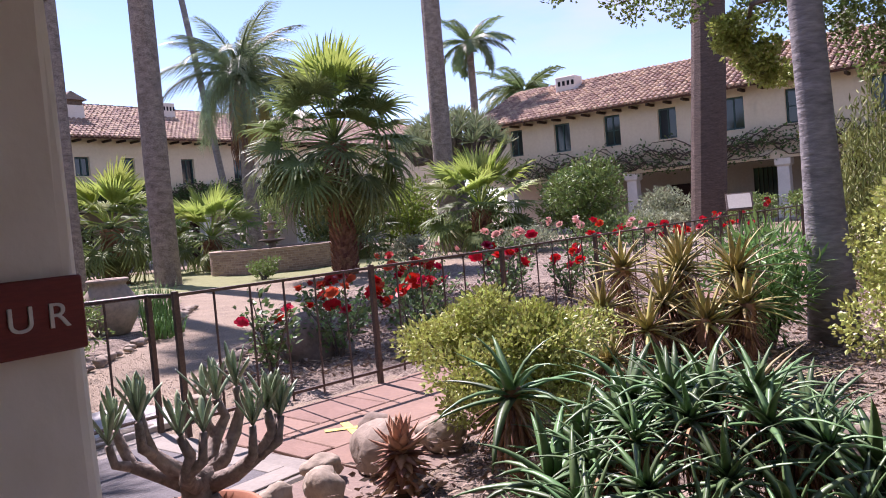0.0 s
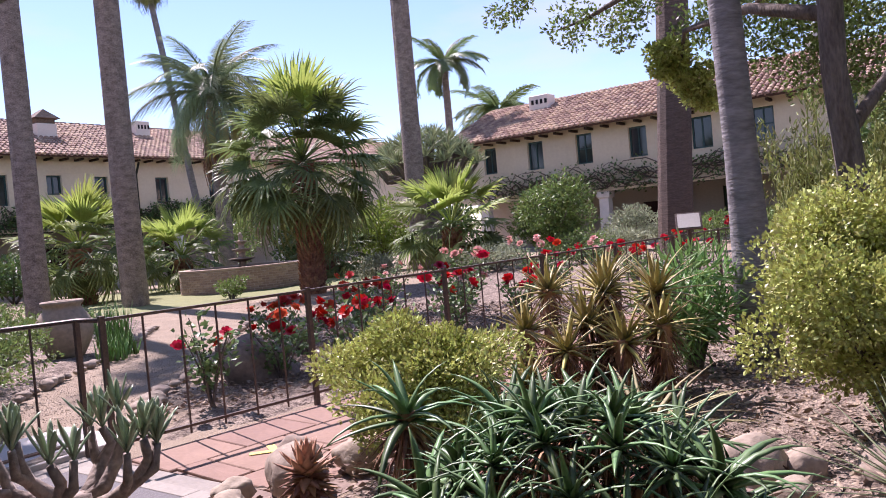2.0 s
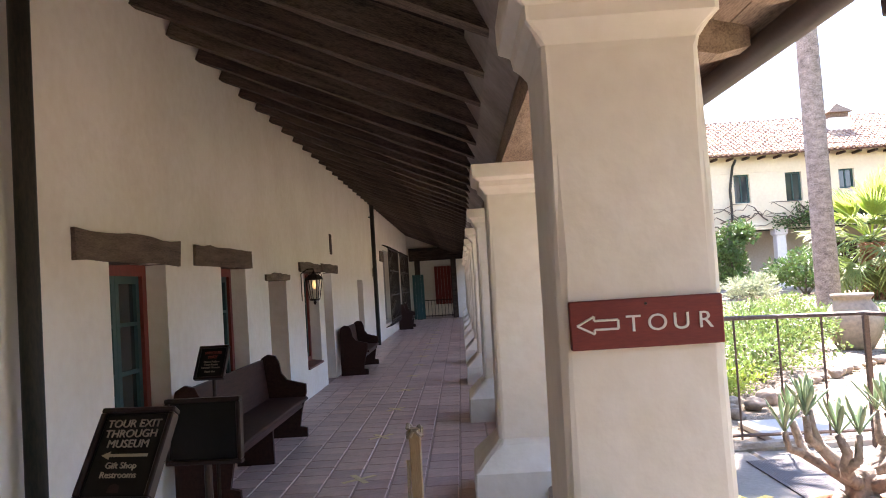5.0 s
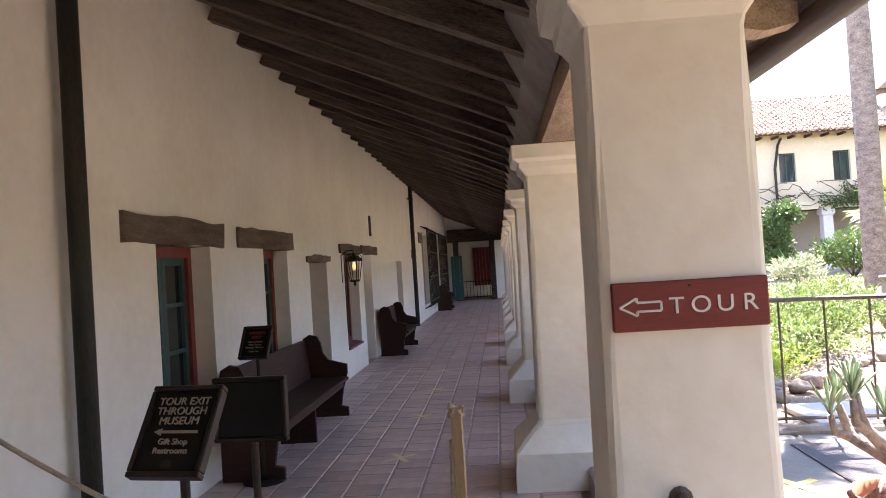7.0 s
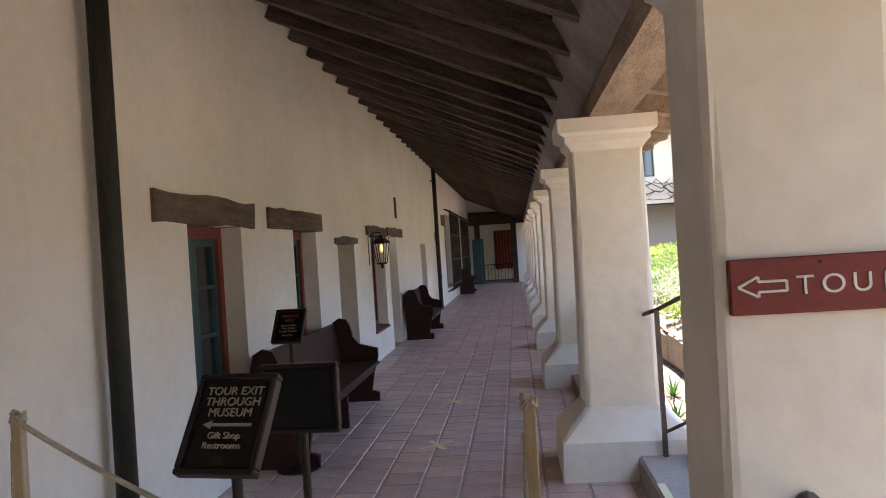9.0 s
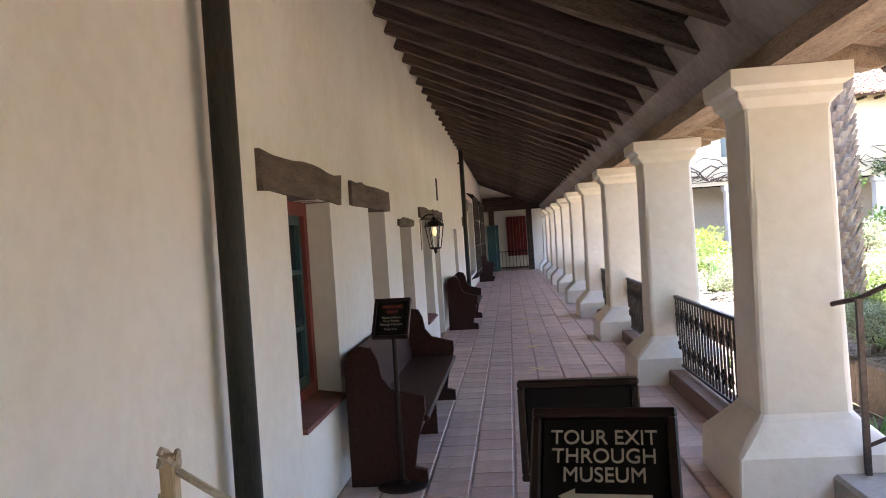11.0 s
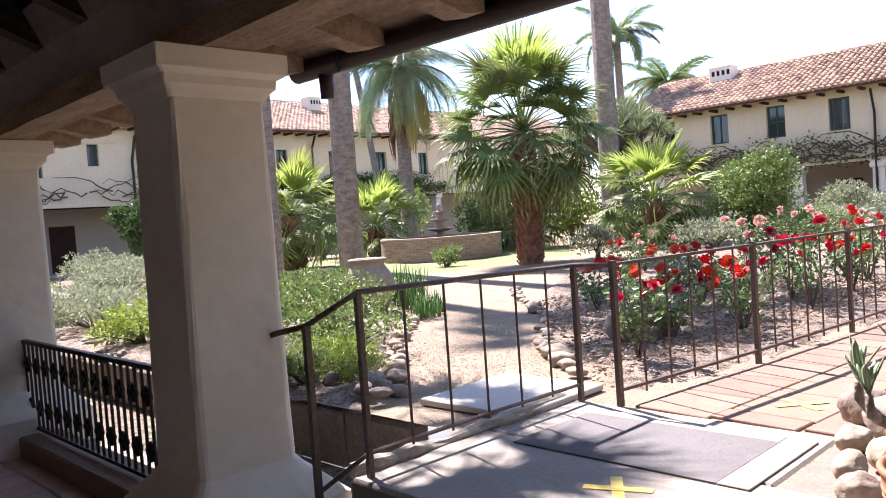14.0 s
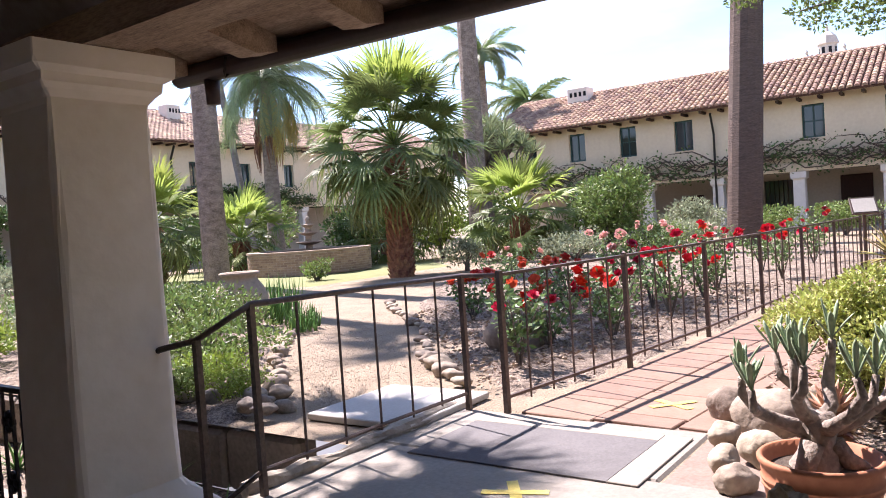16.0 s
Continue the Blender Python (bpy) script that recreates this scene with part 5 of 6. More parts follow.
# trees on the south side of the bed
def tree(name, x, y, z, trunk, limbs, blobs, count, leaf, mat, label, bark="bark", r=.2, wide=.55):
    e = empty(name, pose(x, y, z), label, "tree")
    part("trunk", G().tube(trunk, [r * (1.25 if i == 0 else 1 - .5 * i / len(trunk)) for i in range(len(trunk))], 12, wob=.15), bark, e, smooth=True)
    for lb in limbs:
        part("limb", G().tube(lb, [r * .5, r * .34, r * .22, r * .1][: len(lb)], 8, wob=.15), bark, e, smooth=True)
    tot = sum(b[3] ** 2 for b in blobs)
    for bx, by, bz, br in blobs:
        k = int(count * br ** 2 / tot)
        p, a, c = lumps((bx, by, bz), (br, br, br * .7), 16, k, .36, -1)
        put_mesh("crown", quads_mesh("crown", leaf_quads(p, a, leaf * np.random.uniform(.6, 1.3, k), leaf * wide), mat), e)
    return e


tree("oak_tree", 8.75, 0.55, .35, [(0, 0, -.1), (-.05, .05, 1.2), (-.12, .12, 2.2), (-.15, .1, 3.4), (-.1, 0, 4.6)],
     [[(-.08, .1, 1.7), (.35, -.2, 2.2), (.8, -.5, 2.9), (1.2, -.8, 3.6)], [(-.15, .1, 3.0), (-.9, .7, 3.7), (-1.8, 1.3, 4.1), (-2.6, 1.8, 4.3)], [(-.1, .05, 3.8), (.3, .8, 4.6), (.6, 1.8, 5.2), (1.0, 2.6, 5.4)]],
     [(-.2, -.9, 3.6, 1.3), (.9, -.6, 4.2, 1.6), (-.9, .4, 4.6, 1.1), (-1.5, 1.1, 4.15, .5), (.3, 1.2, 5.2, 1.2), (1.4, .6, 3.2, 1.0), (1.3, 2.0, 5.4, .9), (-2.3, 1.5, 4.4, .55), (2.2, -.2, 2.6, 1.2), (.65, 3.2, 3.5, .3), (.9, 2.65, 3.28, .36), (1.1, 2.25, 3.2, .42), (1.2, 1.95, 3.45, .38), (1.35, 1.35, 3.05, .5), (1.45, .85, 2.85, .5), (1.55, .45, 2.9, .6)], 42000, .054, "oak", "small-leaved evergreen oak with a dark leaning trunk", r=.115)
part("limb", G().tube([(-.12, .12, 2.6), (.4, .8, 2.9), (.9, 1.5, 2.95), (1.3, 1.7, 2.7)], [.06, .045, .025, .01], 8), "bark", bpy.data.objects["oak_tree"], smooth=True)
for bx, by, bz, br in ((1.3, 1.65, 2.62, .3), (1.1, 1.78, 2.78, .26), (1.5, 1.5, 2.45, .28)):
    p, a, q = lumps((bx, by, bz), (br, br, br * .8), 12, 1800, .4, -1)
    put_mesh("crown", quads_mesh("crown", leaf_quads(p, a, .05 * np.random.uniform(.6, 1.3, 1800), .03), "oaklime"), bpy.data.objects["oak_tree"], None, "sunlit yellow-green new leaves")
feather_palm("ringed_palm", 8.75, 1.35, .35, 8.5, .135, 2.6, 22, "tall palm with a smooth gray ringed trunk", (-.2, .27), mat="trunkgray")
for i, (x, y, rx, h, m_, c, lf) in enumerate([(10.5, -1.2, 1.2, 2.4, "shrub", 5000, .16), (12.5, -.6, 1.4, 2.8, "shrub", 5000, .18), (15, 0, 1.8, 3.0, "shrubdark", 5000, .2), (9.5, -3.2, 1.6, 3.0, "shrubdark", 4000, .18), (18, .3, 1.8, 2.6, "shrub", 4000, .2), (22, 0.5, 2.2, 3.0, "shrubdark", 4000, .24), (13, -4, 2.5, 4.5, "oak", 5000, .25), (26, -2, 2.8, 4.0, "shrubdark", 4000, .3)]):
    shrub("tall_shrub", x, y, .33, rx, rx, h, c, lf, m_, "tall loose green shrub at the garden edge", wide=.3, group="garden edge shrubs")

tree("oak_tree", 13.2, -.6, .33, [(0, 0, -.1), (.05, 0, 1.4), (0, .1, 2.8), (.1, .2, 4.4)], [[(0, 0, 2.2), (-.6, .6, 3.0), (-1.2, 1.2, 3.5)], [(0, .1, 2.8), (.6, .9, 3.8), (1.0, 1.6, 4.6)]],
     [(-.8, 1.2, 3.8, 1.3), (.2, 2.2, 4.6, 1.3), (-.5, 0, 4.3, 1.5), (.8, 1.0, 5.2, 1.4), (-1.2, 2.4, 5.0, 1.0), (0, -1.4, 3.8, 1.4), (-1.0, -.6, 2.9, 1.1)], 11000, .1, "oak", "leafy evergreen oak in the garden edge", r=.16)
cc = empty("bamboo_clump", pose(13.0, 1.3, .36), "clump of slender upright yellow-green bamboo", "bamboo")
P, A = [], []
for i in range(60):
    a, d = i * 2.39996, math.sqrt((i + .5) / 60)
    x, y, h = 1.2 * d * math.cos(a), 1.0 * d * math.sin(a), rr(1.2, 2.9) * (1.1 - .3 * d)
    ax, ay = rr(-.3, .3), rr(-.3, .3)
    part("cane", G().tube([(x, y, -.02), (x + ax * .4, y + ay * .4, h * .6), (x + ax, y + ay, h)], [.014, .011, .005], 5), "cactus", cc)
    for k in range(260):
        t = rr(.05, 1)
        P.append((x + ax * t * t + rr(-.08, .08), y + ay * t * t + rr(-.08, .08), h * t))
        A.append((rr(-.5, .5), rr(-.5, .5), rr(.2, 1)))
put_mesh("foliage", quads_mesh("foliage", leaf_quads(np.array(P), unit(np.array(A)), np.random.uniform(.06, .13, len(P)), .024), "cactus"), cc)

for lb in ([(-.1, .05, 3.6), (.4, 1.0, 3.9), (.9, 2.0, 3.6), (.7, 3.2, 3.6)], [(-.12, .1, 3.0), (.6, .4, 3.3), (1.3, 1.0, 3.1), (1.4, 1.4, 3.0)], [(.6, 1.4, 3.8), (1.0, 1.9, 3.5), (.95, 2.5, 3.3), (.9, 2.8, 3.25)]):
    part("limb", G().tube(lb, [.05, .035, .02, .008], 7), "bark", bpy.data.objects["oak_tree"], smooth=True)

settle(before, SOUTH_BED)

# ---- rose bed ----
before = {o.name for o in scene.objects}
def rose_flower(name, mat):
    g = G()
    for ring_, (n, r, e) in enumerate(((5, .045, 20), (5, .038, 45), (4, .028, 68), (3, .018, 82))):
        for i in range(n):
            a = i * 6.2832 / n + ring_ * .6
            c, s, ce, se = math.cos(a), math.sin(a), math.cos(radians(e)), math.sin(radians(e))
            d, sd = Vector((c * ce, s * ce, se)), Vector((-s, c, 0))
            up = Vector((-c * se, -s * se, ce))
            g.add([Vector((0, 0, .004 * ring_)), d * r * .6 + sd * r * .6 + up * .004, d * r * 1.05 + sd * r * .3 - up * .004, d * r * 1.05 - sd * r * .3 - up * .004, d * r * .6 - sd * r * .6 + up * .004], [(0, 1, 2, 3, 4)])
    return g.mesh(name, mat, True)


ROSES = {k: rose_flower("bloom", "rose" + k) for k in ("red", "coral", "pink")}


def rose_bush(x, y, h, col, n, label, spread=.42):
    e = empty("rose_bush", pose(x, y, .37), label, "rose bush", "roses in the bed")
    g, P, A = G(), [], []
    tips = []
    for i in range(7):
        a, d = i * 2.39996 + rr(-.3, .3), spread * rr(.35, 1)
        q = Vector((math.cos(a) * d, math.sin(a) * d, h * rr(.65, 1)))
        m_ = Vector((q.x * .35, q.y * .35, q.z * .5))
        g.tube([(0, 0, -.02), m_, q], [.012, .008, .004], 5)
        tips += [q, q + Vector((rr(-.12, .12), rr(-.12, .12), rr(-.1, .06))), m_.lerp(q, .7) + Vector((rr(-.1, .1), rr(-.1, .1), .08))]
        for k in range(38):
            t = rr(.35, 1)
            p = m_.lerp(q, (t - .5) * 2) if t > .5 else Vector((0, 0, 0)).lerp(m_, t * 2)
            P.append(p + Vector((rr(-.1, .1), rr(-.1, .1), rr(-.09, .07))))
            A.append((rr(-1, 1), rr(-1, 1), rr(-.2, .8)))
    tagged(part("cane", g, "bark", e), kind="stuff")
    P, A = np.array(P), unit(np.array(A))
    put_mesh("foliage", quads_mesh("foliage", leaf_quads(P, A, np.random.uniform(.05, .085, len(P)), .042), "roseleaf"), e)
    for q in random.sample(tips, min(n, len(tips))):
        s = rr(1.4, 2.3)
        put_mesh("bloom", ROSES[col], e, Matrix.Translation(q + Vector((0, 0, .02))) @ Matrix.Rotation(rr(-.9, .9), 4, "X") @ Matrix.Rotation(rr(-.9, .9), 4, "Y") @ Matrix.Diagonal((s * .85, s * .85, s * 1.5, 1)))


for x, y, h, col, n in [(6.35, 5.15, .85, "red", 5), (7.3, 5.35, .75, "red", 8), (7.9, 4.95, .85, "red", 8), (8.7, 5.3, .85, "red", 10), (9.5, 4.9, .85, "red", 9), (8.4, 6.2, .8, "coral", 11), (9.4, 6.1, .85, "coral", 10), (9.0, 7.3, .75, "coral", 12), (10.3, 5.4, .9, "red", 10), (11.2, 5.0, .9, "red", 8),
                        (10.4, 6.9, .8, "coral", 9), (11.6, 6.2, .85, "pink", 8), (12.2, 5.1, .95, "red", 8), (12.8, 7.0, 1.0, "pink", 10), (13.4, 5.6, 1.0, "red", 8), (14.2, 4.6, 1.0, "red", 8), (14.6, 6.7, 1.1, "pink", 9), (15.6, 5.2, 1.0, "red", 9), (16.5, 6.3, 1.1, "pink", 9), (17.2, 4.6, 1.0, "red", 8), (11.8, 8.6, .9, "coral", 6), (18.6, 5.4, 1.0, "red", 7), (13.8, 9.4, .9, "pink", 6), (20.0, 5.0, 1.1, "red", 7)]:
    rose_bush(x, y, h * rr(.72, .95), col, max(3, int(n * .75)), {"red": "rose bush with deep red blooms", "coral": "rose bush with coral orange blooms", "pink": "rose bush with pale pink blooms"}[col])
boulder(7.3, 5.75, .52, .3, .26, .27, "upright pale gray-brown boulder among the roses", group="rose bed boulders")
boulder(7.55, 5.6, .40, .22, .15, .1, "flat reddish stone beside the rose boulder", "stone")
# stones edging the paths
for i in range(26):
    t = i / 25
    x, y = 5.75 + 5.0 * t, 5.35 + 4.6 * t + .12 * math.sin(9 * t)
    s = rr(.05, .09) * (1.3 if t < .15 else 1)
    boulder(x + rr(-.05, .05), y + rr(-.05, .05), .36 + s * .25, s * 1.25, s, s * .6, "rounded pale edging stone beside the earth path", group="path edging stones")
for i in range(34):
    t = i / 33
    x, y = 4.95 + 5.5 * t, 6.55 + 5.5 * t + .1 * math.sin(8 * t)
    s = rr(.05, .085) * (1.5 if t < .12 else 1)
    boulder(x + rr(-.05, .05), y + rr(-.05, .05), .36 + s * .25, s * 1.2, s, s * .65, "rounded pale edging stone beside the earth path", group="path edging stones")
WALK = [(5.2, 5.2), (5.8, 5.55), (10.8, 10.1), (15.0, 12.9), (13.5, 15.0), (11.2, 13.6), (10.3, 12.0), (4.95, 6.45), (4.45, 6.0)]
g = G()
oct_f = [(0, 2, 4), (2, 1, 4), (1, 3, 4), (3, 0, 4), (2, 0, 5), (1, 2, 5), (3, 1, 5), (0, 3, 5)]
cnt = 0
while cnt < 3200:
    x, y = rr(4.4, 14), rr(5, 14)
    if not inside((x, y), WALK) or random.random() > 1.4 - .13 * (x + y - 9):
        continue
    s = rr(.003, .009) * (1.8 if random.random() < .05 else 1)
    g.add([(s * rr(.7, 1.3), 0, 0), (-s * rr(.7, 1.3), 0, 0), (0, s, 0), (0, -s * rr(.7, 1.2), 0), (0, 0, s * .6), (0, 0, -s * .5)], oct_f, Matrix.Translation((x, y, .334)) @ Matrix.Rotation(rr(0, 6.28), 4, "Z"))
    cnt += 1
tagged(part("path_gravel", g, "grit"), "small loose pebbles and grit on the earth path", "gravel", kind="stuff")
g = G()
for i in range(42):
    y = 5.6 + i * .72
    g.cbox(4.2 + rr(-.02, .02), y, -.12, 4.42 + rr(-.02, .03), y + .715, .30 + rr(-.02, .03), .03)
setting(part("retaining_wall", g, "stone"), "low stained stone retaining wall along the trench", "wall")
for i in range(30):
    boulder(4.5 + rr(-.12, .2), 6.0 + i * .5 + rr(-.2, .2), .37, rr(.05, .10), rr(.045, .085), rr(.035, .06), "rough stone on top of the retaining wall", "stone", "retaining wall stones")
for i in range(10):
    boulder(4.6 + rr(-.2, .35), 6.1 + i * .14 + rr(-.1, .1), .42, rr(.05, .11), rr(.05, .09), rr(.04, .07), "rough stone at the bed corner", "stone", "bed corner stones")

# ---- herb bed ----
HERB = [(4.72, 6.85, .34, .24, "shrublime", 2600, .03), (4.5, 7.2, .3, .3, "shrub", 2400, .03), (4.42, 7.75, .36, .48, "shrubgray", 3600, .035), (4.8, 8.6, .42, .5, "shrub", 2800, .04), (5.5, 8.0, .75, .55, "shrub", 2600, .06), (6.3, 9.2, .95, .8, "shrub", 3600, .06), (5.0, 7.4, .45, .3, "shrublime", 1300, .05), (5.4, 9.8, .8, .6, "shrub", 2400, .06), (7.2, 10.6, .8, .7, "shrub", 2400, .06), (4.9, 11.2, .7, .55, "shrublime", 2000, .07), (6.2, 12, 1.0, .55, "shrubgray", 3000, .07), (5.2, 13.5, .9, .6, "shrubgray", 2600, .07),
        (7.5, 13.8, 1.1, .6, "shrubgray", 2800, .07), (8.8, 12.4, .7, .5, "shrub", 1800, .07), (5.8, 15.6, 1.2, .6, "shrubgray", 2800, .08), (8.2, 16.2, 1.2, .55, "shrub", 2500, .08), (5.3, 18, 1.1, .7, "shrub", 2500, .09), (7.8, 18.8, 1.3, .7, "shrubgray", 2500, .09), (6, 21, 1.3, .8, "shrub", 2500, .1), (9, 22, 1.2, 1.0, "shrubgray", 2400, .1), (7, 24.5, 1.2, 1.2, "shrublime", 2400, .1), (9.8, 25.5, 1.2, 1.1, "shrubgray", 2200, .1), (5.4, 27, 1.2, 1.5, "shrubdark", 2400, .12), (9.9, 14.2, .8, .45, "shrubgray", 1600, .08), (10.2, 18.2, .9, .5, "shrub", 1600, .08)]
for x, y, r, h, m_, c, lf in HERB:
    shrub("herb_shrub", x, y, .36, r, r, h, c, lf, m_, {"shrub": "low spreading green garden shrub", "shrublime": "bright lime-green low plant", "shrubgray": "soft gray-green herb clump", "shrubdark": "dark green rounded shrub"}[m_], wide=.42, n=26, lump=.3, group="herb bed plants")
for x, y in ((3.7, 5.75), (3.85, 6.6), (3.6, 7.3), (3.8, 8.4), (3.7, 10), (3.8, 12)):
    f = empty("trench_fern", pose(x, y, -.13), "dark fern growing in the shaded trench", "fern", "trench ferns")
    put_mesh("leaves", rosette(22, rr(.3, .45), .03, 15, 80, .8, "leaves", "reed", 5, .1), f)


def reeds(x, y, h, n, label, r=.22):
    e = empty("reed_clump", pose(x, y, .36), label, "reeds", "upright strap-leaved clumps")
    g = G()
    for i in range(n):
        a, d = rr(0, 6.28), r * math.sqrt(random.random())
        blade(g, (math.cos(a) * d, math.sin(a) * d, 0), rr(0, 6.28), radians(rr(70, 89)), h * rr(.6, 1.05), .028, -rr(0, .35), 4, .12)
    part("leaves", g, "reed", e, smooth=True)


for x, y, h in ((8.45, 10.1, .72), (8.7, 10.6, .7), (7.1, 11.2, .7), (7.6, 11.9, .6), (6.4, 13.4, .6), (4.9, 14.6, .6), (8.2, 9.5, .35), (7.9, 9.2, .3)):
    reeds(x, y, h, 70, "upright clump of green sword-shaped leaves")
urn = empty("clay_urn", pose(7.9, 10.4, .36), "large weathered clay urn with narrow rim", "urn")
part("body", G().lathe([(.2, 0), (.24, .03), (.33, .2), (.38, .36), (.375, .45), (.33, .56), (.26, .66), (.235, .70), (.25, .73), (.275, .75), (.28, .78), (.26, .79), (.22, .78), (.2, .70)], 32), "urn", urn, smooth=True)
ag2 = empty("agave", pose(12.8, 26.9, .36), "dark green spiky agave rosette", "succulent")
put_mesh("leaves", rosette(40, 1.3, .14, 5, 75, .3, "leaves", "aloe", 5, .2), ag2, pose(0, 0, .2))
tree("dark_conifer", 13.2, 29.6, .35, [(0, 0, -.1), (0, 0, 1.5), (.05, 0, 3.0)], [], [(0, 0, 1.2, 1.1), (-.3, .2, 2.0, .9), (.4, 0, 2.6, .7)], 5000, .16, "shrubdark", "dark bushy evergreen by the far wing", r=.12)

# ---- fountain ----
FX, FY, FR = 18.6, 19.6, 1.95
fo = empty("fountain", pose(FX, FY, .36), "round brick fountain basin with a tiered stone jet", "fountain")
part("basin_wall", G().lathe([(FR, 0), (FR, .66), (FR - .3, .66), (FR - .3, .1)], 56), "mortar", fo)
part("coping", G().lathe([(FR - .32, .67), (FR - .32, .73), (FR + .03, .73), (FR + .03, .67)], 56), "brick", fo)
bk = G().cbox(-.105, -.012, -.028, .105, .012, .028, .004).mesh("brick", "brick")
bk.transform(Matrix.Identity(4))
for j in range(9):
    for i in range(52):
        a = (i + .5 * (j % 2)) * 2 * math.pi / 52
        if -2.75 < (a if a < math.pi else a - 2 * math.pi) < -.25 or True:
            if math.cos(a) * -.66 + math.sin(a) * -.75 > .05:
                put_mesh("brick", bk, fo, Matrix.Translation((FR * math.cos(a), FR * math.sin(a), .04 + j * .07)) @ Matrix.Rotation(a + math.pi / 2, 4, "Z"))
for r, z0 in ((.42, .95), (.3, 1.25), (.2, 1.5)):
    part("tier", G().lathe([(.06, z0 - .16), (.07, z0 - .1), (r * .8, z0 - .03), (r, z0), (r, z0 + .03), (r * .7, z0 + .02), (.05, z0 + .06)], 20), "urn", fo, smooth=True)
part("pedestal", G().lathe([(.2, 0), (.2, .5), (.12, .6), (.1, 1.5), (.06, 1.6), (.08, 1.7), (.02, 1.8)], 14), "urn", fo, smooth=True)

# ---- palms ----
fan_palm("fan_palm", 16.3, 14.1, .36, 3.3, .27, 2.42, 58, "fan palm with a rough brown trunk and full green crown", young=.14, bottom=-54, top=90)
fan_palm("fan_palm", 22.3, 13.9, .36, 1.35, .28, 2.15, 40, "low young fan palm with bright upper fronds", young=.4, bottom=-45)
fan_palm("fan_palm", 14.8, 22.4, .36, 1.7, .3, 2.05, 42, "low young fan palm with bright upper fronds", young=.35, bottom=-55)
fan_palm("fan_palm", 19.0, 23.3, .36, 1.1, .28, 2.0, 36, "low young fan palm with bright upper fronds", young=.4, bottom=-35)
fan_palm("fan_palm", 22.5, 19.5, .36, .8, .3, 2.0, 34, "low dark fan palm behind the fountain", young=.05, bottom=-35)
fan_palm("skyduster_palm", 11.6, 18.7, .36, 17, .25, 1.8, 30, "very tall palm with a slim gray-brown trunk", boots=False)
fan_palm("skyduster_palm", 14.2, 18.75, .36, 17, .30, 1.8, 30, "very tall palm with a slim gray-brown trunk", boots=False)
fan_palm("skyduster_palm", 23.95, 16.45, .36, 20, .31, 1.9, 30, "very tall palm with a slim gray-brown trunk", boots=False)
fan_palm("skyduster_palm", 24.0, 28.2, .36, 13.6, .14, 1.5, 26, "slender leaning palm with a thin trunk", boots=False, lean=(-1.06, 1.44), bottom=-75, bark="trunkgray")
fan_palm("date_palm", 25.3, 7.8, .36, 16, .46, 3.0, 36, "massive date palm with a dark cross-hatched trunk", boots=False, lean=(.6, -.8), bark="trunkdark")
feather_palm("queen_palm", 22.6, 25.4, .36, 7.5, .34, 3.7, 38, "queen palm with arching feathery fronds", mat="trunk", top=86, bottom=-8, leaf=QUEEN)
qp = bpy.data.objects["queen_palm"]
for az, ln in ((-110, 2.6), (-60, 2.0), (-140, 1.7), (40, 2.2)):
    g = G()
    ca, sa_ = math.cos(radians(az)), math.sin(radians(az))
    for i in range(46):
        t = rr(0, 1)
        px, pz = .55 + .5 * t + rr(-.06, .06), 6.9 - t * .5
        g.tube([(ca * px, sa_ * px, pz), (ca * (px + .1) + rr(-.15, .15), sa_ * (px + .1) + rr(-.15, .15), pz - ln * rr(.3, .6)), (ca * (px + .1) + rr(-.2, .2), sa_ * (px + .1) + rr(-.2, .2), pz - ln * rr(.7, 1))], [.012, .02, .008], 4)
    tagged(part("fruit_bunch", g, "yellowfr", qp, "hanging yellow fruit bunch"), kind="stuff")
g = G()
for i in range(90):
    a, t = rr(0, 6.28), rr(0, 1)
    r0 = .3 + .12 * t
    g.tube([(r0 * math.cos(a), r0 * math.sin(a), 7.2 - 2.2 * t), ((r0 + .2) * math.cos(a), (r0 + .2) * math.sin(a), 6.7 - 2.2 * t), ((r0 + .1) * math.cos(a + .2), (r0 + .1) * math.sin(a + .2), 5.9 - 2.2 * t)], [.05, .03, .01], 4)
tagged(part("dry_skirt", g, "aloedry", qp, "shaggy dry frond bases"), kind="stuff")
feather_palm("far_palm", 36.5, 23.5, .36, 10.2, .25, 2.5, 20, "far feather palm above the tiled roof", top=65, bottom=0)
feather_palm("tree_fern_palm", 43.0, 24.2, .36, 8.3, .3, 3.3, 18, "far arching yellow-green palm behind the roof", top=55, bottom=10)
# criss-cross trunk close behind the second column
fan_palm("date_palm", 4.84, 9.5, .30, 5.6, .2, 1.8, 22, "palm with a criss-cross patterned gray trunk", scale="scale", bottom=-20)

# dragon tree
dt = empty("dragon_tree", pose(26.3, 17.7, .36), "umbrella-crowned dragon tree with spiky gray-green foliage", "tree")
part("trunk", G().tube([(0, 0, 0), (.1, 0, 1.5), (.1, .1, 2.6)], [.5, .4, .34], 12, wob=.2), "bark", dt)
g, P, A = G(), [], []
for i in range(46):
    a, d = i * 2.39996, 2.1 * math.sqrt((i + .5) / 46)
    q = Vector((math.cos(a) * d, math.sin(a) * d, 5.0 - .30 * d * d))
    part("branch", G().tube([(.1, .1, 2.5), (q.x * .45, q.y * .45, 3.4), (q.x * .8, q.y * .8, q.z - .5), q], [.16, .11, .08, .06], 6), "bark", dt)
    for k in range(46):
        v = Vector((rr(-1, 1), rr(-1, 1), rr(-.1, 1.2))).normalized()
        P.append(q)
        A.append(v)
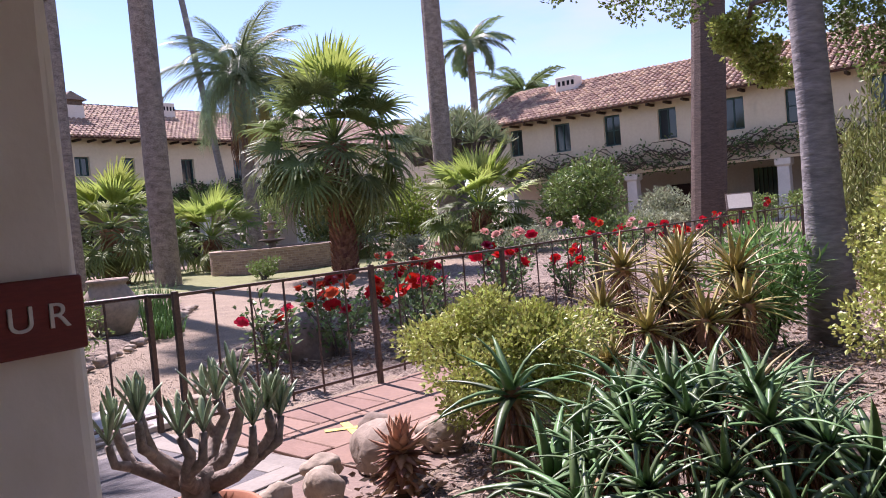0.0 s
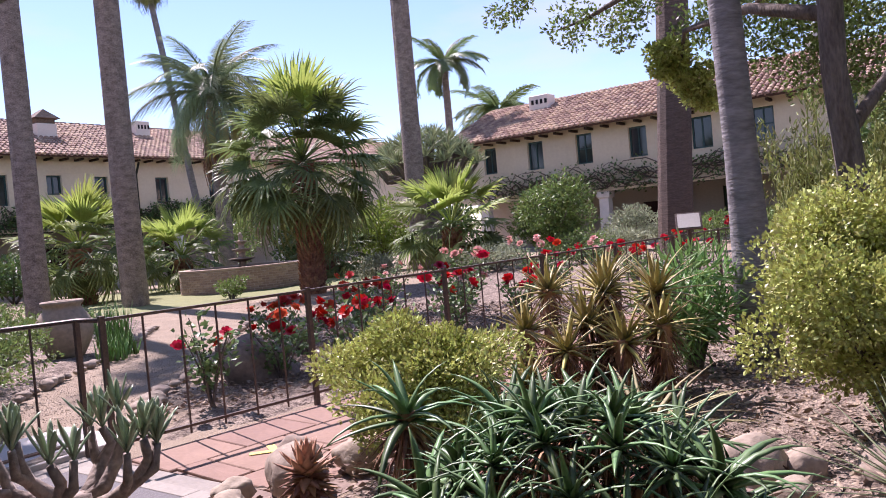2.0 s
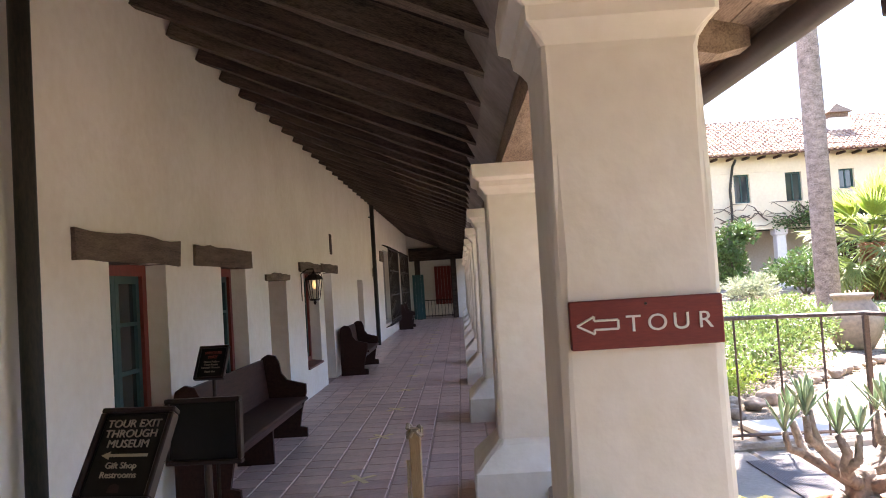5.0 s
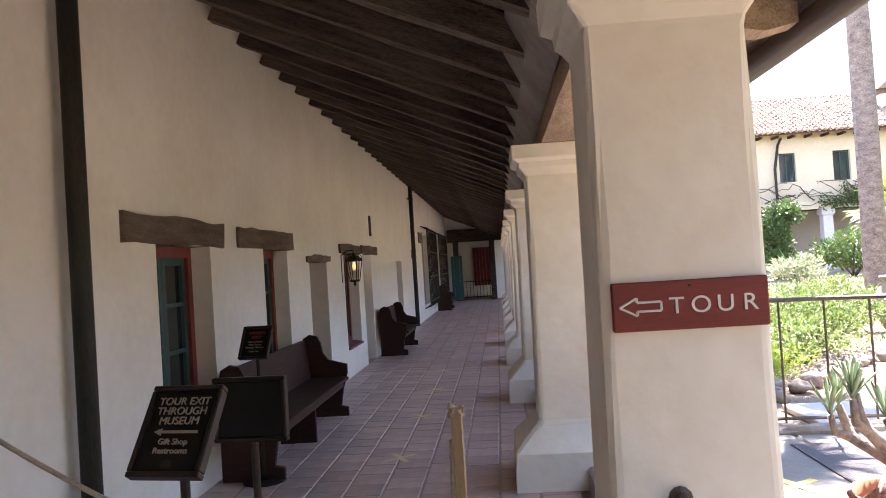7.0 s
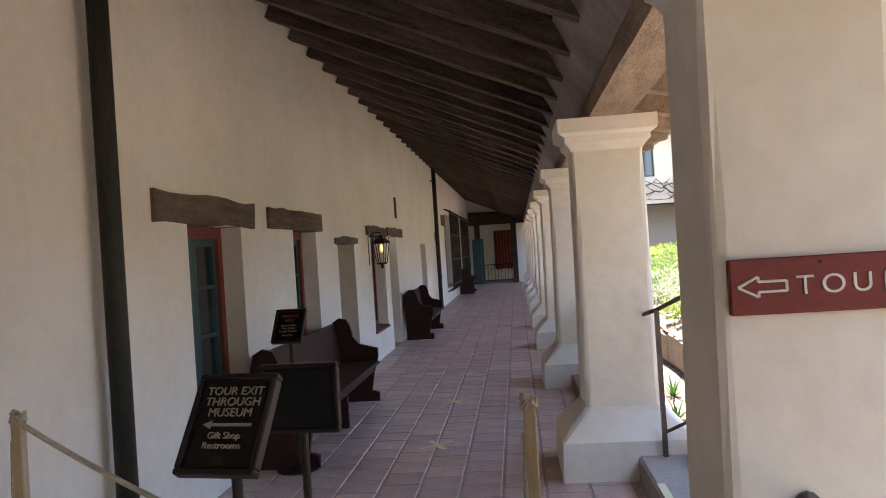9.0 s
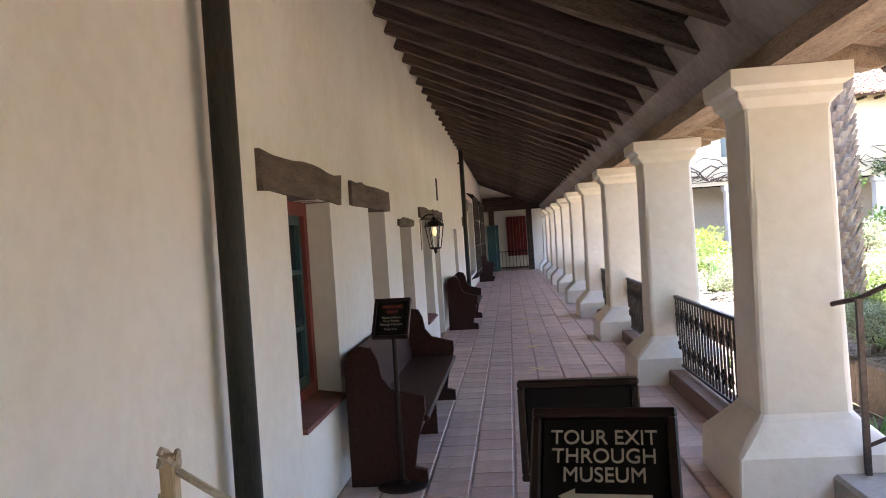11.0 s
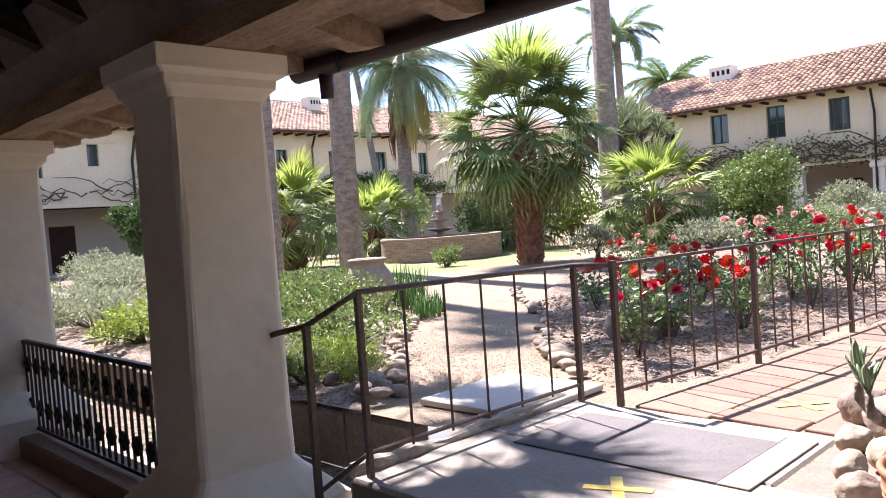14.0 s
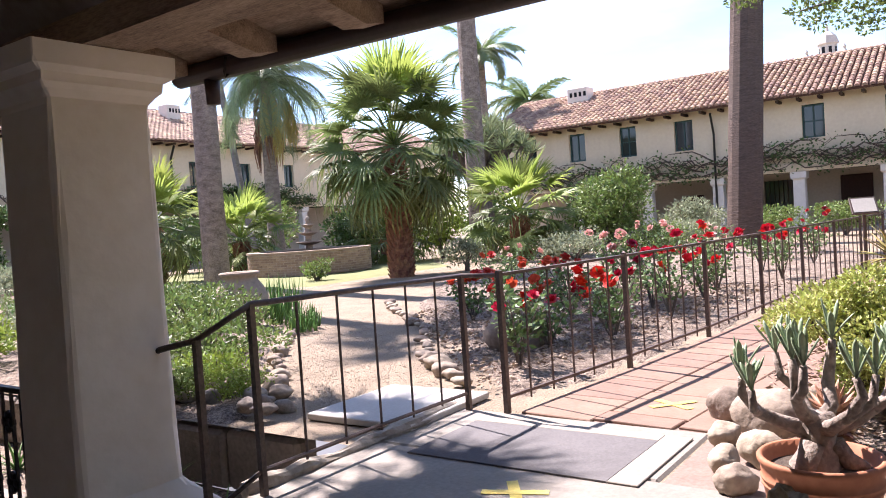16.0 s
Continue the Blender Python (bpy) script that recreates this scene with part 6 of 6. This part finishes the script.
put_mesh("crown", quads_mesh("crown", leaf_quads(np.array([tuple(p) for p in P]), np.array([tuple(p) for p in A]), .62, .06), "agave"), dt)

# mid-distance shrubs
for x, y, r, h, m_, c, lf, lab in [(27.0, 12.9, 1.6, 3.0, "shrub", 5200, .16, "dense bright green citrus tree"), (28.6, 13.8, 1.6, 2.6, "shrubdark", 4000, .16, "dense dark green citrus tree"), (28.3, 10.3, 1.5, 1.5, "shrubgray", 3500, .12, "silvery gray flowering shrub"), (25.5, 9.8, 1.2, 1.0, "shrubgray", 2500, .1, "silvery gray flowering shrub"),
                                   (24.5, 18.5, 1.3, 2.6, "shrublime", 3200, .16, "bright lime-green leafy shrub"), (22.5, 9.5, 1.3, .9, "shrub", 2200, .1, "low green garden shrub"), (20.5, 11.2, 1.2, .8, "shrubgray", 2000, .1, "low gray-green garden shrub"), (17.8, 13.1, .8, .8, "shrubgray", 1500, .09, "low gray-green garden shrub"), (24, 22, 1.8, 2.2, "shrubdark", 3000, .18, "dark green courtyard shrub"), (27, 24, 2.0, 2.5, "shrubdark", 3000, .18, "dark green courtyard shrub"), (20, 28, 1.7, 2.2, "shrubdark", 2600, .18, "dark green courtyard shrub"), (25.5, 29, 1.8, 3.0, "shrub", 2800, .18, "leafy green courtyard shrub"), (16, 29.5, 1.8, 1.8, "shrubdark", 2600, .18, "dark green courtyard shrub"), (30, 20, 1.8, 2.6, "shrubdark", 2600, .2, "dark green courtyard shrub"), (12.6, 26, 1.2, .9, "shrubgray", 2000, .12, "soft gray-green herb clump"), (30.5, 8, 1.4, 1.1, "shrub", 2200, .12, "low green garden shrub"), (29, 5.5, 1.4, 1.2, "shrub", 2200, .12, "low green garden shrub"), (15.4, 16.2, .5, .6, "shrub", 900, .08, "low green garden shrub")]:
    shrub("garden_shrub", x, y, .34, r, r, h, c, lf, m_, lab, wide=.5, n=26, lump=.34, group="courtyard shrubs")


# ---- wings of the courtyard ----
def wing(name, base, u0, u1, eave, ridge, depth, band, wins, cols, doors, label, part_u):
    """A two-storey wing: portico below, plastered wall with windows above, barrel-tiled roof. u runs along the front."""
    w = empty(name, base, label, "building")
    T = .4
    ys = sorted({u0, u1, *[v for a in wins for v in (a[0], a[0] + a[1])]})
    g = G()
    for a, b in zip(ys, ys[1:]):
        o = next((o for o in wins if o[0] <= a + 1e-6 and b <= o[0] + o[1] + 1e-6), None)
        if o:
            g.box(a, 0, band, b, T, o[2]).box(a, 0, o[3], b, T, eave + .15)
        else:
            g.box(a, 0, band, b, T, eave + .15)
    g.box(u0, T, band, u0 + T, depth * 2, eave + .1).box(u1 - T, T, band, u1, depth * 2, eave + .1)
    part("wall", g, "facade", w)
    part("gable", G().add([(u0, T, eave), (u0, depth * 2, eave), (u0, depth, ridge - .15)], [(0, 1, 2)]).add([(u1, T, eave), (u1, depth * 2, eave), (u1, depth, ridge - .15)], [(0, 2, 1)]), "facade", w)
    part("ledge", G().cbox(u0, -.12, band - .28, u1, .0, band + .06, .02), "facade", w)
    # same near-black boards deepen the shade of the portico recess
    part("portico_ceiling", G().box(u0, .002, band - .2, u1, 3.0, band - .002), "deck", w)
    # back wall in the darker plaster that carries the portico's shade
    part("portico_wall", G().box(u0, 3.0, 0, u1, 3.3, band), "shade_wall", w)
    part("rear_wall", G().box(u0, depth * 2 - .3, 0, u1, depth * 2, eave), "facade", w)
    part("portico_floor", G().box(u0, -.3, .2, u1, 3.0, .42), "step", w)
    cm = G()
    cm.rings([rrect(h, h, z, .02, 0, 0) for h, z in ((.3, .42), (.3, .6), (.24, .65), (.22, band - .6), (.25, band - .57), (.3, band - .52), (.3, band - .285))])
    cm = cm.mesh("portico_column", "white")
    for u in cols:
        put_mesh("portico_column", cm, w, pose(u, .12, 0))
    for u, ww, h, mat in doors:
        d = part("portico_door", G().cbox(u, 2.9, .42, u + ww, 2.995, .42 + h, .01), mat, w)
    for u, ww, z0, z1, style in wins:
        f = G()
        f.box(u, .16, z0, u + .07, .24, z1).box(u + ww - .07, .16, z0, u + ww, .24, z1).box(u + .07, .16, z1 - .07, u + ww - .07, .24, z1).box(u + .07, .16, z0, u + ww - .07, .24, z0 + .07)
        f.box(u + ww / 2 - .03, .17, z0 + .07, u + ww / 2 + .03, .23, z1 - .07)
        if style:
            f.box(u + .07, .17, (z0 + z1) / 2 - .02, u + ww - .07, .23, (z0 + z1) / 2 + .02)
        wi = part("window_frame", f, "teal", w, "teal-painted upper window frame")
        part("pane", G().box(u + .05, .2, z0 + .05, u + ww - .05, .215, z1 - .05), "glass", wi)
        part("sill", G().cbox(u - .04, -.03, z0 - .05, u + ww + .04, .16, z0 - .004, .008), "facade", wi)
    # roof: under-surface and barrel tiles
    ov = .8
    s = (ridge - eave) / (depth + ov)
    g = G()
    for sg_ in (0, 1):
        y0, y1 = (-ov, depth) if sg_ == 0 else (2 * depth + ov, depth)
        g.add([(u0 - .3, y0, eave), (u1 + .3, y0, eave), (u1 + .3, y1, ridge), (u0 - .3, y1, ridge), (u0 - .3, y0, eave - .07), (u1 + .3, y0, eave - .07), (u1 + .3, y1, ridge - .07), (u0 - .3, y1, ridge - .07)],
              [(0, 1, 2, 3), (7, 6, 5, 4), (0, 4, 5, 1), (1, 5, 6, 2), (3, 7, 4, 0)])
    roof = part("roof", g, "underroof", w)
    er = G().box(0, -ov + .06, eave - .175, .11, .0, eave - .075).mesh("eaves_rafter", "darkwood")
    u = u0
    while u < u1:
        put_mesh("eaves_rafter", er, w, pose(u, 0, 0))
        u += .75
    ang = math.atan(s)
    Ls = math.hypot(depth + ov, ridge - eave)
    rows, pitch = int(Ls / .36), .255
    k = 5
    tv = [(r * math.cos(math.pi * j / k), l, r * math.sin(math.pi * j / k)) for l, r in ((0, .105), (.44, .085)) for j in range(k + 1)]
    tf = [(j, j + 1, k + 2 + j, k + 1 + j) for j in range(k)] + [tuple(range(k, -1, -1))]
    tv = np.array(tv)
    one = bpy.data.meshes.new("tile")
    one.from_pydata(tv.tolist(), [], tf)
    one.materials.append(M["tileone"])
    allv, allf, cnt, single = [], [], 0, 0
    rot = np.array(Matrix.Rotation(ang, 3, "X"))
    u = u0 - .2
    while u < u1 + .2:
        for r in range(rows + 1):
            l = -.1 + r * .36
            jit = np.array([rr(-.012, .012), rr(-.02, .02), rr(-.008, .008)])
            org = np.array([u, -ov + l * math.cos(ang), eave + .035 + l * math.sin(ang) + .02]) + jit
            lift = Matrix.Rotation(ang - .05 + rr(-.015, .015), 3, "X")
            if part_u[0] <= u <= part_u[1] and single < 300:
                put_mesh("tile", one, roof, Matrix.Translation(org) @ lift.to_4x4())
                single += 1
            else:
                allv.append(tv @ np.array(lift).T + org)
                allf += [tuple(cnt * len(tv) + i for i in f) for f in tf]
                cnt += 1
        u += pitch
    me = bpy.data.meshes.new("roof_tiles")
    me.from_pydata(np.concatenate(allv).tolist(), [], allf)
    me.materials.append(M["tile"])
    tagged(put_mesh("roof_tiles", me, roof), "weathered clay barrel tiles", kind="stuff")
    g = G()
    u = u0 - .3
    while u < u1 + .3:
        g.tube([(u, depth, ridge + .03), (u + .42, depth, ridge + .045)], [.11, .125], 8)
        u += .4
    tagged(part("ridge_tiles", g, "tile", roof), kind="stuff")
    return w


def roof_vent(parent, u, y, z, sx, sy, h, gabled):
    v = part("chimney", G().cbox(u - sx, y - sy, z - .8, u + sx, y + sy, z + h, .03), "chimney", parent, "white plastered roof chimney")
    if gabled:
        part("chimney_cap", G().add([(u - sx - .15, y - sy - .15, z + h + .25), (u + sx + .15, y - sy - .15, z + h + .25), (u + sx + .15, y + sy + .15, z + h + .25), (u - sx - .15, y + sy + .15, z + h + .25), (u, y - sy * .5, z + h + .75), (u, y + sy * .5, z + h + .75)],
             [(0, 1, 4), (2, 3, 5), (1, 2, 5, 4), (3, 0, 4, 5), (0, 3, 2, 1)]).box(u - sx + .05, y - sy + .05, z + h, u + sx - .05, y + sy - .05, z + h + .25), "lintel", v)
    else:
        for i in range(4):
            part("vent_hole", G().box(u - sx + .15 + i * sx * .45, y - sy - .004, z + h - .45, u - sx + .15 + i * sx * .45 + sx * .26, y - sy + .02, z + h - .22), "black", v)


def vines(u0, u1, z, n, base, leafy, label):
    e = empty("climbing_vine", base, label, "vine")
    g, P, A = G(), [], []
    for i in range(n):
        u, zz, yy, pts = rr(u0, u1), z + rr(-.15, .25), -.16, []
        d = random.choice((-1, 1))
        for k in range(9):
            pts.append((u, yy - rr(0, .12), zz))
            u += d * rr(.12, .42)
            zz = z + max(-.35, min(.75, zz - z + rr(-.3, .3)))
        g.tube(pts, [.035 - .003 * k for k in range(9)], 5)
        for p in pts:
            for _ in range(leafy):
                P.append((p[0] + rr(-.3, .3), p[1] + rr(-.15, .1), p[2] + rr(-.3, .22)))
                A.append((rr(-1, 1), rr(-1, .2), rr(-1, 1)))
    tagged(part("tangle", g, "vine", e), kind="stuff")
    if leafy:
        put_mesh("foliage", quads_mesh("foliage", leaf_quads(np.array(P), unit(np.array(A)), .14, .09), "shrubdark"), e)
    return e


RB = Matrix.Translation((34.2, 0, 0)) @ Matrix.Rotation(radians(-90), 4, "Z")
wr = [(-20.05, .72, 4.15, 5.4, 0), (-17.6, .82, 4.08, 5.38, 0), (-15.1, .78, 4.05, 5.4, 1), (-12.6, .8, 4.05, 5.35, 0), (-9.9, .85, 4.05, 5.35, 0), (-7.5, .82, 4.02, 5.34, 1), (-4.6, .8, 4.02, 5.34, 0), (-2.0, .8, 4.02, 5.34, 0), (.8, .8, 4.02, 5.34, 0), (3.6, .8, 4.02, 5.34, 0), (6.4, .8, 4.02, 5.34, 0)]
right = wing("east_wing", RB, -21.8, 26, 5.65, 7.75, 4.2, 3.0, wr, [-20.2, -17.05, -13.93, -10.85, -7.7, -4.55, -1.4, 1.75, 4.9, 8.0], [(-13.3, 1.0, 1.7, "bench"), (-6.6, 1.2, 2.1, "bench"), (-18.9, 1.0, 2.1, "bench"), (-.5, 1.1, 2.1, "bench")], "cream two-storey wing with portico and clay tile roof", (-12.5, -7.0))
roof_vent(right, -18.3, 3.2, 7.15, .55, .4, .85, False)
gw = part("barred_window", G().box(-9.6, 2.93, 1.0, -8.3, 2.995, 2.5), "glass", right)
for i in range(8):
    part("bar", G().tube([(-9.6 + i * .186, 2.88, .98), (-9.6 + i * .186, 2.88, 2.52)], .02, 5), "iron", gw)
part("downpipe", G().tube([(-10.9, -.15, .4), (-10.9, -.15, 3.2), (-10.9, -.1, 4.6), (-10.9, -.5, 5.45)], .05, 6), "pipe", right)
vines(-20, 10, 3.2, 150, RB, 3, "bare brown vine tangle along the portico ledge")
LB = Matrix.Translation((0, 36.1, 0))
wlft = [(11.2, .8, 4.5, 5.9, 0), (13.85, .5, 5.0, 5.95, 0), (16.0, .75, 4.55, 5.92, 0), (18.45, .78, 4.5, 5.9, 0), (21.0, .74, 4.97, 5.9, 0), (23.4, .7, 4.5, 5.85, 0), (26.8, .78, 4.45, 5.82, 0), (30.2, .8, 4.45, 5.8, 0), (33.6, .8, 4.45, 5.8, 0), (8.3, .8, 4.5, 5.9, 0), (5.2, .8, 4.5, 5.9, 0)]
left = wing("north_wing", LB, 4.45, 52, 6.75, 9.15, 4.4, 3.5, wlft, [5.0, 11.5, 18, 24.5, 28, 31.5, 35], [(13, 1.1, 2.1, "bench"), (22, 1.1, 2.1, "bench"), (29, 1.1, 2.1, "bench")], "cream two-storey wing with portico and clay tile roof", (14.0, 19.0))
roof_vent(left, 22.2, 2.2, 8.1, .5, .45, .6, True)
roof_vent(left, 28.2, 3.2, 8.6, .45, .4, .75, False)
roof_vent(left, 12.5, 3.2, 8.6, .45, .4, .75, False)
part("downpipe", G().tube([(15.75, -.15, .4), (15.75, -.15, 4.6), (15.75, -.12, 5.2), (15.95, -.12, 6.3), (15.95, -.55, 6.55)], .06, 6), "pipe", left)
part("downpipe", G().tube([(25.6, -.15, .4), (25.6, -.15, 5.9), (25.6, -.5, 6.55)], .06, 6), "pipe", left)
part("string_course", G().box(4.45, -.03, 5.99, 52, -.001, 6.04), "facade", left)
vines(6, 19.5, 3.75, 34, LB, 0, "bare leafless vine on the wing wall")
vines(19.5, 34, 3.75, 110, LB, 9, "dark leafy vine mass along the portico ledge")
# bell tower far behind the roof
tw = empty("bell_tower", pose(80, 12.56, .33), "distant stone bell tower with a small lantern top", "tower")
part("shaft", G().box(-1.6, -1.6, 0, 1.6, 1.6, 13.6), "towerstone", tw)
part("cornice", G().cbox(-1.9, -1.9, 13.4, 1.9, 1.9, 13.9, .1), "towerstone", tw)
part("lantern", G().lathe([(.8, 13.9), (.8, 15.2), (.95, 15.3), (.9, 15.5), (.75, 16.0), (.4, 16.35), (.15, 16.5), (.1, 16.9), (.02, 17.3)], 8), "towerstone", tw)
for i in range(8):
    a = (i + .5) * math.pi / 4
    part("opening", G().box(-.14, -.02, 0, .14, .02, .8), "black", tw, m=Matrix.Translation((.745 * math.cos(a), .745 * math.sin(a), 14.2)) @ Matrix.Rotation(a + math.pi / 2, 4, "Z"))
for sx, sy_ in ((1, 1), (1, -1), (-1, 1), (-1, -1)):
    part("finial", G().lathe([(.2, 13.9), (.25, 14.2), (.1, 14.4), (.16, 14.6), (.02, 14.9)], 8), "towerstone", tw, m=pose(1.55 * sx, 1.55 * sy_, 0))
# far trees that close the south side
for i in range(9):
    shrub("far_tree", 6 + i * 4.2, -9 - 2.5 * (i % 2), .33, 2.8, 2.6, 6.5 + (i % 3), 2600, .4, "oak" if i % 2 else "shrubdark", "large dark evergreen tree at the courtyard edge", "tree", wide=.5, n=24, lump=.34, group="courtyard edge trees", low=-.9)
# wood chips over the nearer soil
n = 30000
P = np.stack([np.random.uniform(3.4, 13, n), np.random.uniform(-1.5, 8.5, n), np.full(n, .43)], 1)
keep = [i for i in range(n) if inside(P[i], SOUTH) or inside(P[i], ROSE)]
P = P[keep]
P[:, 2] = [0.385 + (.035 if inside(p, SOUTH) else .015) + random.random() * .03 for p in P]
a = np.random.uniform(0, 6.28, len(P))
A = unit(np.stack([np.cos(a), np.sin(a), np.random.normal(0, .25, len(P))], 1))
tagged(put_mesh("wood_chips", quads_mesh("wood_chips", leaf_quads(P, A, np.random.uniform(.03, .09, len(P)), np.random.uniform(.012, .03, len(P))), "chips")), "scattered pale wood chips and dry leaves on the soil", "mulch", kind="stuff")

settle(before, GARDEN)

# ---- floor and path pieces ----
def tile_mesh(sx, sy, h, name, mat):
    b = 0.006
    g = G()
    g.add([(-sx, -sy, 0), (sx, -sy, 0), (sx, sy, 0), (-sx, sy, 0), (-sx, -sy, h - b), (sx, -sy, h - b), (sx, sy, h - b), (-sx, sy, h - b),
           (-sx + b, -sy + b, h), (sx - b, -sy + b, h), (sx - b, sy - b, h), (-sx + b, sy - b, h)],
          [(0, 1, 5, 4), (1, 2, 6, 5), (2, 3, 7, 6), (3, 0, 4, 7), (4, 5, 9, 8), (5, 6, 10, 9), (6, 7, 11, 10), (7, 4, 8, 11), (8, 9, 10, 11)])
    return g.mesh(name, mat)


TP = 0.292
tm = [tile_mesh(0.138 - rr(0, .003), 0.1435 - rr(0, .0015), 0.012, "tile", "floor") for _ in range(4)]
joined = G()
for i in range(10):
    x = 0.15 + i * TP
    off = TP * 0.5 * (i % 2) + rr(-.02, .02)
    for j in range(-28, 124):
        y = j * TP + off
        if 4.3 <= y <= 12.6:
            put_mesh("tile", random.choice(tm), floor, Matrix.Translation((x, y, -0.010 + rr(-.002, .002))) @ Matrix.Rotation(radians(rr(-.6, .6)), 4, "Z") @ Matrix.Rotation(radians(rr(-.25, .25)), 4, "X"))
        elif y < 35.8:
            h = 0.137
            z = 0.002 + rr(-.002, .002)
            joined.box(x - h, y - h - .006, -0.01, x + h, y + h + .006, z)
tagged(part("floor_tiles", joined, "floor_join", floor), kind="stuff")

# garden path of pavers beside the fence
paving = setting(part("paver_path", G().add([(4.41, 3.04, 0.3335), (5.2, 3.0, 0.3335), (8, 2.95, 0.3335), (18, 2.05, 0.3335), (18, 3.73, 0.3335), (8.2, 4.50, 0.3335), (5.28, 4.82, 0.3335), (5.28, 3.54, 0.3335), (4.41, 3.54, 0.3335)], [(0, 1, 2, 3, 4, 5, 6, 7, 8)]), "paverbed"), "garden path of terracotta pavers", "path")
pm = [tile_mesh(0.286, 0.258, 0.018, "paver", "paver") for _ in range(3)]
rot = math.atan2(-0.098, 1)
base = Matrix.Translation((5.28, 4.82, 0)) @ Matrix.Rotation(rot, 4, "Z")
for j in range(3):
    for i in range(-2, 22):
        u, v = 0.29 + i * 0.583 + 0.29 * (j % 2), -0.265 - j * 0.528
        p = base @ Vector((u, v, 0))
        if p.x < 4.7:
            continue
        if p.x < 5.57 and p.y > 3.45:
            cut = p.x + .286 - 5.285
            if cut > .06:
                put_mesh("paver", pm[0], paving, Matrix.Translation((5.285 + cut / 2, p.y, 0.332)) @ Matrix.Rotation(rot, 4, "Z") @ Matrix.Diagonal((cut / .572, 1, 1, 1)))
            continue
        put_mesh("paver", random.choice(pm), paving, Matrix.Translation((p.x, p.y, 0.332 + rr(-.001, .002))) @ Matrix.Rotation(rot + radians(rr(-.7, .7)), 4, "Z"))
